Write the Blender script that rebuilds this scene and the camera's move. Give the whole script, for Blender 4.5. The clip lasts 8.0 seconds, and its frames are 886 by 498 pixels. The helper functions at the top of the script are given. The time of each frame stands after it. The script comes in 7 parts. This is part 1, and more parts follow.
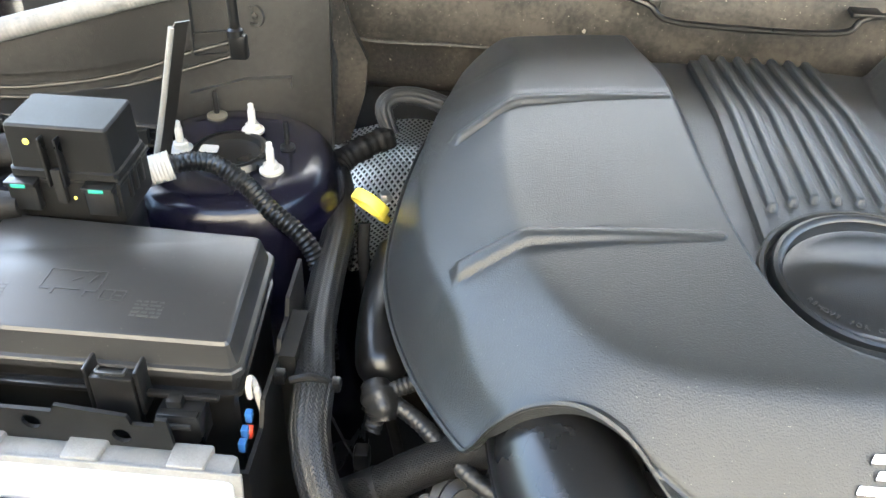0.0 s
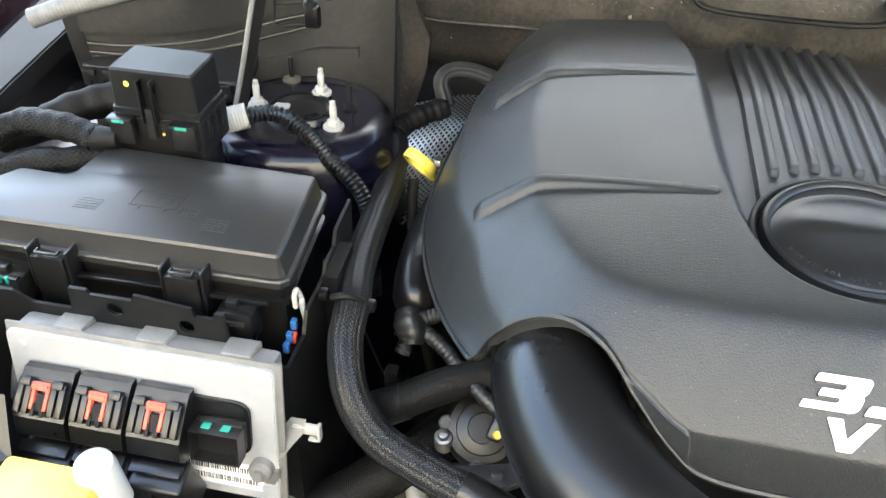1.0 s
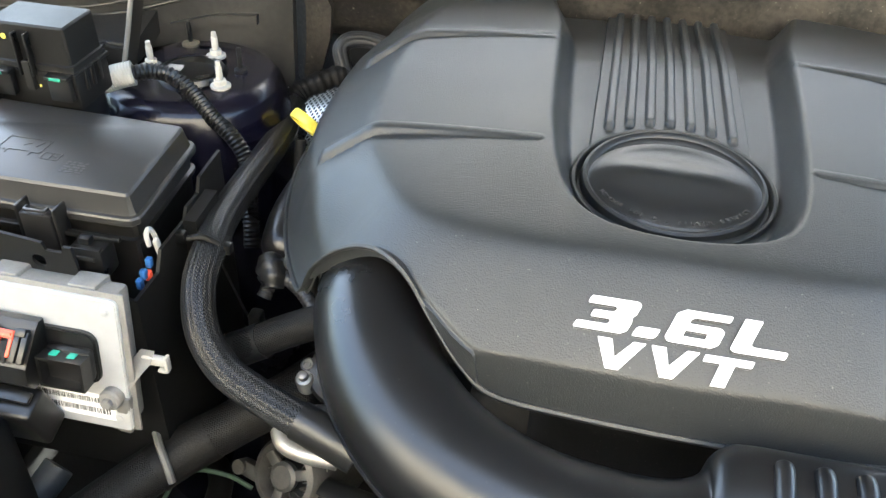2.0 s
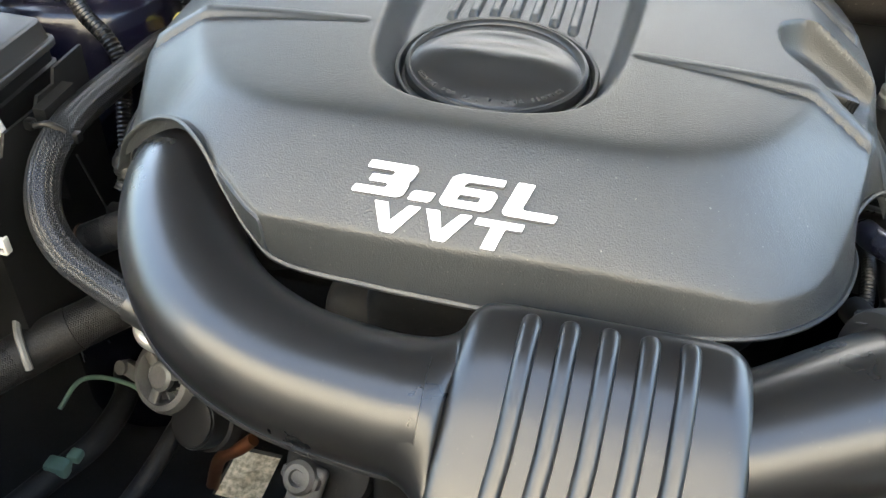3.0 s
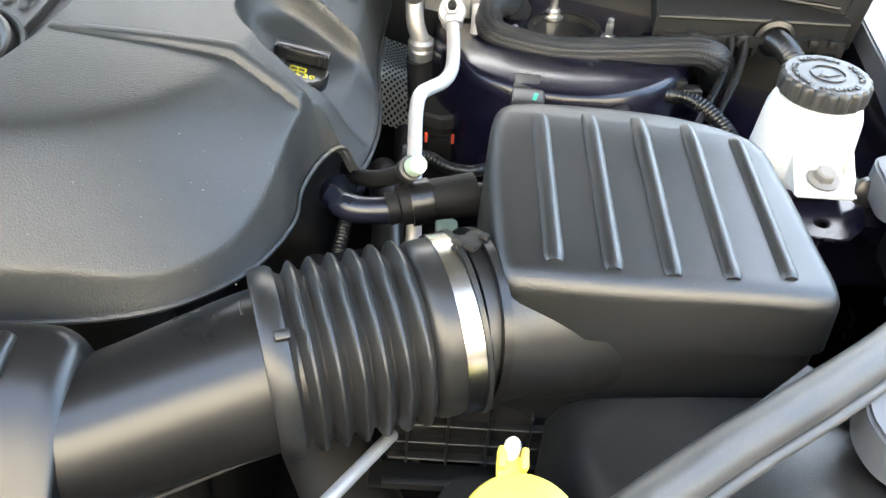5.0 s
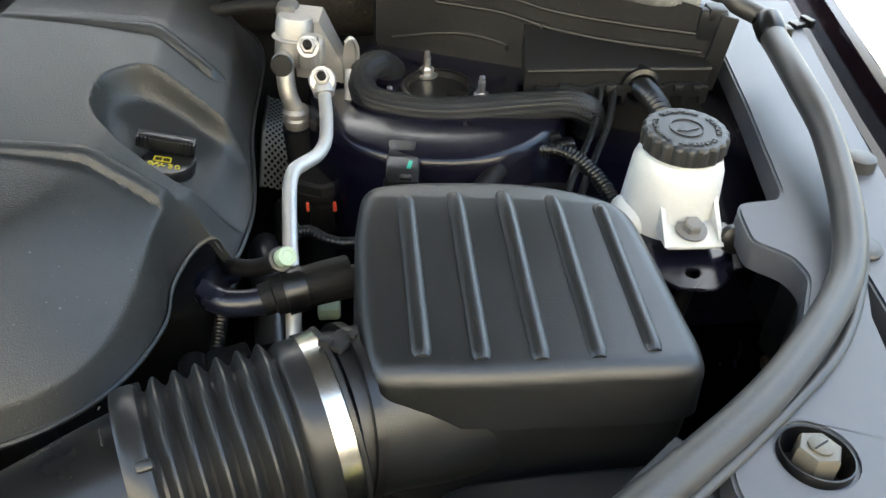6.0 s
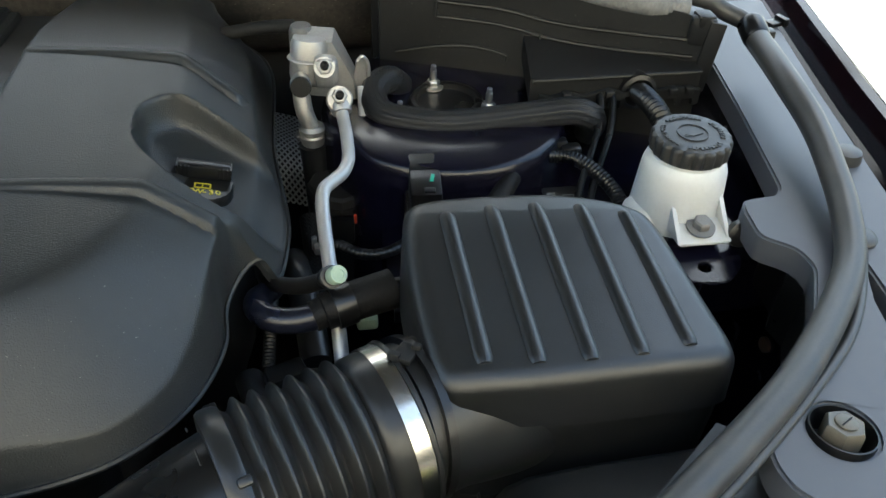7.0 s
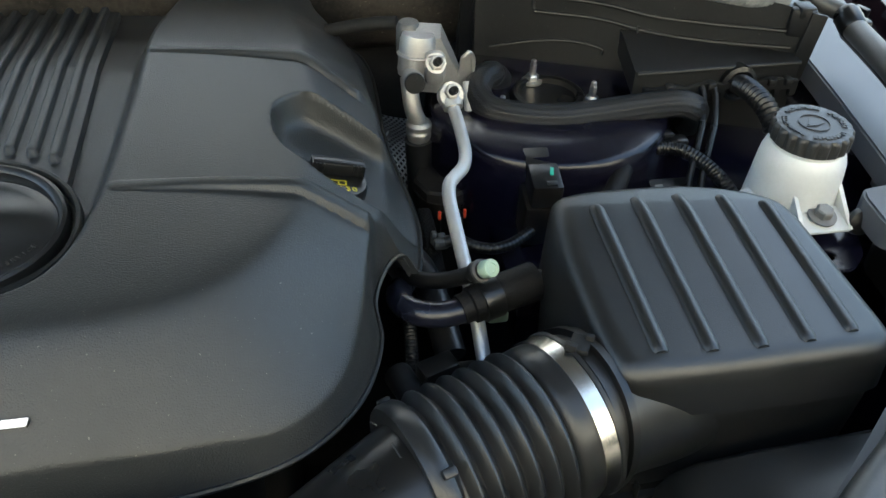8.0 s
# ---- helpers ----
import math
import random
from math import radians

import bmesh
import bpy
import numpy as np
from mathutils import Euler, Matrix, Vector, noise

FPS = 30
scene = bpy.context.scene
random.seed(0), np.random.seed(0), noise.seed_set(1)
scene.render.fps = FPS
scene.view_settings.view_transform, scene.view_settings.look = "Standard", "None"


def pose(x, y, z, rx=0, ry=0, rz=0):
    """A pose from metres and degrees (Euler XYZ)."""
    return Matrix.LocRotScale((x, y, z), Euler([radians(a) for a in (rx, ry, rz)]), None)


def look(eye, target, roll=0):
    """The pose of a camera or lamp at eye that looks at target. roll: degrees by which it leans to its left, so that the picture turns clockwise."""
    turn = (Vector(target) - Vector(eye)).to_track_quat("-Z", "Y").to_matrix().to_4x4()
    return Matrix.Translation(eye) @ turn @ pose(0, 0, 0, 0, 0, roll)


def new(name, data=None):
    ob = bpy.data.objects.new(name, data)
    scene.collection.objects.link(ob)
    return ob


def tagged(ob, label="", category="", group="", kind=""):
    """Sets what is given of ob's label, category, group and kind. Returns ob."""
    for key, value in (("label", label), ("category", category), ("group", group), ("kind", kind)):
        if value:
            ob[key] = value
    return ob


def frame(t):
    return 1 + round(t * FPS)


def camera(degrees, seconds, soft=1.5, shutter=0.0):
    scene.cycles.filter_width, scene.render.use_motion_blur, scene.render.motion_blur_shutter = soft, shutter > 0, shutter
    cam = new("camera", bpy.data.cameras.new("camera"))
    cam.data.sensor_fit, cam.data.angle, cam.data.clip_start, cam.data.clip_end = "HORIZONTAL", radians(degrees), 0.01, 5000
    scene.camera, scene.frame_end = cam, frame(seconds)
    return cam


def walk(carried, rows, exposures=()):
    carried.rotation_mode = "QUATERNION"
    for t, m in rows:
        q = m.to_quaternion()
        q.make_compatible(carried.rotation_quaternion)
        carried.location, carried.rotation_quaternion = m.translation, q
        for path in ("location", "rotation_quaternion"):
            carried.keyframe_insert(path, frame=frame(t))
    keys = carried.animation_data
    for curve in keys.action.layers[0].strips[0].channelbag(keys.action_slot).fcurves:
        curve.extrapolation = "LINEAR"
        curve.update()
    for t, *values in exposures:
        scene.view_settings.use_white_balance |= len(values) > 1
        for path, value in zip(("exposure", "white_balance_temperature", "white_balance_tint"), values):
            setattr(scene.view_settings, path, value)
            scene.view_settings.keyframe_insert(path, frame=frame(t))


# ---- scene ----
cam = camera(55.2, 8.0)
PATH = [
    (0, (-0.262, -0.461, 1.325), (-0.351, 1.132, 0.119), 2.5),
    (0.5, (-0.243, -0.513, 1.333), (-0.471, 1.062, 0.121), 2.1),
    (1, (-0.207, -0.552, 1.337), (-0.491, 1.021, 0.135), 1.8),
    (1.2, (-0.18, -0.56, 1.336), (-0.483, 1.016, 0.143), 1.7),
    (2.3, (-0.02, -0.589, 1.308), (-0.312, 0.982, 0.105), 2.7),
    (2.5, (0.015, -0.593, 1.294), (-0.29, 0.971, 0.085), 2.6),
    (3, (0.093, -0.588, 1.277), (-0.238, 0.932, 0.02), 2.2),
    (3.5, (0.179, -0.587, 1.244), (-0.182, 0.904, -0.039), 1.8),
    (4, (0.279, -0.583, 1.235), (-0.033, 0.927, -0.039), 2.7),
    (4.5, (0.331, -0.561, 1.244), (0.175, 0.969, -0.034), 2.4),
    (5, (0.376, -0.533, 1.27), (0.395, 1.003, -0.009), 4.0),
    (5.2, (0.392, -0.527, 1.276), (0.451, 1.027, 0.018), 3.8),
    (6.3, (0.414, -0.496, 1.328), (0.631, 1.044, 0.07), 2.9),
    (6.5, (0.4, -0.502, 1.339), (0.637, 1.032, 0.077), 2.8),
    (7, (0.347, -0.512, 1.347), (0.64, 1.001, 0.073), 2.8),
    (7.5, (0.298, -0.507, 1.354), (0.626, 0.997, 0.077), 2.6),
    (8, (0.23, -0.498, 1.346), (0.548, 1.004, 0.064), 2.5),
]
EXPOSURES = [(0, 4.08, 6200, 1), (1.0, 3.6, 6200, 1), (2.5, 3.6, 6350, 0), (3.5, 4.2, 6450, 1), (4.2, 4.15, 6400, 0), (5.2, 3.85, 6500, 1), (6.3, 2.6, 6400, -3), (7.5, 2.2, 6050, -5), (8.0, 2.35, 6050, -5)]
walk(cam, [(t, look(eye, target, roll)) for t, eye, target, roll in PATH], EXPOSURES)

# ---- light ----
world = bpy.data.worlds.new("sky")
scene.world = world
world.use_nodes = True
wn = world.node_tree
sky = wn.nodes.new("ShaderNodeTexSky")
sky.sky_type = 'NISHITA'
sky.sun_disc = False
sky.sun_elevation = radians(61)
sky.sun_rotation = radians(356)
sky.air_density, sky.dust_density, sky.ozone_density = 1.0, 4.0, 1.0
wn.links.new(sky.outputs[0], wn.nodes["Background"].inputs[0])
wn.nodes["Background"].inputs[1].default_value = 0.15
sun = new("sun", bpy.data.lights.new("sun", 'SUN'))
sun.data.energy, sun.data.angle, sun.data.color = 5.0, radians(2), (1.0, 0.96, 0.91)
sun.matrix_world = look((-0.12, 1.62, 3.9), (0, 0, 0.9))


# ---- materials ----
def material(name, colour, rough=0.5, metal=0.0, second=None, patch=18.0, amount=0.5, grain=0.0, grain_size=900.0, dust=0.0,
             coat=0.0, spec=0.5, rough_var=0.08):
    """A procedural surface: two colours mixed by a coarse stain and a fine speckle, uneven gloss, fine relief, pale dust."""
    m = bpy.data.materials.new(name)
    m.use_nodes = True
    nt = m.node_tree
    n, li = nt.nodes, nt.links
    b = n["Principled BSDF"]
    tc = n.new("ShaderNodeTexCoord")

    def noise_node(scale, detail=4.0):
        t = n.new("ShaderNodeTexNoise")
        t.inputs["Scale"].default_value, t.inputs["Detail"].default_value = scale, detail
        li.new(tc.outputs["Object"], t.inputs["Vector"])
        return t

    big, fine = noise_node(patch, 6.0), noise_node(patch * 14, 3.0)
    add = n.new("ShaderNodeMath")
    add.operation = 'MULTIPLY_ADD'
    li.new(fine.outputs[0], add.inputs[0])
    add.inputs[1].default_value = 0.5
    li.new(big.outputs[0], add.inputs[2])
    ramp = n.new("ShaderNodeMapRange")
    ramp.inputs[1].default_value, ramp.inputs[2].default_value = 0.55, 0.95
    ramp.inputs[4].default_value = amount
    ramp.interpolation_type = 'SMOOTHSTEP'
    li.new(add.outputs[0], ramp.inputs[0])
    mix = n.new("ShaderNodeMix")
    mix.data_type = 'RGBA'
    c2 = second or tuple(c * 0.6 for c in colour)
    mix.inputs[6].default_value, mix.inputs[7].default_value = (*colour, 1), (*c2, 1)
    li.new(ramp.outputs[0], mix.inputs[0])
    last = mix.outputs[2]
    if dust:
        d1 = noise_node(520.0, 2.0)
        dm = n.new("ShaderNodeMapRange")
        dm.inputs[1].default_value, dm.inputs[2].default_value, dm.inputs[4].default_value = 0.715, 0.775, dust
        li.new(d1.outputs[0], dm.inputs[0])
        m2 = n.new("ShaderNodeMix")
        m2.data_type = 'RGBA'
        m2.inputs[7].default_value = (0.38, 0.35, 0.3, 1)
        li.new(dm.outputs[0], m2.inputs[0])
        li.new(last, m2.inputs[6])
        last = m2.outputs[2]
    if dust > 0.5:
        d2 = noise_node(120.0, 2.0)
        cm = n.new("ShaderNodeMapRange")
        cm.inputs[1].default_value, cm.inputs[2].default_value, cm.inputs[4].default_value = 0.735, 0.76, 0.6
        li.new(d2.outputs[0], cm.inputs[0])
        m3 = n.new("ShaderNodeMix")
        m3.data_type = 'RGBA'
        m3.inputs[7].default_value = (0.34, 0.31, 0.27, 1)
        li.new(cm.outputs[0], m3.inputs[0])
        li.new(last, m3.inputs[6])
        last = m3.outputs[2]
    li.new(last, b.inputs["Base Color"])
    rr = n.new("ShaderNodeMapRange")
    rr.inputs[1].default_value, rr.inputs[2].default_value = 0.15, 0.85
    rr.inputs[3].default_value, rr.inputs[4].default_value = max(0.02, rough - rough_var), min(1, rough + rough_var)
    li.new(big.outputs[0], rr.inputs[0])
    li.new(rr.outputs[0], b.inputs["Roughness"])
    b.inputs["Metallic"].default_value = metal
    b.inputs["Specular IOR Level"].default_value = spec
    b.inputs["Coat Weight"].default_value = coat
    b.inputs["Coat Roughness"].default_value = 0.12
    if grain:
        g = noise_node(grain_size, 2.0)
        bump = n.new("ShaderNodeBump")
        bump.inputs["Strength"].default_value = grain
        bump.inputs["Distance"].default_value = 0.0006
        li.new(g.outputs[0], bump.inputs["Height"])
        li.new(bump.outputs[0], b.inputs["Normal"])
    return m


def braid(name, dark, light, along=520.0, around=22.0):
    """Woven sleeve: columns of slanting strands by the tube's own coordinates (v in metres along, u once round)."""
    m = bpy.data.materials.new(name)
    m.use_nodes = True
    nt = m.node_tree
    n, li = nt.nodes, nt.links
    b = n["Principled BSDF"]
    uv = n.new("ShaderNodeUVMap")
    sep = n.new("ShaderNodeSeparateXYZ")
    li.new(uv.outputs[0], sep.inputs[0])

    def math_node(op, a, bb):
        x = n.new("ShaderNodeMath")
        x.operation = op
        for k, v in enumerate((a, bb)):
            if isinstance(v, (int, float)):
                x.inputs[k].default_value = v
            else:
                li.new(v, x.inputs[k])
        return x.outputs[0]

    u = math_node('MULTIPLY', sep.outputs[0], around)
    v = math_node('MULTIPLY', sep.outputs[1], along)
    zig = math_node('PINGPONG', u, 1.0)
    strand = math_node('SINE', math_node('ADD', v, math_node('MULTIPLY', zig, 6.0)), 0)
    seam = math_node('ABSOLUTE', math_node('SUBTRACT', math_node('MULTIPLY', zig, 2.0), 1.0), 0)
    w = math_node('SUBTRACT', strand, math_node('MULTIPLY', math_node('POWER', seam, 6.0), 0.8))
    k = n.new("ShaderNodeMapRange")
    k.inputs[1].default_value, k.inputs[2].default_value = -0.5, 0.8
    li.new(w, k.inputs[0])
    mix = n.new("ShaderNodeMix")
    mix.data_type = 'RGBA'
    mix.inputs[6].default_value, mix.inputs[7].default_value = (*dark, 1), (*light, 1)
    li.new(k.outputs[0], mix.inputs[0])
    li.new(mix.outputs[2], b.inputs["Base Color"])
    b.inputs["Roughness"].default_value = 0.5
    bump = n.new("ShaderNodeBump")
    bump.inputs["Strength"].default_value, bump.inputs["Distance"].default_value = 0.7, 0.0008
    li.new(k.outputs[0], bump.inputs["Height"])
    li.new(bump.outputs[0], b.inputs["Normal"])
    return m


M_COVER = material("cover_plastic", (0.024, 0.0255, 0.0255), 0.36, second=(0.018, 0.019, 0.019), patch=9, rough_var=0.05, grain=0.65, grain_size=860, dust=0.22, spec=0.44)
M_BOX = material("satin_black_plastic", (0.007, 0.007, 0.007), 0.30, second=(0.010, 0.0095, 0.0095), patch=12, grain=0.08, grain_size=1400, dust=0.06, rough_var=0.05, spec=0.5)
M_AIR = material("grained_black_plastic", (0.010, 0.0105, 0.0105), 0.36, second=(0.007, 0.007, 0.007), patch=14, grain=0.3, grain_size=1300, dust=0.08, spec=0.6)
M_RUBBER = material("black_rubber", (0.0125, 0.0129, 0.0133), 0.33, second=(0.018, 0.018, 0.0178), patch=25, grain=0.1)
M_BLACK = material("black_plastic", (0.0045, 0.0045, 0.0045), 0.31, second=(0.009, 0.0085, 0.008), patch=20, grain=0.15, dust=0.08, spec=0.5)
M_DULL = material("dull_black_plastic", (0.008, 0.008, 0.0079), 0.42, second=(0.014, 0.0142, 0.0140), patch=16, amount=0.7, grain=0.35, dust=0.22, spec=0.36)
M_LID = material("fuse_lid_plastic", (0.019, 0.0187, 0.018), 0.34, second=(0.027, 0.0255, 0.0235), patch=8, amount=0.15, grain=0.15, grain_size=1200, dust=0.25)
M_SOOT = material("dirty_underbonnet_black", (0.012, 0.012, 0.0119), 0.6, second=(0.021, 0.0205, 0.0195), patch=16, grain=0.4, dust=0.2, spec=0.15)
M_COWL = material("dusty_cowl_panel", (0.010, 0.0092, 0.0082), 0.55, second=(0.046, 0.040, 0.033), patch=13, amount=0.9, grain=1.0, grain_size=220, dust=0.9, spec=0.3)
M_ORANGE = material("orange_rubber", (0.10, 0.036, 0.012), 0.65, second=(0.05, 0.022, 0.011), patch=30)
M_PAINT = material("dark_blue_paint", (0.0025, 0.0025, 0.009), 0.24, second=(0.008, 0.0072, 0.010), patch=14, coat=0.15, dust=0.25, rough_var=0.08, spec=0.35)
M_FENDER = material("blue_black_panel", (0.070, 0.076, 0.090), 0.46, second=(0.082, 0.086, 0.096), patch=6, grain=0.1, dust=0.06, spec=0.4)
M_SEAL = material("weather_seal_rubber", (0.034, 0.034, 0.034), 0.42, second=(0.055, 0.053, 0.049), patch=40, amount=0.6, grain=0.15)
M_SEALGREY = material("grey_worn_seal", (0.13, 0.13, 0.127), 0.6, second=(0.25, 0.245, 0.235), patch=90, grain=0.3)
M_ALU = material("cast_aluminium", (0.46, 0.45, 0.43), 0.46, 0.8, second=(0.32, 0.31, 0.29), patch=30, grain=0.3, grain_size=1500)
M_ALUDIRTY = material("dirty_cast_aluminium", (0.085, 0.083, 0.08), 0.55, 0.4, second=(0.035, 0.033, 0.031), patch=40, grain=0.5)
M_ALUCAST = material("weathered_cast_aluminium", (0.13, 0.128, 0.123), 0.5, 0.5, second=(0.07, 0.067, 0.062), patch=35, grain=0.5)
M_DARKGREEN = material("dull_green_plastic", (0.10, 0.17, 0.13), 0.5, second=(0.06, 0.1, 0.08), patch=60)
M_STRAP = material("grey_nylon_strap", (0.10, 0.10, 0.095), 0.5, second=(0.065, 0.065, 0.06), patch=60)
M_TUBE = material("bare_aluminium_tube", (0.58, 0.58, 0.57), 0.5, 0.7, second=(0.5, 0.5, 0.49), patch=40, grain=0.05)
M_STEEL = material("zinc_steel", (0.55, 0.54, 0.52), 0.32, 0.95, second=(0.4, 0.38, 0.35), patch=60)
M_CLAMP = material("bright_clamp_steel", (0.75, 0.72, 0.66), 0.25, 1.0, second=(0.6, 0.58, 0.54), patch=40, rough_var=0.04)
M_ECU = material("brushed_plate", (0.52, 0.53, 0.54), 0.42, 0.45, second=(0.45, 0.46, 0.47), patch=60, grain=0.1)
M_WHITE = material("white_nylon", (0.42, 0.41, 0.385), 0.45, second=(0.30, 0.285, 0.25), patch=70)
M_RES = material("milky_polythene", (0.58, 0.59, 0.58), 0.34, second=(0.48, 0.49, 0.475), patch=22, amount=0.5, grain=0.08)
M_RES.node_tree.nodes["Principled BSDF"].inputs["Subsurface Weight"].default_value = 0.25
M_RES.node_tree.nodes["Principled BSDF"].inputs["Subsurface Radius"].default_value = (0.01, 0.01, 0.009)
M_YELLOW = material("yellow_plastic", (0.82, 0.68, 0.10), 0.38, second=(0.72, 0.58, 0.07), patch=40)
M_PALEYELLOW = material("pale_yellow_plastic", (0.66, 0.56, 0.11), 0.4, second=(0.58, 0.48, 0.08), patch=40)
M_RED = material("red_plastic", (0.75, 0.09, 0.045), 0.4, second=(0.6, 0.06, 0.03), patch=60)
M_BLUEPL = material("blue_plastic", (0.03, 0.11, 0.30), 0.4, second=(0.025, 0.08, 0.22), patch=60)
M_GREEN = material("green_marker", (0.03, 0.30, 0.21), 0.5, second=(0.03, 0.22, 0.15), patch=80)
M_PALEGREEN = material("pale_green_plastic", (0.34, 0.44, 0.34), 0.45, second=(0.27, 0.36, 0.27), patch=80)
M_LETTER = material("white_letter_plastic", (0.86, 0.86, 0.87), 0.22, second=(0.82, 0.82, 0.83), patch=60)
M_YPRINT = material("yellow_print", (0.5, 0.43, 0.03), 0.5)
M_PRINT = material("dark_print", (0.03, 0.03, 0.03), 0.5)
M_EMBOSS = material("worn_raised_print", (0.032, 0.0315, 0.030), 0.5, second=(0.03, 0.03, 0.029), patch=80)
M_CAPPRINT = material("grey_raised_print", (0.2, 0.2, 0.19), 0.5, second=(0.1, 0.1, 0.1), patch=80)
M_BRAID = braid("braided_sleeve", (0.0015, 0.0015, 0.0015), (0.018, 0.019, 0.0203), 1900.0, 44.0)
M_BRAID.node_tree.nodes["Principled BSDF"].inputs["Roughness"].default_value = 0.38
M_BRAIDWIDE = braid("wide_woven_sleeve", (0.002, 0.002, 0.002), (0.013, 0.0128, 0.0122), 1300.0, 24.0)
M_BRAIDWIDE.node_tree.nodes["Principled BSDF"].inputs["Specular IOR Level"].default_value = 0.15
M_BRAIDFINE = braid("fine_braided_sleeve", (0.004, 0.004, 0.004), (0.014, 0.014, 0.014), 2600.0, 60.0)
M_BRAIDFINE.node_tree.nodes["Principled BSDF"].inputs["Specular IOR Level"].default_value = 0.2
M_TAPE = material("cloth_tape", (0.0045, 0.0044, 0.0043), 0.6, second=(0.010, 0.0095, 0.009), patch=40, grain=0.6, grain_size=500, spec=0.2)
M_GREYTAPE = material("grey_cloth_tape", (0.017, 0.0172, 0.0175), 0.45, second=(0.008, 0.008, 0.008), patch=50, grain=0.6, grain_size=500)
M_CASTPALE = material("pale_cast_bracket", (0.20, 0.197, 0.188), 0.6, 0.25, second=(0.12, 0.115, 0.107), patch=40, grain=0.5)
M_BRIGHT = material("bright_white_plastic", (0.58, 0.57, 0.53), 0.4, second=(0.50, 0.49, 0.45), patch=50)
M_RUST = material("rusty_steel", (0.09, 0.05, 0.028), 0.75, second=(0.03, 0.022, 0.016), patch=40, grain=0.5)
M_TAN = material("tan_plastic_cap", (0.105, 0.092, 0.068), 0.45, second=(0.06, 0.055, 0.042), patch=40)
M_CHROME = material("dark_gloss_trim", (0.005, 0.003, 0.0045), 0.10, second=(0.009, 0.005, 0.007), patch=10, spec=0.4, coat=0.3, rough_var=0.03)
M_PANEL = material("lit_dusty_cowl_plastic", (0.012, 0.0118, 0.0114), 0.40, second=(0.031, 0.0295, 0.0275), patch=9, amount=0.8, grain=0.3, grain_size=700, dust=0.15, spec=0.45)
M_RELAY = material("matt_black_plastic", (0.0055, 0.0056, 0.0056), 0.46, second=(0.0095, 0.0095, 0.0093), patch=16, grain=0.25, grain_size=1300, dust=0.12, spec=0.26)
M_GLASS = material("tinted_windscreen_glass", (0.004, 0.005, 0.006), 0.05, rough_var=0.02, patch=2)
M_PIPE = material("blue_black_pipe", (0.006, 0.007, 0.014), 0.30, second=(0.010, 0.011, 0.018), patch=30)
M_FOIL = material("heat_shield_foil", (0.72, 0.71, 0.68), 0.3, 0.95, second=(0.45, 0.43, 0.4), patch=30)
M_GROUND = material("pale_concrete", (0.40, 0.365, 0.31), 0.85, second=(0.30, 0.27, 0.225), patch=3, grain=0.5, grain_size=120)
M_WALL = material("bounce_wall_tan", (.66, .58, .47), 0.85, second=(0.58, 0.49, 0.38), patch=2, grain=0.4, grain_size=60)
M_BLOCKER = material("blocker_dark_brown", (0.030, 0.026, 0.021), 0.75, second=(0.05, 0.042, 0.034), patch=5, grain=0.4, grain_size=80)
M_GRAVEL = material("gravel", (0.8, 0.62, 0.4), 0.9, second=(0.3, 0.22, 0.13), patch=90, amount=1.0, grain=1.0, grain_size=150)


# ---- mesh helpers ----
def finish(bm, name, smooth=True, angle=35):
    bmesh.ops.recalc_face_normals(bm, faces=bm.faces[:])
    me = bpy.data.meshes.new(name)
    bm.to_mesh(me)
    bm.free()
    if smooth:
        me.shade_smooth()
        me.set_sharp_from_angle(angle=radians(angle))
    return me


def part(name, mesh, mat, parent=None, label="", at=None, smooth=True, angle=35):
    """One mesh object under a thing or part. mesh: a bmesh or mesh data."""
    if isinstance(mesh, bmesh.types.BMesh):
        mesh = finish(mesh, name, smooth, angle)
    if not mesh.materials:
        mesh.materials.append(mat)
    ob = new(name, mesh)
    if at is not None:
        ob.matrix_local = at
    if parent is not None:
        ob.parent = parent
    if label:
        tagged(ob, label)
    return ob


def thing(name, label, category, at=None, group="", kind=""):
    ob = new(name)
    ob.empty_display_size = 0.02
    if at is not None:
        ob.matrix_world = at
    return tagged(ob, label, category, group, kind)


def rbox(sx, sy, sz, r=0.002, seg=2, at=None, taper=1.0):
    """A box of full sizes with rounded edges, its base at z=0; taper scales the top."""
    bm = bmesh.new()
    bmesh.ops.create_cube(bm, size=1.0)
    for v in bm.verts:
        k = taper if v.co.z > 0 else 1.0
        v.co = Vector((v.co.x * sx * k, v.co.y * sy * k, (v.co.z + 0.5) * sz))
    if r:
        bmesh.ops.bevel(bm, geom=bm.edges[:], offset=min(r, 0.45 * min(sx, sy, sz)), segments=seg, affect='EDGES', profile=0.5)
    if at is not None:
        bm.transform(at)
    return bm


def join(*bms):
    out = bmesh.new()
    for b in bms:
        me = bpy.data.meshes.new("tmp")
        b.to_mesh(me)
        b.free()
        out.from_mesh(me)
        bpy.data.meshes.remove(me)
    return out


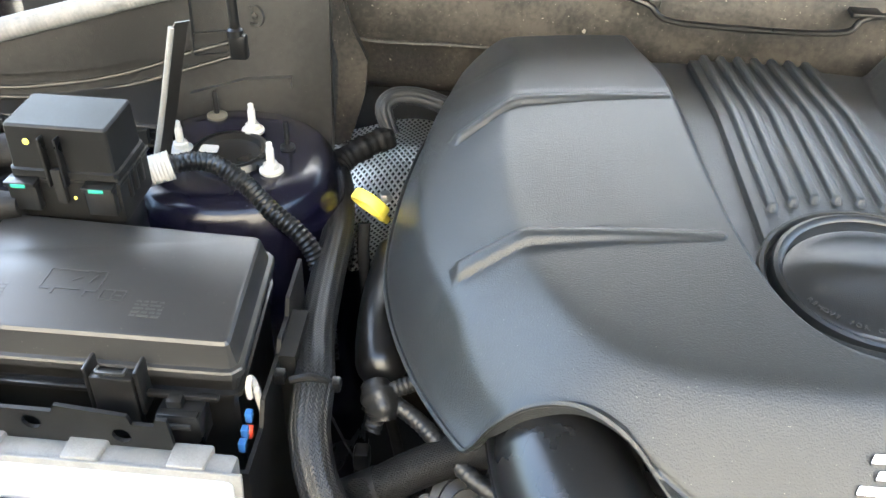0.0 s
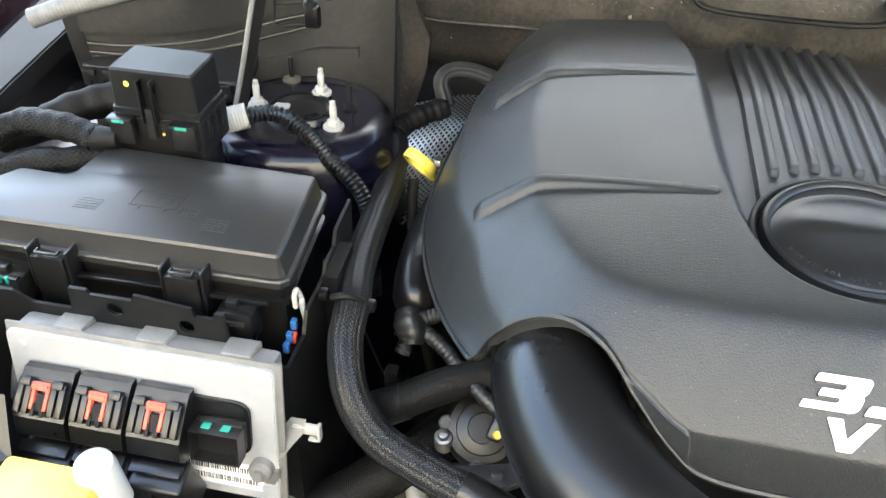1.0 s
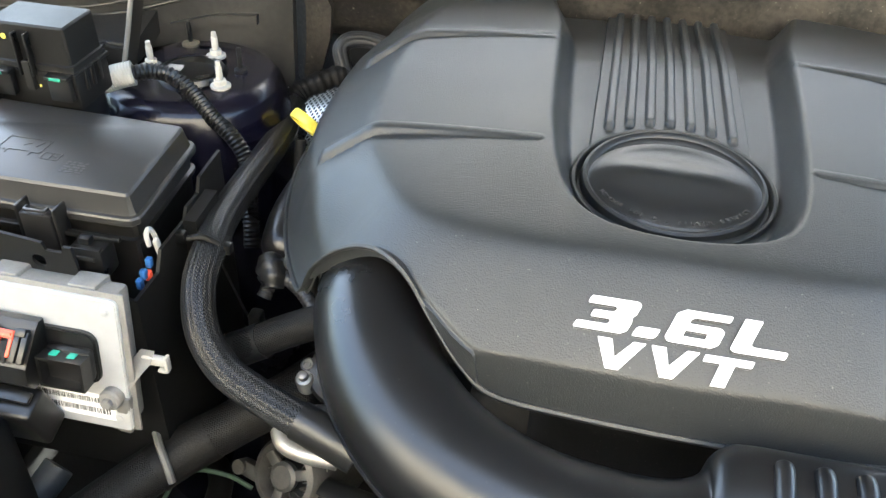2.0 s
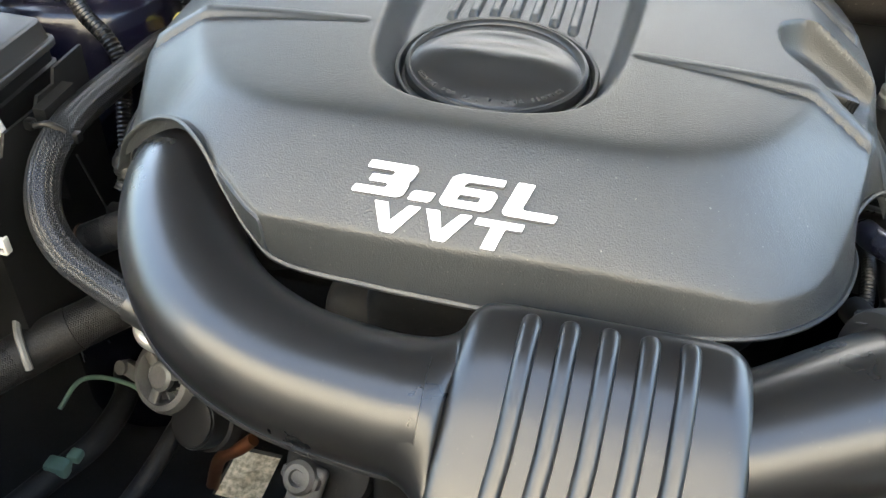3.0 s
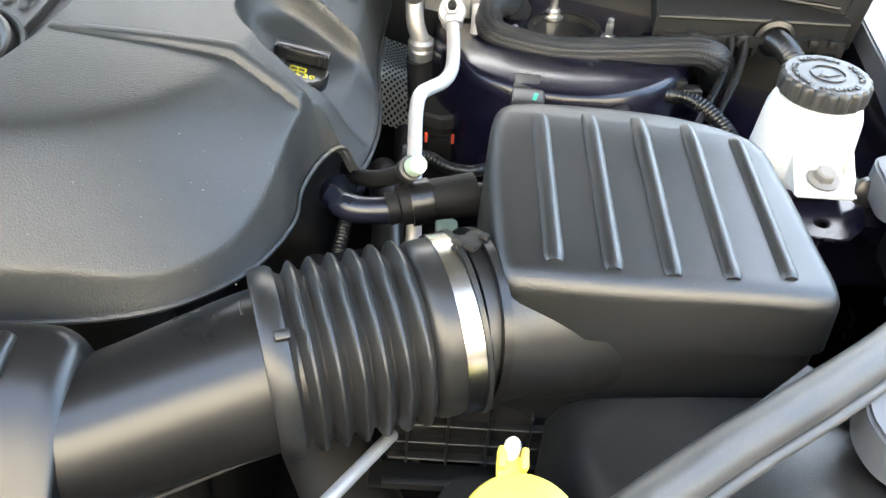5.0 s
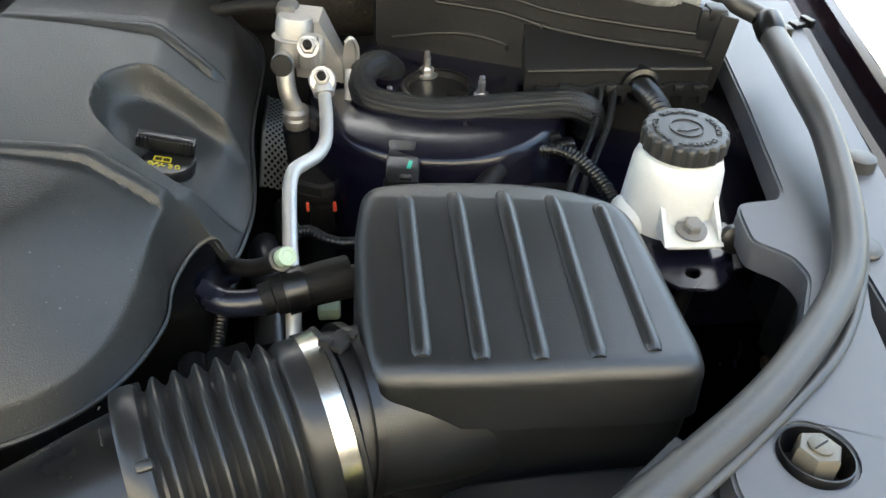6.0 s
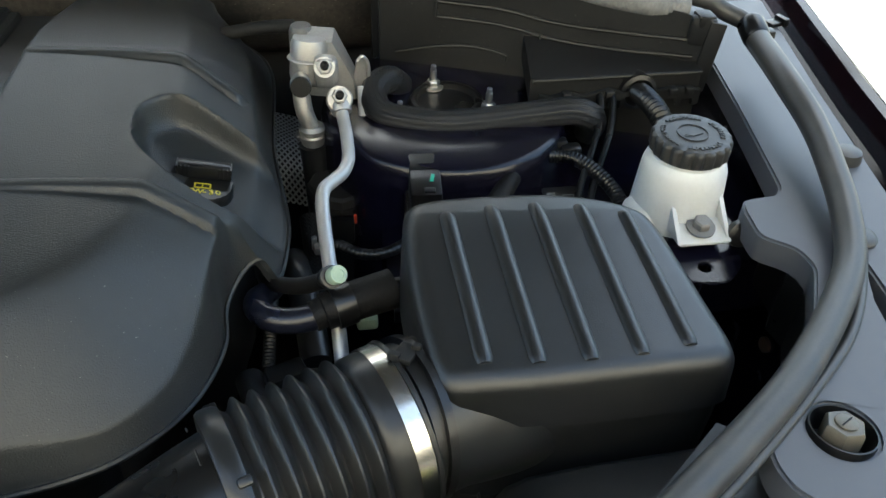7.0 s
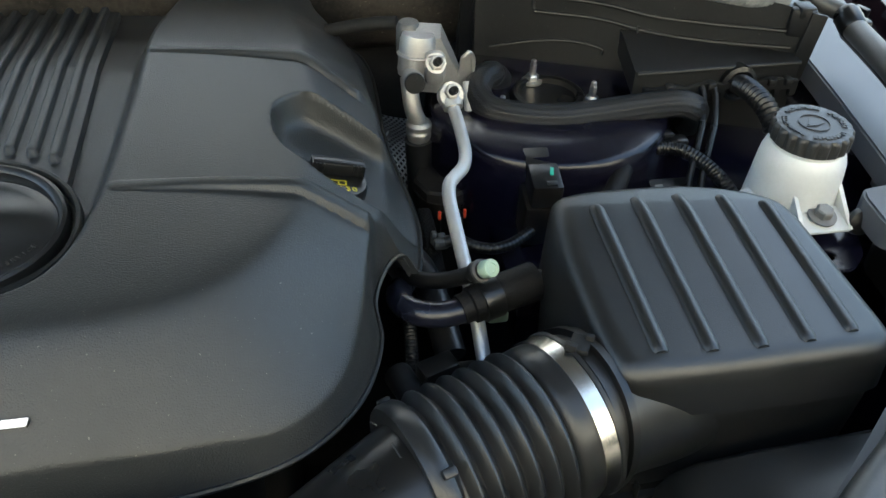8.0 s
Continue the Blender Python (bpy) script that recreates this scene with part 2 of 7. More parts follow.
def lathe(profile, seg=40, at=None, wave=0, depth=0.0, wave_from=0.0):
    """Turns (radius, height) pairs round z. wave: number of grips cut round radii above wave_from."""
    bm = bmesh.new()
    rings = []
    for r, z in profile:
        ring = []
        for i in range(seg):
            a = 2 * math.pi * i / seg
            rr = r
            if wave and r >= wave_from:
                rr = r - depth * (0.5 + 0.5 * math.cos(wave * a)) ** 2
            ring.append(bm.verts.new((rr * math.cos(a), rr * math.sin(a), z)))
        rings.append(ring)
    for a, b in zip(rings, rings[1:]):
        for i in range(seg):
            j = (i + 1) % seg
            bm.faces.new((a[i], a[j], b[j], b[i]))
    bm.faces.new(rings[0])
    bm.faces.new(rings[-1])
    if at is not None:
        bm.transform(at)
    return bm


def smooth_path(pts, n=14):
    """Catmull-Rom through the points."""
    p = [Vector(q) for q in pts]
    if len(p) < 3:
        return [p[0].lerp(p[-1], i / n) for i in range(n + 1)]
    p = [2 * p[0] - p[1]] + p + [2 * p[-1] - p[-2]]
    out = []
    for i in range(1, len(p) - 2):
        a, b, c, d = p[i - 1:i + 3]
        for k in range(n):
            t = k / n
            out.append(0.5 * ((2 * b) + (c - a) * t + (2 * a - 5 * b + 4 * c - d) * t * t + (3 * b - a - 3 * c + d) * t ** 3))
    out.append(p[-2])
    return out


def tube(pts, radius, seg=16, n=14, step=None, squash=1.0, ridge=0.0, pitch=0.005, raw=False, caps=True, bulge=None, lobes=0, lobe=0.05):
    """A round hose through the points, with a uv (once round, metres along). ridge: corrugation depth, every pitch metres.
    squash flattens its second axis. bulge(s in 0..1): factor on the radius. lobes: folds along the hose, lobe deep."""
    line = [Vector(q) for q in pts] if raw else smooth_path(pts, n)
    step = step or (pitch / 4 if ridge else None)
    if step:
        lens = [0.0]
        for a, b in zip(line, line[1:]):
            lens.append(lens[-1] + (b - a).length)
        cnt = max(2, int(lens[-1] / step))
        out, k = [], 0
        for i in range(cnt + 1):
            s = lens[-1] * i / cnt
            while k < len(lens) - 2 and lens[k + 1] < s:
                k += 1
            f = (s - lens[k]) / max(1e-9, lens[k + 1] - lens[k])
            out.append(line[k].lerp(line[k + 1], min(1, f)))
        line = out
    bm = bmesh.new()
    uvl = bm.loops.layers.uv.new("UVMap")
    tang = [((line[min(i + 1, len(line) - 1)] - line[max(i - 1, 0)]).normalized()) for i in range(len(line))]
    up = Vector((0, 0, 1)) if abs(tang[0].z) < 0.9 else Vector((0, 1, 0))
    side = tang[0].cross(up).normalized()
    rings, along, s = [], [], 0.0
    for i, (c, t) in enumerate(zip(line, tang)):
        if i:
            s += (c - line[i - 1]).length
            side = (side - t * side.dot(t)).normalized()
        nor = side.cross(t)
        r = radius
        if ridge:
            r = radius - ridge * (0.5 - 0.5 * math.cos(2 * math.pi * s / pitch))
        if bulge:
            r *= bulge(i / (len(line) - 1))
        ring = []
        for k in range(seg):
            a = 2 * math.pi * k / seg
            q = r * (1 + lobe * (abs(math.cos(lobes * a / 2)) - 0.6)) if lobes else r
            ring.append(bm.verts.new(c + side * (q * math.cos(a)) + nor * (q * squash * math.sin(a))))
        rings.append(ring)
        along.append(s)
    for i in range(len(rings) - 1):
        for k in range(seg):
            j = (k + 1) % seg
            f = bm.faces.new((rings[i][k], rings[i][j], rings[i + 1][j], rings[i + 1][k]))
            for loop, (uu, vv) in zip(f.loops, ((k / seg, along[i]), ((k + 1) / seg, along[i]), ((k + 1) / seg, along[i + 1]), (k / seg, along[i + 1]))):
                loop[uvl].uv = (uu, vv)
    if caps:
        bm.faces.new(rings[0])
        bm.faces.new(rings[-1])
    return bm


def plate(outline, z0, z1, r=0.0, holes=()):
    """A flat plate of the 2D outline between two heights, with holes through it and a rounded upper edge."""
    from_outer = [Vector((x, y, 0)) for x, y in outline]
    loops = [from_outer] + [[Vector((x, y, 0)) for x, y in h] for h in holes]
    flat = [v for lp in loops for v in lp]
    from mathutils.geometry import tessellate_polygon
    tris = tessellate_polygon(loops)
    bm = bmesh.new()
    top = [bm.verts.new((v.x, v.y, z1)) for v in flat]
    bot = [bm.verts.new((v.x, v.y, z0)) for v in flat]
    for a, b, c in tris:
        try:
            bm.faces.new((top[a], top[b], top[c]))
            bm.faces.new((bot[c], bot[b], bot[a]))
        except ValueError:
            pass
    k = 0
    rim = []
    for lp in loops:
        m = len(lp)
        for i in range(m):
            j = (i + 1) % m
            f = bm.faces.new((top[k + i], top[k + j], bot[k + j], bot[k + i]))
            rim += [e for e in f.edges if e.verts[0] in (top[k + i], top[k + j]) and e.verts[1] in (top[k + i], top[k + j])]
        k += m
    if r:
        bmesh.ops.recalc_face_normals(bm, faces=bm.faces[:])
        bmesh.ops.bevel(bm, geom=list(set(rim)), offset=r, segments=2, affect='EDGES')
    return bm


def upright(outline, y0, y1, holes=(), r=0.0):
    """A plate of an (x, z) outline standing between two y."""
    bm = plate(outline, 0, abs(y1 - y0), r, holes)
    bm.transform(Matrix(((1, 0, 0, 0), (0, 0, -1, max(y0, y1)), (0, 1, 0, 0), (0, 0, 0, 1))))
    return bm


def rounded(points, r=0.004, n=4):
    """A polygon with its corners rounded."""
    p = [Vector(q) for q in points]
    out = []
    for i, c in enumerate(p):
        a, b = p[i - 1], p[(i + 1) % len(p)]
        ra = min(r, 0.45 * (a - c).length, 0.45 * (b - c).length)
        s, e = c + (a - c).normalized() * ra, c + (b - c).normalized() * ra
        for k in range(n + 1):
            t = k / n
            out.append(tuple((1 - t) ** 2 * s + 2 * t * (1 - t) * c + t * t * e))
    return out


def ring_pts(cx, cy, rx, ry=None, n=24):
    return [(cx + rx * math.cos(2 * math.pi * i / n), cy + (ry or rx) * math.sin(2 * math.pi * i / n)) for i in range(n)]


def hexbolt(size=0.006, height=0.005, flange=0.0):
    bm = lathe([(size, 0), (size, height * 0.8), (size * 0.82, height)], 6)
    if flange:
        bm = join(bm, lathe([(flange, -0.0015), (flange, 0.0), (flange * 0.8, 0.0006)], 24))
    return bm


def along_z(p, q):
    """A pose whose z axis runs from p to q."""
    p, q = Vector(p), Vector(q)
    return Matrix.Translation(p) @ (q - p).to_track_quat('Z', 'Y').to_matrix().to_4x4()


def words(text, size, depth=0.0004, align='CENTER', bold=0.0):
    """Letters of the built-in font as mesh data, lying in the xy plane."""
    cu = bpy.data.curves.new("txt", 'FONT')
    cu.body, cu.size, cu.extrude, cu.align_x, cu.align_y, cu.offset, cu.resolution_u = text, size, depth, align, 'CENTER', bold, 3
    ob = bpy.data.objects.new("txt", cu)
    scene.collection.objects.link(ob)
    dg = bpy.context.evaluated_depsgraph_get()
    me = bpy.data.meshes.new_from_object(ob.evaluated_get(dg))
    bpy.data.objects.remove(ob)
    bpy.data.curves.remove(cu)
    me.materials.clear()
    return me


def bars(w, h, rows, rng, thick=0.0003, gap=0.45):
    """Unreadable print: rows of short plain bars inside w x h."""
    out = []
    for r in range(rows):
        x, y = -w / 2, h / 2 - (r + 0.5) * h / rows
        while x < w / 2 - 0.001:
            ln = min(rng.uniform(0.6, 2.2) * h / rows, w / 2 - x)
            out.append(rbox(ln, h / rows * (1 - gap), thick, 0, at=Matrix.Translation((x + ln / 2, y, 0))))
            x += ln + 0.5 * h / rows
    return join(*out)


# ---- ground and the car's shell ----
def grid_mesh(name, xs, ys, zf, mat, thick=0.0):
    X, Y = np.meshgrid(xs, ys, indexing='ij')
    Z = zf(X, Y)
    nx, ny = X.shape
    verts = np.stack([X, Y, Z], -1).reshape(-1, 3)
    idx = np.arange(nx * ny).reshape(nx, ny)
    faces = np.stack([idx[:-1, :-1], idx[1:, :-1], idx[1:, 1:], idx[:-1, 1:]], -1).reshape(-1, 4)
    me = bpy.data.meshes.new(name)
    me.from_pydata(verts.tolist(), [], faces.tolist())
    me.shade_smooth()
    me.materials.append(mat)
    return me


gbm = bmesh.new()
bmesh.ops.create_grid(gbm, x_segments=40, y_segments=40, size=300)
tagged(part("ground", gbm, M_GROUND), "pale sunlit concrete drive reaching the horizon", "ground", kind="structure")
grv = grid_mesh("gravel", np.linspace(-0.6, 0.9, 90), np.linspace(-0.9, 0.9, 90), lambda x, y: 0.012 + 0.006 * np.sin(x * 140) * np.cos(y * 120 + 2 * np.sin(x * 60)), M_GRAVEL)
tagged(part("gravel", grv, M_GRAVEL), "coarse tan gravel on the ground below", "gravel", kind="stuff")


def smoothstep(a, b, x):
    t = np.clip((x - a) / (b - a), 0, 1)
    return t * t * (3 - 2 * t)


def curve2(points, n=8, closed=True):
    """Catmull-Rom through points of any dimension, closed or open, as an array."""
    p = np.array(points, float)
    p = np.vstack([p[-1], p, p[:2]]) if closed else np.vstack([2 * p[0] - p[1], p, 2 * p[-1] - p[-2]])
    out = []
    for i in range(1, len(p) - 2):
        a, b, c, d = p[i - 1:i + 3]
        for t in np.arange(n) / n:
            out.append(0.5 * (2 * b + (c - a) * t + (2 * a - 5 * b + 4 * c - d) * t * t + (3 * b - a - 3 * c + d) * t ** 3))
    if not closed:
        out.append(p[-2])
    return np.array(out)


def signed(px, py, poly):
    """Distance to a closed outline, positive outside."""
    best = np.full(px.shape, 9.0)
    inside = np.zeros(px.shape, bool)
    for (ax, ay), (bx, by) in zip(poly, np.roll(poly, -1, 0)):
        dx, dy = bx - ax, by - ay
        t = np.clip(((px - ax) * dx + (py - ay) * dy) / (dx * dx + dy * dy + 1e-12), 0, 1)
        best = np.minimum(best, np.hypot(px - ax - t * dx, py - ay - t * dy))
        cross = ((ay > py) != (by > py)) & (px < (bx - ax) * (py - ay) / (by - ay + 1e-12) + ax)
        inside ^= cross
    return np.where(inside, -best, best)


def ridge_field(px, py, line, width, height):
    """A rounded ridge along a polyline, sloping down at its end; width and height run along it (arrays of its points)."""
    out = np.zeros(px.shape)
    for i in range(len(line) - 1):
        (ax, ay), (bx, by) = line[i], line[i + 1]
        dx, dy = bx - ax, by - ay
        t0 = ((px - ax) * dx + (py - ay) * dy) / (dx * dx + dy * dy)
        t = np.clip(t0, 0, 1)
        d = np.hypot(px - ax - t * dx, py - ay - t * dy)
        if i == len(line) - 2:
            d = d + 9 * smoothstep(1.0, 1.03, t0)
        w = width[i] + (width[i + 1] - width[i]) * t
        h = height[i] + (height[i + 1] - height[i]) * t
        if i == len(line) - 2:
            h = h * (1 - 0.85 * smoothstep(0.90, 1.0, t0))
        out = np.maximum(out, h * np.sqrt(np.clip(1 - (d / w) ** 2, 0, 1)) * smoothstep(0, 0.25, np.clip(1 - d / w, 0, 1)))
    return out


def shell(name, outline, centre, top, mat, rings=90, around=500, roll=0.012, drop=0.012, lip=0.004, bead=True, crease=None):
    """A moulded cover: a top surface over a star-shaped outline (x, y, z of the lower edge), rolled down to that edge, with an inner lip."""
    o = curve2(outline, 10)
    seg = np.linalg.norm(np.diff(np.vstack([o, o[:1]])[:, :2], axis=0), axis=1)
    s = np.concatenate([[0], np.cumsum(seg)])
    oo = np.vstack([o, o[:1]])
    want = np.linspace(0, s[-1], around, endpoint=False)
    o = np.stack([np.interp(want, s, oo[:, k]) for k in range(3)], -1)
    cx, cy = centre
    r = np.concatenate([np.linspace(0, 0.9, int(rings * 0.72))[1:], np.linspace(0.9, 1.0, int(rings * 0.28))[1:]])
    X = cx + r[:, None] * (o[:, 0] - cx)
    Y = cy + r[:, None] * (o[:, 1] - cy)
    edge = -signed(X, Y, o[:, :2])
    Zt = top(X, Y)
    if crease is not None:
        e = signed(X, Y, crease)
        first = np.argmax((e > 0) & (r[:, None] > 0.6), axis=0)
        rc = np.ones(around)
        for j in range(around):
            i = first[j]
            if i > 0:
                rc[j] = r[i - 1] + (r[i] - r[i - 1]) * e[i - 1, j] / (e[i - 1, j] - e[i, j])
        f = (r[:, None] - rc) / np.maximum(0.004, 1 - rc)
        f = np.where(rc < 1, (f + np.sqrt(f * f + 0.025)) / (1 + math.sqrt(1.025)), 0)
        Zt = Zt + np.minimum(0, o[:, 2] + 0.003 - Zt) * f
    Z = Zt - drop * (1 - np.sqrt(np.clip(1 - (1 - np.clip(edge / roll, 0, 1)) ** 2, 0, 1)))
    Z[-1] = np.maximum(Z[-1], o[:, 2] + 0.002)
    verts = [(cx, cy, float(top(np.array([cx]), np.array([cy]))[0]))]
    layers = [np.stack([X[i], Y[i], Z[i]], -1) for i in range(len(r))]
    out = o - np.array([cx, cy, 0])
    n = np.linalg.norm(out[:, :2], axis=1, keepdims=True)
    d = out[:, :2] / n
    drop_to = np.maximum(Z[-1] - 0.001, o[:, 2] + 0.0036) if bead else o[:, 2]
    for f in (0.4, 0.8, 1.0):
        zz = Z[-1] + (drop_to - Z[-1]) * f
        layers.append(np.stack([o[:, 0] + d[:, 0] * 0.002 * f, o[:, 1] + d[:, 1] * 0.002 * f, zz], -1))
    for out_by, up in () if not bead else ((0.0026, 0.0026), (0.0034, 0.0022), (0.0037, 0.0014), (0.0034, 0.0), (0.0025, -0.0008)):
        layers.append(np.stack([o[:, 0] + d[:, 0] * out_by, o[:, 1] + d[:, 1] * out_by, o[:, 2] + up], -1))
    layers.append(np.stack([o[:, 0] - d[:, 0] * lip, o[:, 1] - d[:, 1] * lip, o[:, 2]], -1))
    layers.append(np.stack([o[:, 0] - d[:, 0] * lip, o[:, 1] - d[:, 1] * lip, Z[-1] - 0.006], -1))
    m = around
    for ly in layers:
        verts += ly.tolist()
    faces = [(0, 1 + i, 1 + (i + 1) % m) for i in range(m)]
    for k in range(len(layers) - 1):
        a, b = 1 + k * m, 1 + (k + 1) * m
        faces += [(a + i, b + i, b + (i + 1) % m, a + (i + 1) % m) for i in range(m)]
    me = bpy.data.meshes.new(name)
    me.from_pydata(verts, [], faces)
    me.shade_smooth()
    me.set_sharp_from_angle(angle=radians(50))
    me.materials.append(mat)
    return me


# ---- the engine cover ----
COVER_LEFT = [(0, .376, .93), (-.10, .376, .93), (-.2, .376, .928), (-.256, .371, .925), (-.288, .343, .915), (-.321, .283, .90), (-.336, .2, .89),
              (-.339, .1, .885), (-.327, .03, .883), (-.30, -.045, .892), (-.268, -.108, .907), (-.258, -.120, .916), (-.246, -.124, .942),
              (-.224, -.124, .962), (-.198, -.131, .972), (-.172, -.148, .968), (-.150, -.165, .947), (-.125, -.182, .925)]
COVER_RIGHT = [(-.1, -.190, .912), (-.04, -.194, .91), (.04, -.195, .909), (.12, -.19, .907), (.188, -.178, .906), (.228, -.158, .905),
               (.259, -.122, .903), (.276, -.075, .903), (.276, -.036, .905), (.288, -.010, .915), (.302, -.001, .918), (.314, -.003, .900),
               (.322, .04, .90), (.322, .08, .902), (.314, .15, .905), (.312, .2, .905), (.312, .31, .91), (.290, .352, .92), (.25, .373, .925), (.10, .376, .93)]
PLATEAU = curve2([(-.222, .42), (-.240, .30), (-.248, .2), (-.250, .11), (-.236, .0), (-.220, -.045), (-.192, -.095), (-.15, -.121), (-.09, -.130),
                  (0, -.130), (.08, -.128), (.14, -.116), (.19, -.085), (.222, -.03), (.238, .05), (.246, .11), (.245, .2), (.238, .30), (.20, .42)], 8)
CHANNEL = curve2([(-.119, .44), (-.113, .25), (-.105, .1), (-.096, .01), (-.080, -.062), (-.050, -.099), (0, -.110), (.050, -.102),
                  (.082, -.074), (.099, -.010), (.108, .1), (.115, .25), (.121, .44)], 8)
CREASE = curve2([(-.20, .42), (-.262, .385), (-.295, .333), (-.312, .27), (-.319, .18), (-.314, .09), (-.303, .03), (-.289, -.012), (-.278, -.035), (-.263, -.075), (-.246, -.106), (-.218, -.143), (-.17, -.172),
                 (-.141, -.182), (-.098, -.187), (.013, -.189), (.118, -.183), (.160, -.176), (.207, -.162), (.243, -.130), (.264, -.080), (.279, -.012), (.289, .010), (.302, .10), (.300, .2), (.292, .29), (.265, .35), (.20, .42)], 8)
SCOOP = curve2([(.2155, .085), (.219, .114), (.240, .131), (.268, .124), (.295, .112), (.345, .10), (.345, .036), (.300, .024), (.280, .019), (.256, .028), (.238, .041), (.223, .061)], 8)


def soft(d, r):
    """A ramp that starts at zero, rounded over r."""
    return 0.5 * (d + np.sqrt(d * d + r * r))


def cover_top(x, y):
    z = 1.003 - 0.2 * x * x - 0.105 * soft(y - 0.222, 0.003)
    d = signed(x, y, PLATEAU)
    front = smoothstep(-0.02, -0.105, y)
    z = z - (front * 0.94 + (1 - front) * 0.54) * soft(d, 0.0045 + 0.0045 * front)
    c = np.maximum(-signed(x, y, CHANNEL), 0)
    z = z - 0.029 * smoothstep(0, 0.022, c) - 0.02 * np.maximum(0, 0.06 - y) * smoothstep(0.005, 0.03, c)
    for s in (-1, 1):
        z = z + ridge_field(x, y, [(s * .106, .005), (s * .17, .003), (s * .230, -.001), (s * .281, -.012)], (.0058, .0070, .0088, .0095), (.0016, .0040, .0068, .0082))
        z = z + ridge_field(x, y, [(s * .114, .208), (s * .18, .204), (s * .240, .197), (s * .294, .166)], (.0052, .0062, .0078, .0082), (.0014, .0034, .0056, .0070))
    hole = signed(x, y, SCOOP)
    floor = 0.957 - 0.46 * (x - 0.235) + 0.10 * (y - 0.08) + 5.0 * soft(hole + 0.001, 0.004)
    k = 0.0015
    return 0.5 * (z + floor - np.sqrt((z - floor) ** 2 + k * k))


cover = thing("engine_cover", "large dark grey grained plastic engine cover with raised ridges", "engine cover", pose(0, 0.1, 0.9))
inv = cover.matrix_world.inverted()
cov = part("cover_shell", shell("cover_shell", COVER_LEFT + COVER_RIGHT, (0.0, 0.1), cover_top, M_COVER, 230, 1150, 0.003, 0.002, crease=CREASE), M_COVER, cover)
cov.matrix_local = inv

# ribbed strip down the middle
RIBS = [-0.051 + 0.017 * k for k in range(7)]


def strip_top(x, y):
    z = cover_top(x, y) + 0.0070
    for rx in RIBS:
        end = 0.090 - 6.1 * rx * rx
        d = np.hypot(x - rx, np.minimum(y - end, 0))
        z = z + 0.0062 * np.clip(1 - (d / 0.0044) ** 4, 0, 1) ** 0.5
    z = z - 0.017 * smoothstep(0.0640, 0.0665, np.abs(x))
    z = z - 0.008 * smoothstep(1.0, 1.04, np.sqrt(1 / np.maximum(1e-6, ((x - 0.002) / 0.0745) ** 2 + ((y + 0.004) / 0.0655) ** 2)))
    return z


strip = part("ribbed_strip", grid_mesh("ribbed_strip", np.linspace(-0.067, 0.067, 300), np.linspace(0.03, 0.366, 190), strip_top, M_COVER), M_COVER, cover,
             "dark grey strip with seven raised ribs")
strip.matrix_local = inv


def ellipse_dome(a, b, profile, fold=0.0, seg=72):
    """Rings (scale, height) of an ellipse; fold bows its middle along x like a soft ridge."""
    bm = bmesh.new()
    rings = []
    for s, z in profile:
        ring = []
        for i in range(seg):
            t = 2 * math.pi * i / seg
            x, y = a * s * math.cos(t), b * s * math.sin(t)
            ring.append(bm.verts.new((x, y, z + (fold * (math.exp(-((y / b - 0.12) / 0.42) ** 2) - 0.35) * (1 - s ** 3) if fold else 0))))
        rings.append(ring)
    for p, q in zip(rings, rings[1:]):
        for i in range(seg):
            bm.faces.new((p[i], p[(i + 1) % seg], q[(i + 1) % seg], q[i]))
    bm.faces.new(rings[-1])
    return bm


CAPM = pose(0.002, -0.004, 0.9775, 9, 0, 0)
seat = part("cap_seat", ellipse_dome(0.0785, 0.0695, [(1.0, -0.004), (1.0, 0.0015), (0.985, 0.0032), (0.955, 0.0032), (0.935, 0.001), (0.93, -0.006)]), M_COVER, cover)
seat.matrix_local = inv @ CAPM
fcap = part("filter_cap", ellipse_dome(0.0705, 0.0615, [(1.0, -0.004), (1.0, 0.004), (0.985, 0.0065), (0.95, 0.0075), (0.90, 0.0066), (0.88, 0.0052)]), M_AIR, cover,
            "glossy black oval access cap with raised lettering")
fcap.matrix_local = inv @ CAPM
lens = part("grip_dome", ellipse_dome(0.066, 0.050, [(1.0, 0.002), (0.985, 0.0068), (0.95, 0.0082), (0.85, 0.0086), (0.7, 0.009), (0.5, 0.0096), (0.25, 0.01), (0.02, 0.0102)], 0.010), M_AIR, fcap)
lens.matrix_local = pose(0, -0.006, 0)
note = "REMOVE FOR OIL FILTER SERVICE"
for i, ch in enumerate(note):
    if ch != " ":
        a = radians(-152 + 124 * i / (len(note) - 1))
        px, py = 0.0600 * math.cos(a), 0.0440 * math.sin(a) - 0.006
        ta = math.atan2(0.044 * math.cos(a), -0.060 * math.sin(a))
        lt = part("raised_letter", words(ch, 0.0052, 0.0004), M_EMBOSS, fcap)
        lt.matrix_local = Matrix.Translation((px, py, 0.0096)) @ Matrix.Rotation(ta, 4, 'Z')

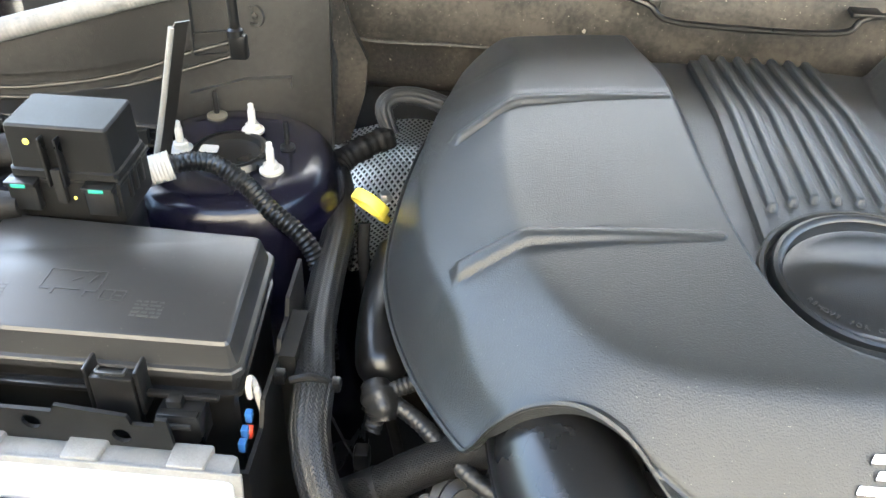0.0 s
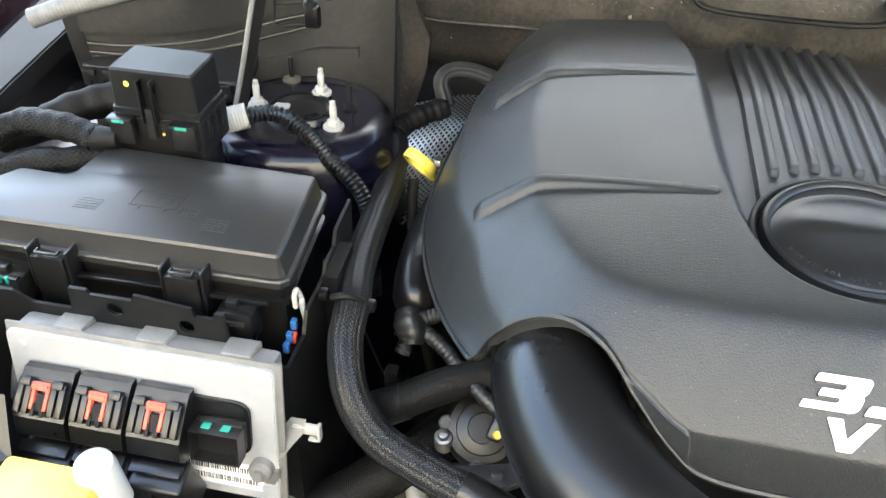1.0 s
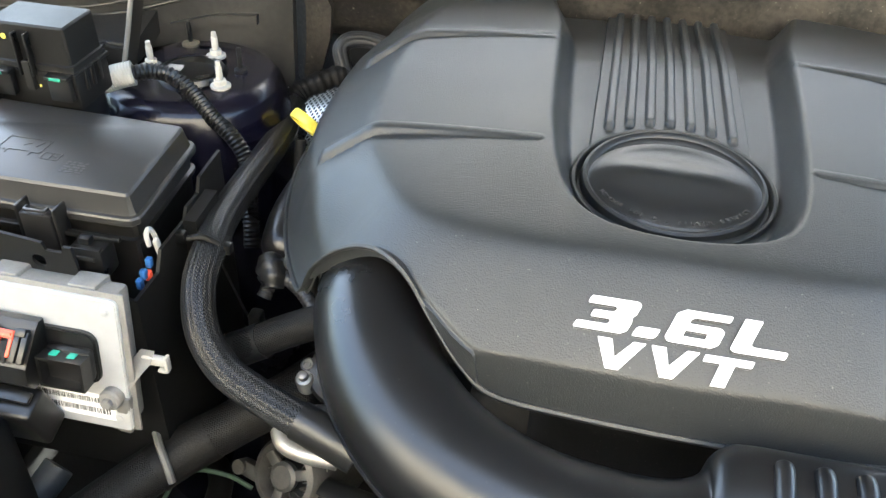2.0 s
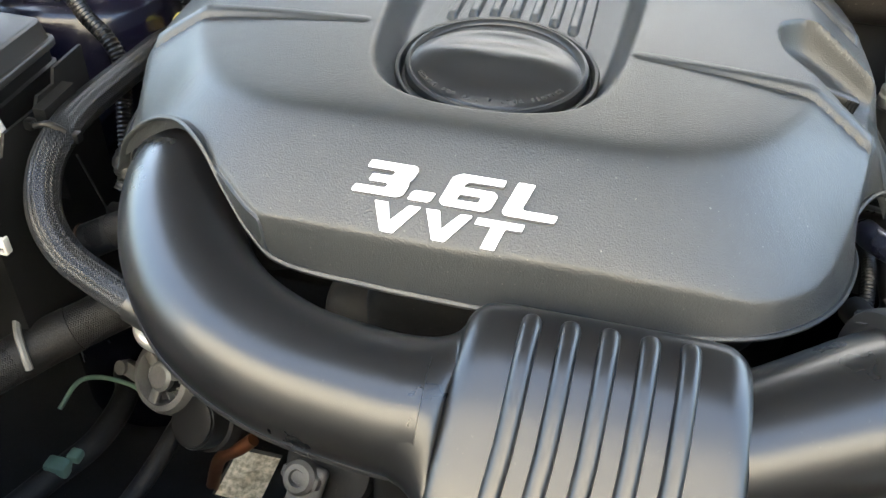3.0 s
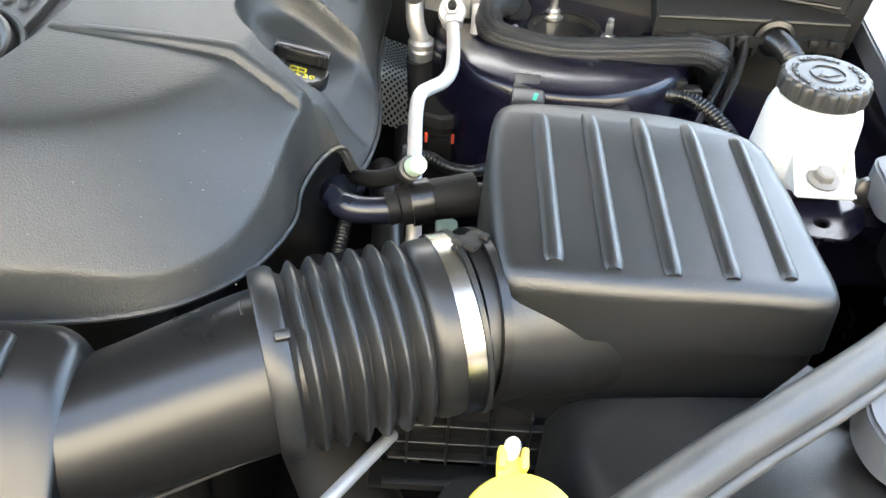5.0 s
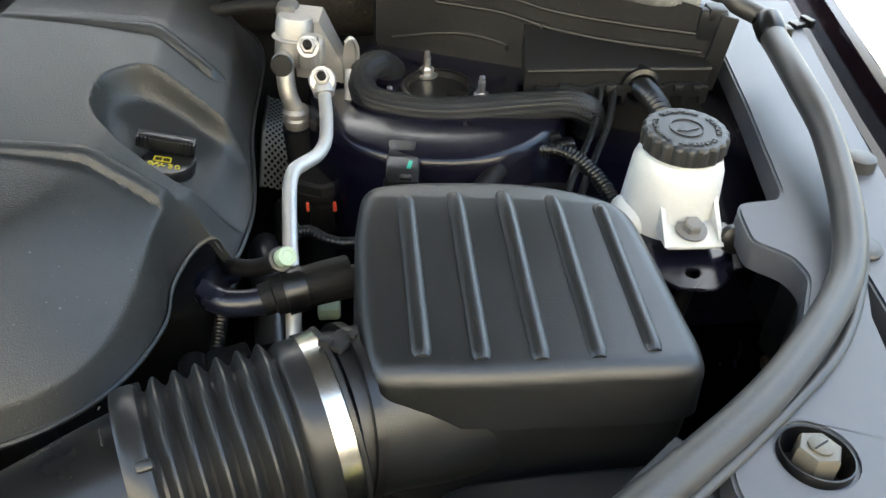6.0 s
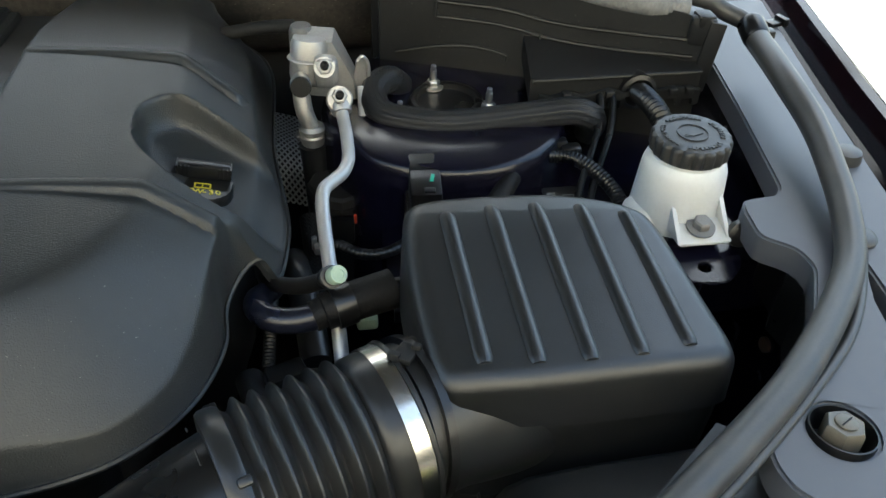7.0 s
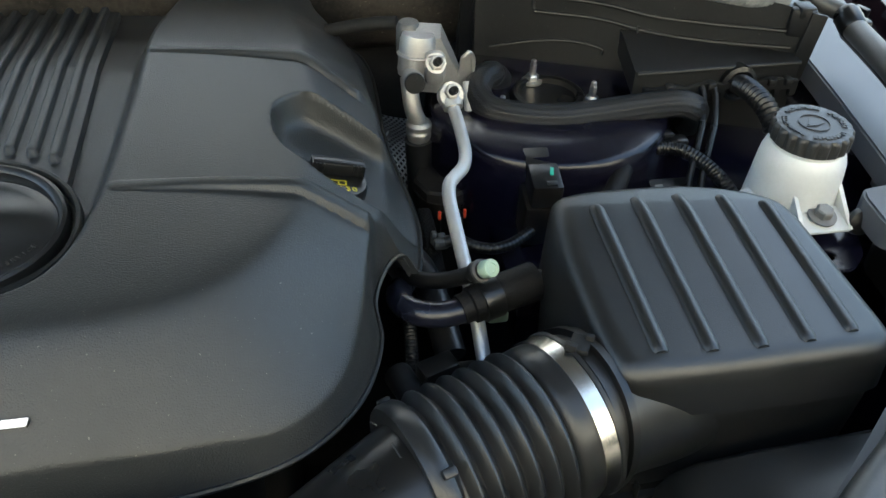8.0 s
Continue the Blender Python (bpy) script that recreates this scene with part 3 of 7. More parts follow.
# engine badge
GLYPH = {
    "3": ([(.10, 1), (.92, 1), (1, .9), (1, .6), (.95, .5), (1, .4), (1, .1), (.9, 0), (0, 0), (0, .22), (.56, .22), (.60, .26), (.60, .34), (.56, .38), (.2, .38), (.2, .60), (.56, .60), (.60, .64), (.60, .72), (.56, .77), (.02, .77), (.02, 1)], None),
    "dot": ([(.12, 1), (1, 1), (1, .2), (.88, 0), (0, 0), (0, .8)], None),
    "6": ([(.14, 1), (1, 1), (1, .8), (.36, .8), (.30, .72), (.30, .61), (.9, .61), (1, .5), (1, .12), (.9, 0), (.1, 0), (0, .12), (0, .86)], [(.30, .22), (.72, .22), (.72, .40), (.30, .40)]),
    "L": ([(0, 1), (.32, 1), (.32, .28), (.38, .22), (1, .22), (1, 0), (.08, 0), (0, .1)], None),
    "V": ([(0, 1), (.30, 1), (.39, .40), (.74, 1), (1, 1), (.50, 0), (.23, 0)], None),
    "T": ([(0, 1), (1, 1), (1, .76), (.66, .76), (.66, 0), (.36, 0), (.36, .76), (0, .76)], None),
}
BADGE = Matrix.Translation((0, -.1665, .9655)) @ Matrix(((1, 0, 0, 0), (0, .707, -.707, 0), (0, .707, .707, 0), (0, 0, 0, 1)))
for ch, x0, x1, v0, v1, lean in (("3", -.0590, -.0262, -.002, .0195, .009), ("dot", -.0222, -.0078, -.002, .0045, .003), ("6", -.0030, .0298, -.002, .0195, .008),
                                 ("L", .0370, .0706, -.002, .0195, .008), ("V", -.0425, -.0122, -.0247, -.0058, .0), ("V", -.0090, .0208, -.0247, -.0058, .0),
                                 ("T", .0180, .0475, -.0247, -.0060, .006)):
    def lay(points, drop=0.0):
        return [(x0 + (x1 - x0) * u + lean * v * (1 if v1 - v0 > .006 else .3), v0 + (v1 - v0) * v - drop) for u, v in points]
    outer, hole = GLYPH[ch]
    bend = 0.0011 if v1 > 0 else 0.0006
    # black body set 1 mm lower: shade on the letter sides put in colour
    lt = part("badge_letter", plate(rounded(lay(outer, .0010), bend, 3), 0.0, 0.0034, 0.0002, [rounded(lay(hole, .0010), 0.0006, 2)] if hole else ()), M_BLACK, cover,
              "raised badge letter with white face, its shaded sides coloured black", angle=30)
    lt.matrix_local = inv @ BADGE
    part("white_face", plate(rounded(lay(outer), bend, 3), 0.0034, 0.0039, 0.0002, [rounded(lay(hole), 0.0006, 2)] if hole else ()), M_LETTER, lt, "white painted letter face", angle=30)

# oil filler cap in the scoop of the cover
oil = thing("oil_filler_cap", "black ribbed oil filler cap with yellow print", "oil cap", pose(.258, .066, .9360, -2, 12, 0))
part("cap_body", lathe([(.025, -.02), (.025, .0), (.0245, .010), (.0235, .012)], 48, wave=24, depth=.0006), M_BLACK, oil)
part("cap_grip", rbox(.044, .013, .012, .003, at=pose(0, .012, .011)), M_BLACK, oil)
for s in (-1, 1):
    for k in range(4):
        part("grip_rib", rbox(.0012, .0135, .010, .0003, 1, at=pose(s * (.012 + .003 * k), .0118, .0125)), M_BLACK, oil)
for k, ch in enumerate("5W-30"):
    part("printed_letter", words(ch, .0085, .0002, bold=.0002), M_YPRINT, oil, at=pose(-.0085 + .0052 * k, -.013, .0123, 0, 0, 14 * (k - 2) * .4))
part("oil_can_symbol", join(rbox(.012, .0012, .0004, 0, at=pose(0, -.0015, .0121)), rbox(.012, .0012, .0004, 0, at=pose(0, -.0075, .0121)), rbox(.0012, .006, .0004, 0, at=pose(-.006, -.0045, .0121)),
                            rbox(.0012, .006, .0004, 0, at=pose(.006, -.0045, .0121)), rbox(.0012, .006, .0004, 0, at=pose(.0, -.0045, .0121))), M_YPRINT, oil)
part("filler_neck", lathe([(.030, -.03), (.030, -.012), (.026, -.011)], 40), M_SOOT, oil)


# ---- intake: elbow, ribbed resonator, neck, bellows ----
intake = thing("intake_duct", "satin black moulded air intake duct with ribbed resonator box", "air duct", pose(.1, -.27, .85))
ii = intake.matrix_world.inverted()


def in_intake(name, bm, mat=M_BOX, label=""):
    ob = part(name, bm, mat, intake, label)
    ob.matrix_local = ii
    return ob


ELBOW = [(-.213, -.02, .905), (-.210, -.08, .912), (-.200, -.137, .913), (-.174, -.190, .904), (-.131, -.233, .895), (-.073, -.259, .889), (-.01, -.267, .886), (.018, -.2665, .8858)]
in_intake("elbow", tube(ELBOW, .0425, 40, 16, bulge=lambda s: 1.0))
e2 = [Vector(p) for p in smooth_path(ELBOW[1:], 12)]
seam = []
for i, p in enumerate(e2):
    t = (e2[min(i + 1, len(e2) - 1)] - e2[max(i - 1, 0)]).normalized()
    out = t.cross(Vector((0, 0, 1))).normalized()
    seam.append(p + out * .0405 - Vector((0, 0, .014)))
in_intake("mould_seam", tube(seam, .0018, 6, raw=True))


def loft(sections):
    bm = bmesh.new()
    rings = [[bm.verts.new(p) for p in s] for s in sections]
    m = len(rings[0])
    for a, b in zip(rings, rings[1:]):
        for i in range(m):
            bm.faces.new((a[i], a[(i + 1) % m], b[(i + 1) % m], b[i]))
    bm.faces.new(rings[0])
    bm.faces.new(rings[-1])
    return bm


PROFILE = curve2([(-.2085, .825), (-.2085, .86), (-.2095, .905), (-.213, .931), (-.224, .9425), (-.242, .9425), (-.261, .9365), (-.278, .926), (-.300, .9085), (-.325, .8875),
                  (-.337, .8735), (-.3435, .857), (-.3445, .838), (-.338, .818), (-.320, .803), (-.285, .797), (-.235, .799), (-.213, .806)], 5)


def box_sections():
    out = []
    mid = np.array([-.285, .85])
    for u in np.concatenate([-1 + .14 * (1 - np.cos(np.linspace(0, np.pi / 2, 7))), np.linspace(-.82, .82, 13), 1 - .14 * (1 - np.cos(np.linspace(np.pi / 2, 0, 7)))]):
        k = max(0.0, (abs(u) - .74) / .26)
        inset = 1 - .15 * (1 - math.sqrt(max(0, 1 - k * k)))
        ring = []
        for y, z in PROFILE:
            yy, zz = mid + (np.array([y, z]) - mid) * inset
            half = .081 + .006 * min(1, (.94 - zz) / .1) - .75 * max(0, .860 - zz) ** 1.25
            ring.append((.113 + u * half, yy + .02 * (.113 - .113), zz))
        out.append(ring)
    return out


in_intake("resonator", loft(box_sections()), label="ribbed resonator box")
for k in range(5):
    xt, xb = .0695 + .0222 * k, .0650 + .0225 * k
    pts = [(xt, -.2315, .9418), (xt, -.242, .9425), (xt - .0005, -.261, .9367), (xt - .001, -.278, .9262), ((xt + xb) / 2, -.300, .9087), (xb, -.318, .8935), (xb, -.327, .8855)]
    in_intake("rib", tube(pts, .0060, 16, 16, bulge=lambda s: math.sqrt(max(.02, 1 - (1 - min(1, min(s, 1 - s) / .055)) ** 2))))
NECK = [(.157, -.2625, .8850), (.185, -.2535, .8870), (.213, -.2398, .8893), (.245, -.2220, .8915), (.276, -.2040, .8930), (.305, -.187, .893)]
in_intake("neck", tube(NECK, .049, 48, 16, bulge=lambda s: .62 + .225 * smoothstep(0, .13, s) + .155 * smoothstep(.25, .97, s)))


def shoulder(end, axis, radius):
    """The moulded transition from the box's end wall to the round elbow."""
    ring = box_sections()[1]
    axis = Vector(axis).normalized()
    flat = Vector((axis.y, -axis.x, 0)).normalized()
    up = Vector((0, 0, 1)) - axis * axis.z
    goal = []
    for x, y, z in ring:
        a = math.atan2(z - .872, y + .272)
        goal.append(Vector(end) + (flat * math.cos(a) + up * math.sin(a)) * radius)
    out = []
    for k in range(13):
        f = k / 12
        shrink, go = 1 - (1 - f) ** 2.4, f ** 1.7
        out.append([(p[0] + (q.x - p[0]) * go, p[1] + (q.y - p[1]) * shrink, p[2] + (q.z - p[2]) * shrink) for p, q in zip(ring, goal)])
    return loft(out)


in_intake("shoulder", shoulder((-.012, -.2668, .8862), (-1, .01, 0), .0424))
for tri in ([(.190, -.262, .868), (.192, -.306, .848), (.236, -.258, .858)], [(.028, -.275, .868), (.012, -.292, .852), (-.024, -.266, .858)]):
    in_intake("web", loft([[tuple(p) for p in tri], [(x, y, z - .003) for x, y, z in tri]]))
flange = [Vector(p) + Vector((.010, -.040, -.022)) for p in smooth_path(NECK[2:], 10)]
in_intake("mould_seam", tube(flange, .0017, 6, raw=True))

bel = thing("bellows", "black ribbed rubber intake bellows with clamp", "bellows", along_z((.284, -.194, .892), (.400, -.153, .898)))
prof = [(.047, -.005), (.0560, -.0045), (.0575, -.002), (.0578, .002), (.0575, .007), (.0560, .0095), (.0530, .0105)]
z0 = .0125
for k in range(6):
    prof += [(.0512, z0 + .0004), (.0506, z0 + .0016), (.0524, z0 + .0034), (.0566, z0 + .0056), (.0580, z0 + .0072), (.0576, z0 + .0086), (.0550, z0 + .0104), (.0522, z0 + .0118)]
    z0 += .0125
prof += [(.0512, z0), (.0535, z0 + .002), (.0552, z0 + .005), (.0556, z0 + .009), (.0556, z0 + .0160)]
part("folds", lathe(prof, 80), M_RUBBER, bel)
for a in (-65, 20, 120):
    part("lug", rbox(.010, .006, .009, .0015, at=pose(0, 0, .0025) @ Matrix.Rotation(radians(a), 4, 'Z') @ pose(.0575, 0, 0)), M_RUBBER, bel)
for a in (-100, -60):
    part("mark_bar", rbox(.001, .012, .0012, .0003, 1, at=pose(0, 0, -.012) @ Matrix.Rotation(radians(a + 150), 4, 'Z') @ pose(.0497, 0, 0)), M_EMBOSS, bel)
clamp = part("hose_clamp", lathe([(.0556, z0 + .0160), (.0572, z0 + .0163), (.0572, z0 + .0277), (.0556, z0 + .0280)], 72), M_CLAMP, bel, "shiny steel hose clamp")
part("cuff_rim", lathe([(.050, z0 + .0277), (.0578, z0 + .0283), (.0585, z0 + .0310), (.055, z0 + .0325), (.05, z0 + .0325)], 72), M_RUBBER, bel)


# ---- air cleaner ----
air = thing("air_cleaner", "black grained plastic air cleaner box with five raised ribs", "air box", pose(.51, -.07, .80))
ai = air.matrix_world.inverted()
LID = [(.409, -.035, .905), (.414, -.014, .91), (.43, -.005, .912), (.47, .001, .915), (.52, .002, .915), (.56, -.006, .915), (.588, -.018, .91), (.602, -.036, .905),
       (.610, -.075, .900), (.617, -.12, .899), (.621, -.150, .899), (.612, -.166, .900), (.57, -.173, .904), (.50, -.178, .911), (.44, -.179, .916), (.421, -.176, .916),
       (.412, -.160, .91), (.408, -.12, .908), (.4065, -.07, .905)]


def lid_top(x, y):
    return .977 - .14 * np.maximum(0, -.03 - y) - .05 * np.maximum(0, x - .44) - .9 * np.maximum(0, x - .53) ** 2 - 2.2 * np.maximum(0, y + .05) ** 2


lid = part("lid", shell("lid", LID, (.51, -.07), lid_top, M_AIR, 60, 320, .014, .013, bead=False), M_AIR, air)
lid.matrix_local = ai
for k, (xt, xb, yt, yb) in enumerate(((.441, .4445, -.032, -.163), (.475, .479, -.025, -.165), (.509, .514, -.023, -.165), (.543, .549, -.026, -.163), (.576, .585, -.033, -.156))):
    pts = []
    for i in range(9):
        f = i / 8
        x, y = xt + (xb - xt) * f, yt + (yb - yt) * f
        pts.append((x, y, float(lid_top(np.array([x]), np.array([y]))[0]) - .0018))
    ob = part("lid_rib", tube(pts, .0064, 20, 6, squash=.85, bulge=lambda s: min(1, .78 + 9 * min(s, 1 - s))), M_AIR, air)
    ob.matrix_local = ai
rim = curve2([p[:2] for p in LID], 6)
mid = np.array([.51, -.08])
ob = part("lower_body", loft([[(*(mid + (p - mid) * k), z) for p in rim] for k, z in ((.968, .93), (.980, .915), (.980, .885), (.962, .84), (.935, .79), (.92, .745))]), M_AIR, air)
ob.matrix_local = ai
ob = part("outlet", tube([(.394, -.155, .8975), (.418, -.146, .896), (.44, -.135, .892), (.475, -.118, .885)], .0535, 48, 8, bulge=lambda s: 1 + .25 * max(0, s - .35)), M_AIR, air)
ob.matrix_local = ai
ob = part("outlet_rim", tube([(.398, -.1535, .8983), (.4035, -.1515, .8975)], .0575, 48, 3), M_BLACK, air)
ob.matrix_local = ai


# ---- the bay round the engine ----
def shell_thing(name, label, bm, mat, cat="panel", kind="structure", **kw):
    return tagged(part(name, bm, mat, **kw), label, cat, kind=kind)


# engine below the cover
eng = thing("engine_block", "dark dirty engine with heads and front casing", "engine", pose(0, .08, .35))
ei = eng.matrix_world.inverted()


def in_engine(name, bm, mat=M_SOOT, label=""):
    ob = part(name, bm, mat, eng, label)
    ob.matrix_local = ei
    return ob


in_engine("crankcase", rbox(.34, .40, .40, .03, 3, at=pose(.03, .14, .36)))
for s in (-1, 1):
    in_engine("cylinder_head", rbox(.13, .36, .14, .03, 3, at=pose(s * .19, .20, .70, 0, s * 18, 0)))
in_engine("manifold", rbox(.30, .34, .18, .04, 4, at=pose(.02, .14, .74)), M_BLACK)
in_engine("front_casing", rbox(.26, .05, .40, .02, 3, at=pose(.05, -.08, .42)))

# outer walls of the bay
shell_thing("firewall", "dark dirty steel firewall behind the engine", join(rbox(1.64, .02, .79, .004, at=pose(0, .47, .26)), rbox(1.0, .05, .06, .02, 3, at=pose(0, .44, .93))), M_SOOT)
for s in (-1, 1):
    shell_thing("inner_wing", "dark blue painted inner wing apron", rbox(.02, 1.02, .62, .004, at=pose(s * (.805 if s > 0 else .836), -.03, .28)), M_PAINT)
# out of view: closed wall that keeps low front light off the deep parts
shell_thing("front_crossmember", "unseen black radiator support that blocks low light from the front", join(rbox(1.64, .06, .62, .02, 3, at=pose(0, -.52, .26)), rbox(1.64, .05, .05, .015, 3, at=pose(0, -.52, .82))), M_SOOT)
shell_thing("undertray", "black undertray below the engine", plate([(-.86, -.56), (.81, -.56), (.81, .47), (-.86, .47)], .27, .28, 0, [[(-.348, .015), (-.280, .015), (-.280, .10), (-.348, .10)]]), M_SOOT)


def strut_tower(cx, cy, s):
    t = thing("strut_tower", "glossy dark blue painted strut tower with open centre", "strut tower", pose(cx, cy, .55, 0, 0, 0), group="strut towers")
    k, h = (1.0, .027) if s < 0 else (1.12, .028)
    side = [(.107, .29), (.102, .335), (.097, .352), (.091, .3605), (.084, .3645)] if s < 0 else [(.1135, .34), (.1128, .352), (.1112, .3595), (.1085, .3635), (.105, .3650)]
    part("dome", lathe([(.122 * k, -.25), (.119 * k, .10), (.1145 * k, .22)] + [(r * k, z) for r, z in side] + [(.066, .3655), (h + .005, .363), (h, .350), (h, .33)], 64), M_PAINT, t)
    part("bearing", lathe([(h - .001, .325), (h - .001, .345), (h * .66, .348), (h * .5, .338)], 40), M_SOOT, t)
    part("rim", lathe([(h, .358), (h + .002, .3690), (h + .005, .3700), (h + .008, .3690), (h + .011, .3635)], 48), M_BLACK, t)
    return t


strut_tower(-.500, .203, -1)
tagged(part("paper_scrap", plate(rounded([(-.010, -.004), (.008, -.007), (.011, .004), (-.004, .007)], .002, 2), 0, .0008), M_WHITE, at=pose(-.522, .204, .9165, 6, 4, 20)), "torn white scrap on the strut tower", "scrap")
strut_tower(.487, .232, 1)


def tower_stud(x, y, z, h=.026, mat=M_STEEL):
    t = thing("mounting_stud", "threaded stud with flanged nut on the strut tower", "stud", pose(x, y, z), group="tower studs")
    part("nut", join(lathe([(.0072, 0), (.0072, .0068), (.006, .008)], 6), lathe([(.0108, -.001), (.0108, .0015), (.008, .0025)], 28)), mat, t)
    part("stud", lathe([(.0036, 0), (.0036, h * .80), (.0028, h * .82), (.0028, h), (.0018, h + .0008)], 16), mat, t)


for x, y, z in ((-.489, .242, .918), (-.455, .176, .9165), (-.545, .199, .918)):
    tower_stud(x, y, z, .028, M_WHITE)
for x, y, z in ((.478, .263, .9155), (.526, .211, .9155), (.440, .233, .893)):
    tower_stud(x, y, z, .024)

for x, y, nm in ((-.450, .218, "long black threaded stud on the strut tower"), (-.532, .268, "short stud with tan washer on the strut tower")):
    t = thing("mounting_stud", nm, "stud", pose(x, y, .915))
    part("stud", lathe([(.0026, 0), (.0026, .026), (.002, .028)], 14), M_BLACK, t)
    part("washer", lathe([(.007 if x > -.5 else .010, 0), (.007 if x > -.5 else .010, .003), (.004, .005)], 24), M_BLACK if x > -.5 else M_TAN, t)

# wings: flat inner ledge, seal, painted edge
INNER = [(.792, .33), (.770, .17), (.748, .034), (.741, .024), (.708, .020), (.702, .008), (.699, -.030), (.722, -.048), (.726, -.07), (.705, -.11), (.622, -.196), (.52, -.275), (.42, -.36), (.40, -.62)]
OUTER = [(.86, -.62), (.845, -.2), (.838, .0), (.872, .2), (.915, .42), (.80, .42)]
SEALPATH = [(.803, .234, .978), (.799, .205, .979), (.791, .14, .978), (.790, .08, .968), (.780, .02, .958), (.765, -.035, .95), (.742, -.085, .944), (.700, -.135, .942), (.645, -.187, .941), (.585, -.232, .94), (.51, -.285, .94), (.44, -.345, .94), (.40, -.42, .94)]


def mirrored(pts, s):
    out = [(s * p[0], *p[1:]) for p in pts]
    return out if s > 0 else out[::-1]


LEDGE_FRONT = [(.652, -.195), (.626, -.208), (.613, -.222), (.609, -.241), (.613, -.260), (.630, -.276), (.67, -.288), (.72, -.31), (.72, -.62)]
for s in (1, -1):
    INNER = [(x + (.035 if s < 0 and y > -.04 else 0), y) for x, y in INNER]
    # left ledge: a darker material stands in for the dark reflection on it
    shell_thing("wing_ledge", "blue-black satin panel along the wing" if s > 0 else "panel along the wing with its dark reflection put in the colour", plate(rounded(mirrored(INNER[:10] + (LEDGE_FRONT if s > 0 else [(.76, -.10), (.78, -.62)]) + OUTER, s), .008, 3), .905, .93, .0022, ([ring_pts(.664, -.222, .0220, n=24), [(.768, -.073), (.753, -.111), (.739, -.187), (.736, -.22), (.748, -.22), (.762, -.144)]] if s > 0 else [])), M_FENDER if s > 0 else M_SOOT)
    if s > 0:
        seal = thing("bonnet_seal", "soft grey-black rubber bulb seal along the bay edge", "seal", pose(s * .7, -.1, .93))
        for nm, r, dx, dz in (("bulb", .0118, 0, -.001), ("lip", .0038, .0135, -.008), ("carrier", .007, .002, -.0125)):
            ob = part(nm, tube([(s * (x + dx * (1 if y > -.15 else .6)), y - (0 if y > -.1 else dx * .7), z + dz) for x, y, z in SEALPATH], r, 20, 10), M_SEAL if nm != "carrier" else M_BLACK, seal)
            ob.matrix_local = seal.matrix_world.inverted()
    shell_thing("wing_edge", "glossy dark painted outer wing edge", loft([[(s * x, y, z) for x, z in ((.838 + o, .926), (.842 + o, .902), (.872 + o, .900), (.880 + o, .934), (.886 + o, .939), (.893 + o, .936), (.912 + o, .88), (.905 + o, .4), (.86 + o, .4))]
                 for y, o in ((-.62, .0), (-.2, -.005), (0, -.004), (.1, .02), (.2, .035), (.42, .075), (.8, .14))]), M_CHROME)

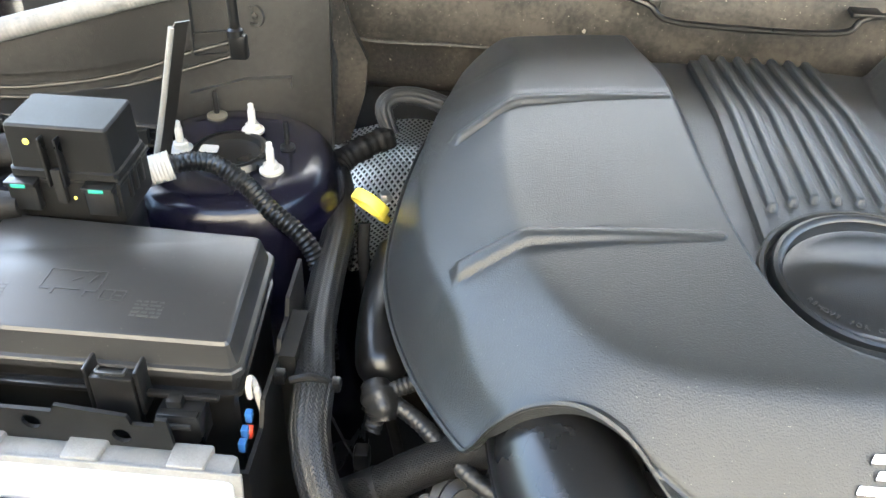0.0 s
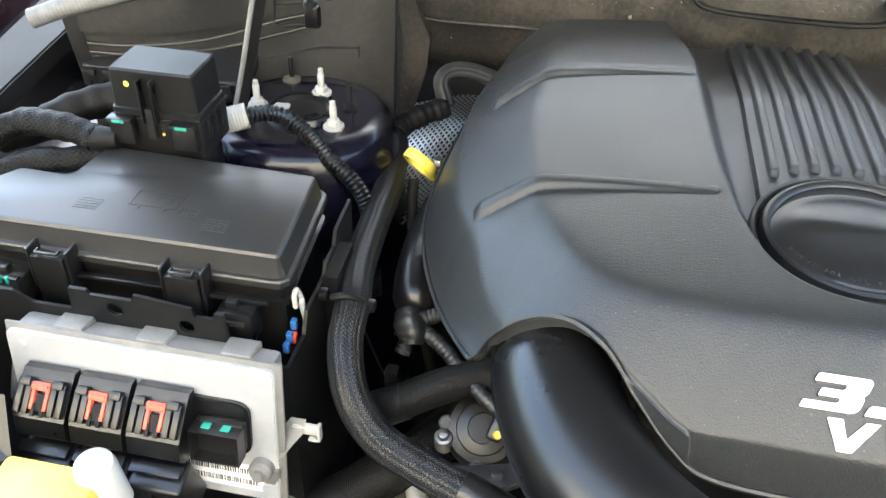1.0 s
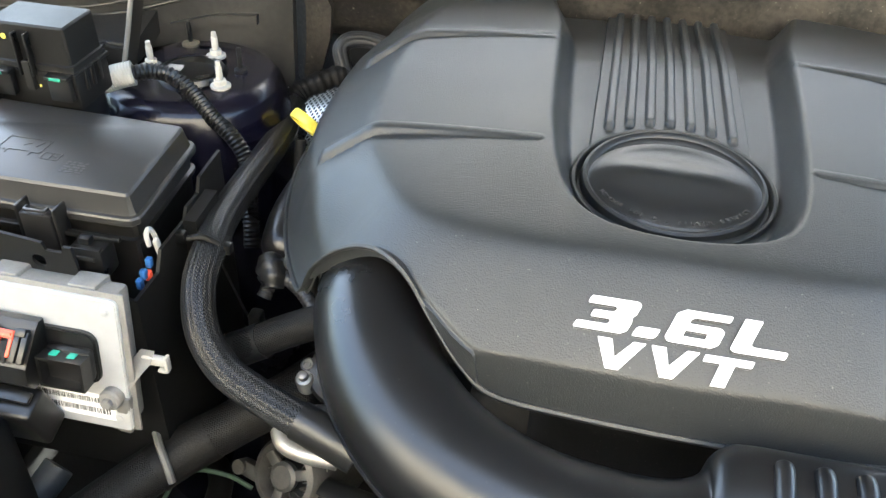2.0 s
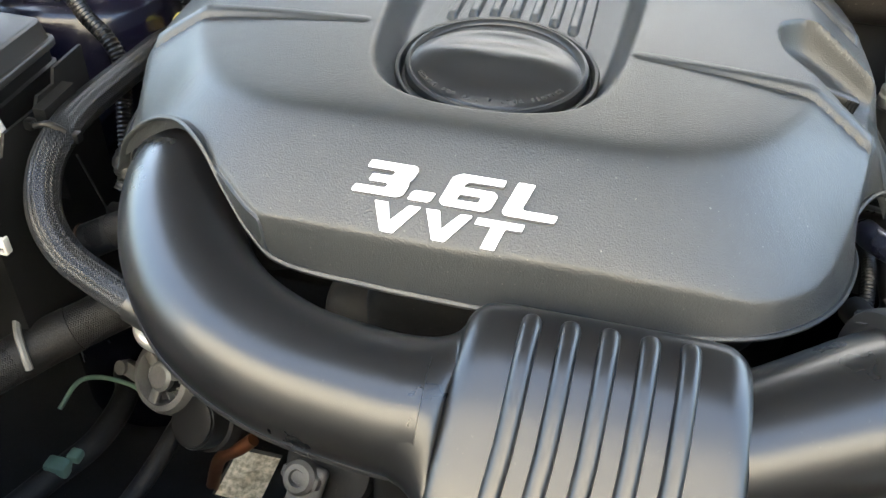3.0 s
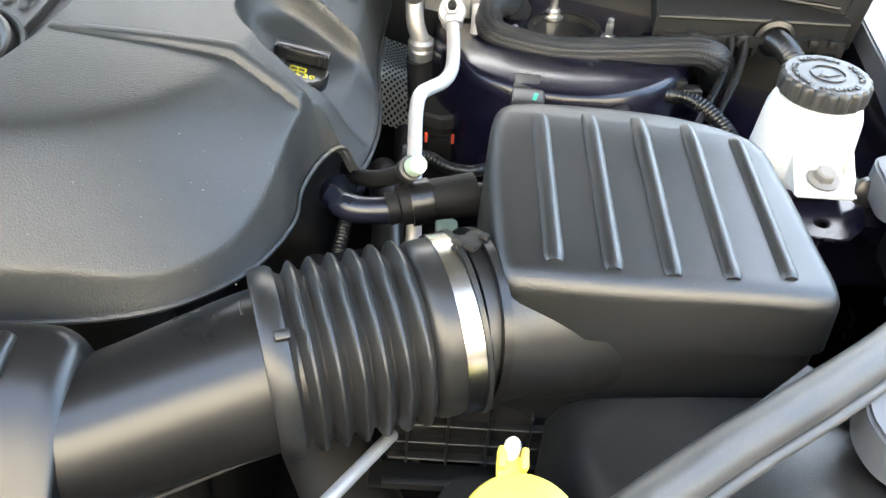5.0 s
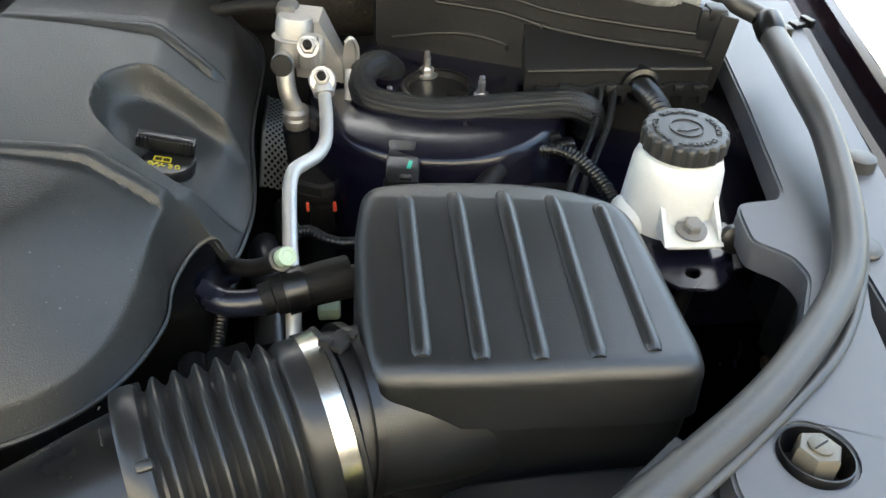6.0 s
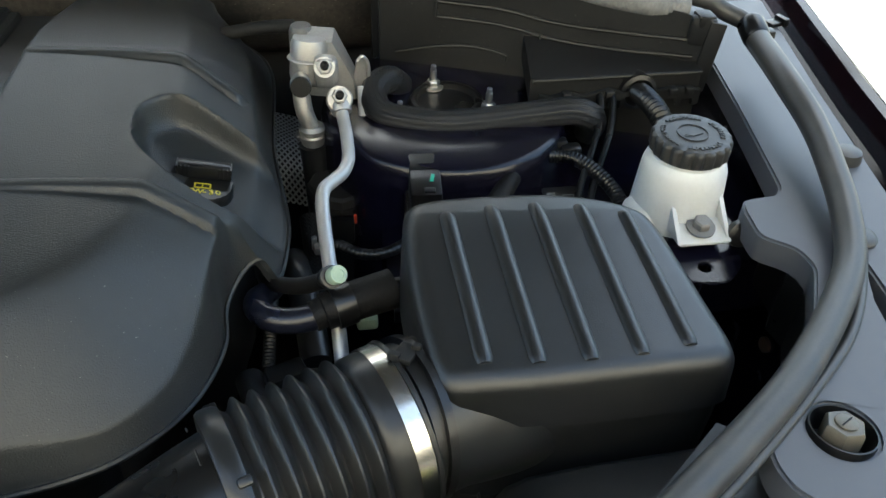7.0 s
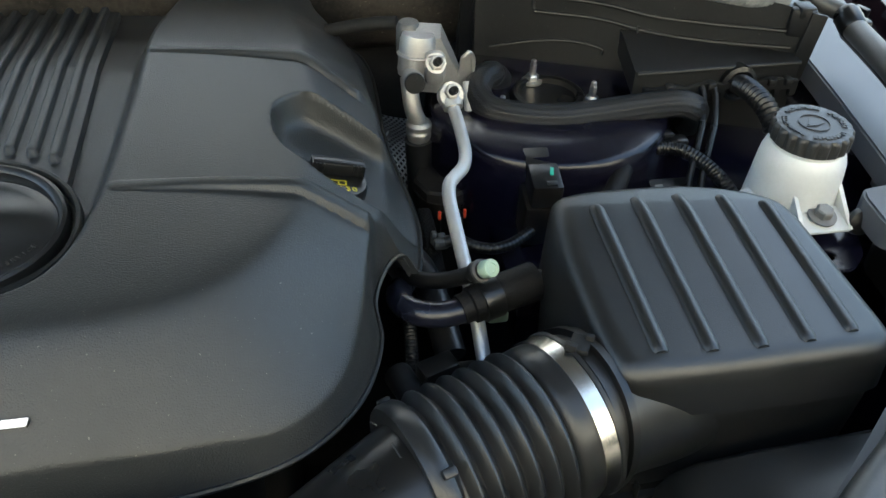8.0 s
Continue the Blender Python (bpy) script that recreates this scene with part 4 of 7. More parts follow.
# cowl panels
for s in (1, -1):
    c = thing("cowl_side_panel", "black ribbed plastic cowl side panel", "cowl panel", pose(s * .6, .27, .9), group="cowl panels")
    cinv = c.matrix_world.inverted()

    def in_cowl(name, bm, mat=M_DULL):
        ob = part(name, bm, mat, c)
        ob.matrix_local = cinv

    def at(x, z, off=0.0):
        """On the panel's face: x along the car's width, height, distance in front of it."""
        return Vector((s * x, .335 - (x - .44) * .373 - off - .1 * (1.0 - z), z))

    def slab(corners, thick):
        return loft([[at(x, z, 0) for x, z in corners], [at(x, z, -thick) for x, z in corners]])

    # left panel: brighter copy of the plastic, its stronger light put in the colour
    face = M_DULL if s > 0 else M_PANEL
    in_cowl("panel", slab([(.43, .85), (.745, .85), (.745, .998), (.68, 1.010), (.60, 1.022), (.43, 1.06)], .012), face)
    if s < 0:
        upper_face = [(.742, .973), (.70, .968), (.645, .967), (.59, .973), (.560, .980), (.552, .986), (.552, 1.033), (.60, 1.021), (.68, 1.009), (.742, .997)]
        in_cowl("upper_panel", loft([[at(x, z, .0005) for x, z in upper_face], [at(x, z, .008) for x, z in upper_face]]), face)
        pocket = rounded([(.519, .968), (.556, .968), (.556, .992), (.519, .992)], .004, 3)
        in_cowl("pocket_rim", loft([[at(x, z, .0005) for x, z in pocket], [at(x, z, .004) for x, z in pocket], [at(.5375 + (x - .5375) * .86, .980 + (z - .980) * .80, .004) for x, z in pocket], [at(.5375 + (x - .5375) * .84, .980 + (z - .980) * .76, .0008) for x, z in pocket]]), face)
        p = at(.497, 1.004, .001)
        in_cowl("boss", lathe([(.011, 0), (.0105, .003), (.008, .003), (.0075, .0005), (.003, .0005), (.003, .0025), (.001, .003)], 28, at=pose(*p, 84, 0, -20)), face)
    upper = [(.488, .986), (.552, .985), (.60, .978), (.66, .976), (.735, .977)] if s > 0 else [(.516, .981), (.56, .972), (.60, .961), (.645, .954), (.70, .953), (.742, .958)]
    lower = [(.488, .970), (.552, .969), (.60, .961), (.66, .958), (.735, .960)] if s > 0 else [(.516, .967), (.56, .957), (.60, .948), (.645, .943), (.70, .943), (.742, .949)]
    for pts in (upper, lower):
        in_cowl("moulded_rib", tube([at(x, z, .001) for x, z in pts], .0022, 8, 8), face)
    in_cowl("moulded_rib", tube([at(*upper[0], .001), at(upper[0][0] - .001, (upper[0][1] + lower[0][1]) / 2, .001), at(*lower[0], .001)], .0022, 8, 4), face)
    if s > 0:
        in_cowl("moulded_rib", tube([at(.446, .926, .001), at(.49, .938, .001), at(.526, .942, .001), at(.556, .938, .001), at(.559, .931, .001)], .0019, 8, 8))
        in_cowl("moulded_rib", tube([at(.60, .950, .001), at(.66, .946, .001), at(.735, .948, .001)], .0020, 8, 6))
        in_cowl("moulded_rib", tube([at(.590, .966, .002), at(.590, .943, .004)], .0016, 8, 4))
    else:
        band = [(.467, .941), (.51, .943), (.56, .934)]
        in_cowl("raised_band", loft([[at(x, z, 0) for x, z in band + [(x, z - .011) for x, z in band[::-1]]], [at(x, z, .008) for x, z in band + [(x, z - .011) for x, z in band[::-1]]]]), face)
        for z in (.912, .897, .882):
            in_cowl("moulded_rib", tube([at(.63, z - .002, .001), at(.68, z - .004, .001), at(.735, z, .001)], .0016, 8, 6))
    low = .013 if s < 0 else 0
    led = [(x, z - low) for x, z in ((.565, .925), (.742, .925), (.742, .953), (.565, .951))]
    in_cowl("ledge", loft([[Vector((s * x, .205, z)) for x, z in led], [Vector((s * (x + (.012 if x < .6 else 0)), .30, z + .012)) for x, z in led]]))
    in_cowl("seam_rib", tube([(s * x, .2045, z - low) for x, z in ((.567, .9485), (.65, .950), (.742, .951))], .0022, 8, 4))
    if s < 0:
        for z in (.930, .922, .915):
            in_cowl("seam_rib", tube([(s * x, .2045, z + dz) for x, dz in ((.569, .0), (.65, .001), (.742, .002))], .0016, 8, 4))
    in_cowl("grommet", lathe([(.013, -.02), (.019, -.01), (.019, .004), (.015, .006), (.012, .002)], 32, at=pose(s * .676, .203, .934, 90, 0, 0)), M_BLACK)
    comb = [(.574, .921)]
    for x, w, h in ((.601, .006, .006), (.6375, .008, .009), (.6525, .006, .009), (.676, .016, .013), (.711, .007, .009), (.729, .006, .008)):
        comb += [(x - w - .003, .917), (x - w, .917), (x - w * .8, .917 + h), (x + w * .8, .917 + h), (x + w, .917), (x + w + .003, .917)]
    comb = mirrored(comb + [(.742, .919), (.742, .935), (.730, .937), (.711, .939), (.695, .936), (.676, .941), (.657, .936), (.645, .940), (.62, .934), (.606, .938), (.585, .934), (.574, .936)], s)
    in_cowl("retainer", upright(comb, .197, .202, r=.0008))
    for x in (.601, .645, .711, .729):
        in_cowl("clip", rbox(.009, .010, .008, .002, at=pose(s * x, .198, .931)))
    cs = thing("cowl_seal", "worn grey rubber seal with a pale ribbed strip", "seal", pose(s * .68, .25, 1.0), group="cowl seals")
    near = ("ribbed_strip", [(-p.x, p.y, p.z) for p in [at(x, z, .008) for x, z in ((.50, 1.047), (.56, 1.038), (.60, 1.031), (.645, 1.022), (.70, 1.011), (.745, 1.001), (.785, .988))]] if s < 0 else [], .0105, M_SEALGREY, {"ridge": .0004, "pitch": .0042})
    for nm, pts, r, mat, kw in (near,) if s < 0 else (("bulb", [(.46, .415, 1.058), (.56, .352, 1.036), (.62, .310, 1.024), (.69, .277, 1.012), (.757, .270, 1.000), (.780, .258, .990), (.797, .242, .985), (.802, .222, .980)], .0095, M_SEAL, {}),
                                ("ribbed_strip", [(.46, .395, 1.050), (.56, .322, 1.026), (.613, .278, 1.014), (.677, .250, 1.006), (.729, .238, 1.001)], .0075, M_SEALGREY, {"ridge": .0004, "pitch": .0042, "squash": 1.5})):
        ob = part(nm, tube([(s * x, y, z) for x, y, z in pts], r, 16, 10, **kw), mat, cs)
        ob.matrix_local = cs.matrix_world.inverted()
    if s > 0:
        ob = part("end_clip", join(lathe([(.0128, -.012), (.0138, -.010), (.0138, .008), (.011, .013), (.006, .014)], 24, at=along_z((s * .800, .230, .982), (s * .799, .262, .995))), rbox(.010, .012, .010, .002, at=pose(s * .816, .226, .974))), M_BLACK, cs)
        ob.matrix_local = cs.matrix_world.inverted()
    shell_thing("cowl_bracket", "grey plastic end bracket of the cowl", join(rbox(.016, .004, .075, .0015, at=pose(s * .744, .214, .925, 0, s * 6, s * -20)), rbox(.026, .012, .030, .004, at=pose(s * .740, .222, .972, 0, 0, s * -20)), rbox(.018, .020, .012, .003, at=pose(s * .742, .226, .992))), M_DULL, "bracket", "")

cw = thing("windscreen_cowl", "dirty black cowl below the windscreen", "cowl panel", pose(0, .42, .95))


def in_cw(name, bm, mat=M_COWL):
    ob = part(name, bm, mat, cw)
    ob.matrix_local = cw.matrix_world.inverted()


in_cw("bulkhead", loft([[(x, y, z) for y, z in curve2([(.50, .86), (.455, .868), (.425, .89), (.405, .925), (.398, .965), (.402, 1.005), (.415, 1.035), (.432, 1.085), (.455, 1.115), (.50, 1.122)], 5, False)] + [(x, .60, 1.122), (x, .60, .86)] for x in (-.43, -.2, .1, .43)]))
in_cw("tray", rbox(1.3, .30, .02, .006, 2, at=pose(0, .60, 1.10)))
in_cw("lip_rail", tube([(-.30, .398, 1.012), (-.16, .396, 1.018), (-.115, .378, 1.016), (-.09, .374, 1.002), (.0, .372, .999), (.08, .374, 1.001), (.10, .380, 1.014), (.14, .384, 1.018), (.30, .398, 1.014)], .0032, 8, 8), M_BLACK)
in_cw("lip_tab", rbox(.012, .02, .01, .002, at=pose(-.108, .386, 1.012)), M_BLACK)
in_cw("lip_tab", rbox(.03, .02, .006, .002, at=pose(.102, .388, 1.014)), M_BLACK)
in_cw("flange_fold", loft([[(-.452 + dx, y, z) for dx, y in ((0, .392), (w * .4, .380), (w, .386), (w, .398))] for z, w in ((.83, .030), (.89, .048), (.93, .052), (.965, .036), (1.0, .026), (1.05, .022))]))
in_cw("crease", tube([(-.43, .404, .952), (-.39, .397, .949), (-.30, .396, .951), (-.2, .397, .949)], .003, 8, 6))
in_cw("top_rail", tube([(-.43, .412, 1.030), (-.36, .405, 1.033), (-.28, .404, 1.031), (-.1, .404, 1.030)], .006, 10, 6))
in_cw("side_flange", loft([[(-.462, .40, .80), (-.43, .395, .80), (-.425, .40, 1.05), (-.455, .405, 1.05)], [(-.462, .42, .80), (-.43, .415, .80), (-.425, .42, 1.05), (-.455, .425, 1.05)]]), M_COWL)
in_cw("side_flange", loft([[(.462, .40, .80), (.43, .395, .80), (.425, .40, 1.05), (.455, .405, 1.05)], [(.462, .42, .80), (.43, .415, .80), (.425, .42, 1.05), (.455, .425, 1.05)]]), M_SOOT)

# raised bonnet that shades the bay from behind and above
bon = thing("bonnet", "raised bonnet with dark padded underside", "bonnet", pose(0, .66, 1.335, -35, 0, 0))
part("panel", rbox(1.92, 1.30, .03, .012, 2, at=pose(0, -.65, 0)), M_PAINT, bon)
part("liner", rbox(1.7, 1.22, .02, .01, 2, at=pose(0, -.65, -.024)), M_SOOT, bon)
for s in (-1, 1):
    part("hinge", tube([(s * .70, -.02, -.03), (s * .70, -.02, -.16), (s * .70, -.14, -.30)], .012, 10), M_SOOT, bon)
screen = thing("windscreen", "dark tinted windscreen behind the cowl", "windscreen", pose(0, .62, 1.17))
part("glass", loft([[(x, y, z) for y, z in ((0, 0), (.40, .255), (.79, .48), (.79, .47), (.40, .245), (0, -.012))] for x in (-.72, -.4, 0, .4, .72)]), M_GLASS, screen)
part("lower_trim", loft([[(x, y, z) for y, z in ((-.12, -.16), (-.06, -.05), (.01, .0), (.04, .012), (.06, -.20), (-.12, -.20))] for x in (-.72, 0, .72)]), M_SOOT, screen)
shell_thing("car_cabin", "dark painted car cabin behind the windscreen", loft([[(x, y, z) for x, z in ((-.92, .30), (.92, .30), (.92, 1.05), (w, h), (-w, h), (-.92, 1.05))] for y, w, h in ((.90, .74, 1.12), (1.42, .66, 1.64), (2.6, .64, 1.66), (3.6, .62, 1.30))]), M_PAINT, "car")
# added wall, never in view: gives the warm front reflections and bounce
shell_thing("unseen_bounce_wall", "added unseen tan wall that gives warm light from the front", rbox(14, .2, 4.6, .01, at=pose(0, -3.4, 0)), M_WALL, "wall")
# added dark screen, out of view, cuts the wall's light at low angles
shell_thing("low_light_blocker", "added unseen dark screen that darkens low front reflections", rbox(14, .06, 1.9, .01, at=pose(0, -2.95, 0)), M_BLOCKER, "fence")


# ---- near side of the bay: fuse box, control unit, relay box, hoses ----
def offset_poly(poly, d):
    p = np.array(poly, float)
    a, b = p - np.roll(p, 1, 0), np.roll(p, -1, 0) - p
    a /= np.linalg.norm(a, axis=1, keepdims=True)
    b /= np.linalg.norm(b, axis=1, keepdims=True)
    na, nb = np.stack([a[:, 1], -a[:, 0]], -1), np.stack([b[:, 1], -b[:, 0]], -1)
    m = na + nb
    m /= np.maximum(.5, (m * na).sum(1, keepdims=True))
    return p + d * m


def stacked(poly, layers):
    """A moulded body: the outline (anticlockwise) at (outset, height) steps from the top down."""
    return loft([[(x, y, z) for x, y in offset_poly(poly, o)] for o, z in layers])


LIDP = rounded([(-.419, -.077), (-.427, .037), (-.622, .043), (-.628, -.004), (-.634, -.009), (-.676, -.008), (-.70, -.045), (-.70, -.079)], .004, 3)
fuse = thing("fuse_box", "black plastic fuse box with embossed lid and latches", "fuse box", pose(-.55, -.02, .80))
fi = fuse.matrix_world.inverted()


def in_fuse(name, bm, mat=M_LID, label="", parent=None):
    ob = part(name, bm, mat, parent or fuse, label, angle=24)
    ob.matrix_local = fi if parent is None else Matrix.Identity(4)
    return ob


flid = in_fuse("lid", stacked(LIDP, [(-.002, .9462), (-.0005, .9456), (.0012, .9435), (.0045, .9300), (.0055, .9275), (.0085, .9270), (.0095, .9255), (.0095, .9205), (.0085, .9195), (.004, .9195)]))
in_fuse("case", stacked(LIDP, [(.003, .9195), (.003, .905), (.0065, .904), (.0065, .900), (.002, .899), (.001, .80)]), M_BLACK)
for cx in (-.600, -.489):
    lt = in_fuse("latch", join(rbox(.0285, .008, .048, .002, at=pose(cx, -.0985, .883)), rbox(.003, .016, .038, .001, at=pose(cx - .0165, -.093, .898)), rbox(.003, .016, .038, .001, at=pose(cx + .0165, -.093, .898)),
                               rbox(.030, .010, .003, .001, at=pose(cx, -.095, .9245))), M_BLACK)
    in_fuse("latch_bar", join(rbox(.018, .0025, .0025, .0006, at=pose(cx, -.1005, .9325)), rbox(.002, .006, .0025, .0006, at=pose(cx - .009, -.098, .9325)), rbox(.002, .006, .0025, .0006, at=pose(cx + .009, -.098, .9325))), M_LID, parent=lt)
in_fuse("front_rail", rbox(.076, .005, .004, .001, at=pose(-.5445, -.0925, .9085)), M_BLACK)
in_fuse("front_rail", rbox(.05, .005, .004, .001, at=pose(-.449, -.0925, .9085)), M_BLACK)
for cx in (-.640, -.447):
    bl = in_fuse("connector", join(rbox(.030, .022, .028, .003, at=pose(cx, -.099, .880)), rbox(.026, .006, .004, .001, at=pose(cx, -.106, .905)), rbox(.010, .008, .008, .001, at=pose(cx - .004, -.098, .906))), M_BLACK)
    in_fuse("slot", rbox(.018, .003, .004, .0005, at=pose(cx, -.1105, .899)), M_SOOT, parent=bl)
in_fuse("green_mark", join(rbox(.004, .003, .007, .0005, at=pose(-.641, -.1095, .905)), rbox(.0025, .003, .007, .0005, at=pose(-.634, -.1095, .905))), M_GREEN)
# raised symbols on the lid
rng = random.Random(4)
M_LIDMARK = material("lid_raised_mark", (0.030, 0.030, 0.028), 0.40)
van = join(rbox(.040, .0011, .0005, 0, at=pose(0, .012, 0)), rbox(.0011, .022, .0005, 0, at=pose(-.020, .002, 0, 0, 0, 0)), rbox(.0011, .020, .0005, 0, at=pose(.020, .002, 0, 0, 0, 0)), rbox(.018, .0011, .0005, 0, at=pose(-.001, -.008, 0)),
           rbox(.009, .0011, .0005, 0, at=pose(.013, .004, 0, 0, 0, 70)), rbox(.007, .0011, .0005, 0, at=pose(.002, .003, 0, 0, 0, 40)), rbox(.0011, .006, .0005, 0, at=pose(-.010, -.011, 0)), rbox(.0011, .006, .0005, 0, at=pose(.012, -.011, 0)),
           rbox(.008, .0011, .0005, 0, at=pose(.016, -.009, 0)), rbox(.006, .0011, .0005, 0, at=pose(-.016, -.009, 0)))
in_fuse("raised_symbol", van, M_LIDMARK).matrix_local = fi @ pose(-.540, -.030, .9463)
book = join(rbox(.016, .001, .0005, 0, at=pose(0, .005, 0)), rbox(.016, .001, .0005, 0, at=pose(0, -.005, 0)), rbox(.001, .01, .0005, 0, at=pose(-.008, 0, 0)), rbox(.001, .01, .0005, 0, at=pose(.008, 0, 0)), rbox(.001, .01, .0005, 0, at=pose(0, 0, 0)), rbox(.004, .001, .0005, 0, at=pose(.004, 0, 0)))
in_fuse("raised_symbol", book, M_LIDMARK).matrix_local = fi @ pose(-.508, -.041, .9463)
for x, y in ((-.480, -.052), (-.592, -.045)):
    in_fuse("raised_print", bars(.020, .018, 5, rng), M_LIDMARK).matrix_local = fi @ pose(x, y, .9463)


def sidewise(outline, x0, x1):
    """A plate of a (y, z) outline standing between two x."""
    bm = plate(outline, 0, abs(x1 - x0))
    bm.transform(Matrix(((0, 0, 1, min(x0, x1)), (1, 0, 0, 0), (0, 1, 0, 0), (0, 0, 0, 1))))
    return bm


tray = thing("fuse_box_tray", "dusty black plastic tray around the fuse box", "tray", pose(-.55, -.05, .70))
ti = tray.matrix_world.inverted()
FRONT = [(-.71, .912), (-.62, .912), (-.605, .903), (-.572, .903), (-.570, .924), (-.556, .924), (-.554, .920), (-.520, .920), (-.517, .926), (-.472, .921), (-.470, .914), (-.456, .914), (-.454, .920), (-.447, .920), (-.445, .893),
         (-.425, .893), (-.420, .876), (-.400, .876), (-.400, .66), (-.71, .66)]
for nm, bm in (("front_wall", upright(FRONT, -.1235, -.1205, [ring_pts(-.535, .909, .0062, n=16), ring_pts(-.478, .903, .0062, n=16)])),
               ("side_wall", sidewise([(-.1205, .66), (-.1205, .876), (-.085, .876), (-.075, .893), (-.03, .893), (-.024, .902), (.0, .902), (.006, .915), (.05, .918), (.05, .66)], -.403, -.400)),
               ("rim_wall", sidewise([(-.035, .80), (-.035, .896), (.012, .899), (.012, .80)], -.400, -.388)),
               ("floor", rbox(.30, .165, .01, .003, at=pose(-.55, -.04, .79)))):
    ob = part(nm, bm, M_RELAY, tray, angle=20)
    ob.matrix_local = ti
for k, (x, y, z, m) in enumerate(((-.409, -.098, .884, M_BLUEPL), (-.409, -.090, .888, M_BLUEPL), (-.4075, -.086, .884, M_RED), (-.4085, -.080, .893, M_BLUEPL))):
    tagged(part("blade_fuse", rbox(.005, .006, .009, .001, at=pose(x - .002, y, z - .016)), m), ("red" if m is M_RED else "blue") + " plastic blade fuse beside the fuse box", "fuse", "spare fuses")
tagged(part("wire_clip", tube([(-.407, -.066, .888), (-.4075, -.070, .905), (-.4085, -.074, .912), (-.4085, -.079, .909), (-.4085, -.078, .898)], .0022, 8, 6), M_WHITE), "white plastic hook clip in the tray", "clip")
tagged(part("wire_clip", rbox(.004, .006, .03, .0015, at=pose(-.4055, -.066, .872, 14, 0, 0)), M_WHITE), "white plastic strip in the tray", "clip")

# engine control unit on the tray's front
ECUM = pose(-.5063, -.1565, .832, 82, 0, 0) @ Matrix.Diagonal((1.015, .957, .957, 1))
ecu = thing("engine_control_unit", "aluminium engine control unit with black connectors", "control unit", ECUM)
part("housing", join(rbox(.204, .134, .020, .004, 2, at=pose(-.001, .002, -.027)), *[rbox(.026, .010, .022, .002, 2, at=pose(x, .068, -.029), taper=.9) for x in (-.060, .006, .072)]), M_CASTPALE, ecu, "pale cast aluminium housing")
part("face_plate", plate(rounded([(-.108, -.068), (.103, -.068), (.103, .066), (-.108, .066)], .006, 3), -.004, .0, .001), M_ECU, ecu, "bright bare metal face plate")
part("rim_flange", rbox(.218, .140, .003, .001, at=pose(-.001, .001, -.0072)), M_CASTPALE, ecu)
part("shroud", plate(rounded([(-.094, -.018), (.084, -.018), (.084, .034), (-.094, .034)], .012, 4), .0003, .005, .0015), M_BLACK, ecu)
for x, y in ((-.095, .055), (.093, .055), (.093, -.054)):
    part("screw", join(lathe([(.0030, 0), (.0030, .0014), (.002, .0017)], 20), lathe([(.0042, 0), (.0042, .0005)], 20)), M_ECU, ecu, at=pose(x, y, .0003))
for k, x in enumerate((-.068, -.023, .022)):
    c = part("connector", loft([[(x + sx, y, z) for y, z in ((.042, .004), (.042, .011), (.037, .016), (.012, .036), (-.004, .037), (-.012, .030), (-.012, .004))] for sx in (-.0205, .0205)]), M_BLACK, ecu)
    face = pose(x, .0255, .0252, -39, 0, 0)
    for d in (-.0165, -.0100, .0100, .0165):
        part("latch_rib", rbox(.0050, .026, .0055, .001, at=face @ pose(d, -.001, 0)), M_BLACK, c)
    for d in (-.013, .013):
        part("latch_hook", rbox(.009, .007, .0075, .001, at=face @ pose(d, .011, 0)), M_BLACK, c)
    part("back_shell", join(rbox(.0435, .052, .030, .004, 3, at=pose(x, -.040, .010, 26, 0, 0)), rbox(.040, .004, .010, .001, at=pose(x, -.0150, .032, 26, 0, 0))), M_BOX, c)
    part("lock_tab", join(rbox(.0150, .0070, .0065, .0012, at=face @ pose(0, .0085, 0)), rbox(.003, .016, .0045, .0008, at=face @ pose(-.0055, -.002, .001)), rbox(.003, .016, .0045, .0008, at=face @ pose(.0055, -.002, .001)), rbox(.0125, .0025, .002, .0006, at=face @ pose(0, .0085, .0063))), M_RED, c, "red locking tab")
    part("keeper", join(rbox(.0070, .014, .004, .001, at=face @ pose(0, -.004, 0)), rbox(.003, .010, .003, .0006, at=face @ pose(-.0035, -.010, .002)), rbox(.003, .010, .003, .0006, at=face @ pose(.0035, -.010, .002))), M_SOOT, c)
skt = part("socket", join(rbox(.038, .030, .010, .004, at=pose(.064, .006, .004)), loft([[(.064 + a * w, .004 + b * h, z) for a, b in ((-1, -1), (1, -1), (1, 1), (-1, 1))] for w, h, z in ((.0185, .014, .012), (.0190, .0145, .026), (.0165, .012, .026), (.0165, .012, .016))])), M_BLACK, ecu)
for x in (.056, .071):
    part("mark", rbox(.0065, .0008, .007, .0003, at=pose(x, .0188, .0135)), M_GREEN, skt, "green paint mark")
lab = part("label", plate([(.010, -.058), (.090, -.058), (.090, -.032), (.010, -.032)], .0003, .0007), M_LETTER, ecu, "white printed label")
rng = random.Random(7)
for row, y in enumerate((-.039, -.050)):
    bits, x = [], .013
    while x < .085:
        w = rng.uniform(.0004, .0014)
        bits.append(rbox(w, .0055, .0003, 0, at=pose(x, y, .0007)))
        x += w + rng.uniform(.0005, .0012)
    part("printed_row", join(*bits), M_PRINT, lab)
brk = thing("control_unit_bracket", "pale cast bracket holding the control unit", "bracket", pose(-.395, -.152, .800))
part("arm", loft([[(x, y - .004, z - .004), (x + .012, y - .004, z - .002), (x + .012, y + .006, z + .004), (x, y + .006, z + .004)] for x, y, z in ((-.026, -.008, -.004), (-.018, -.002, .012), (-.008, .005, .026), (-.002, .010, .033))]), M_CASTPALE, brk)
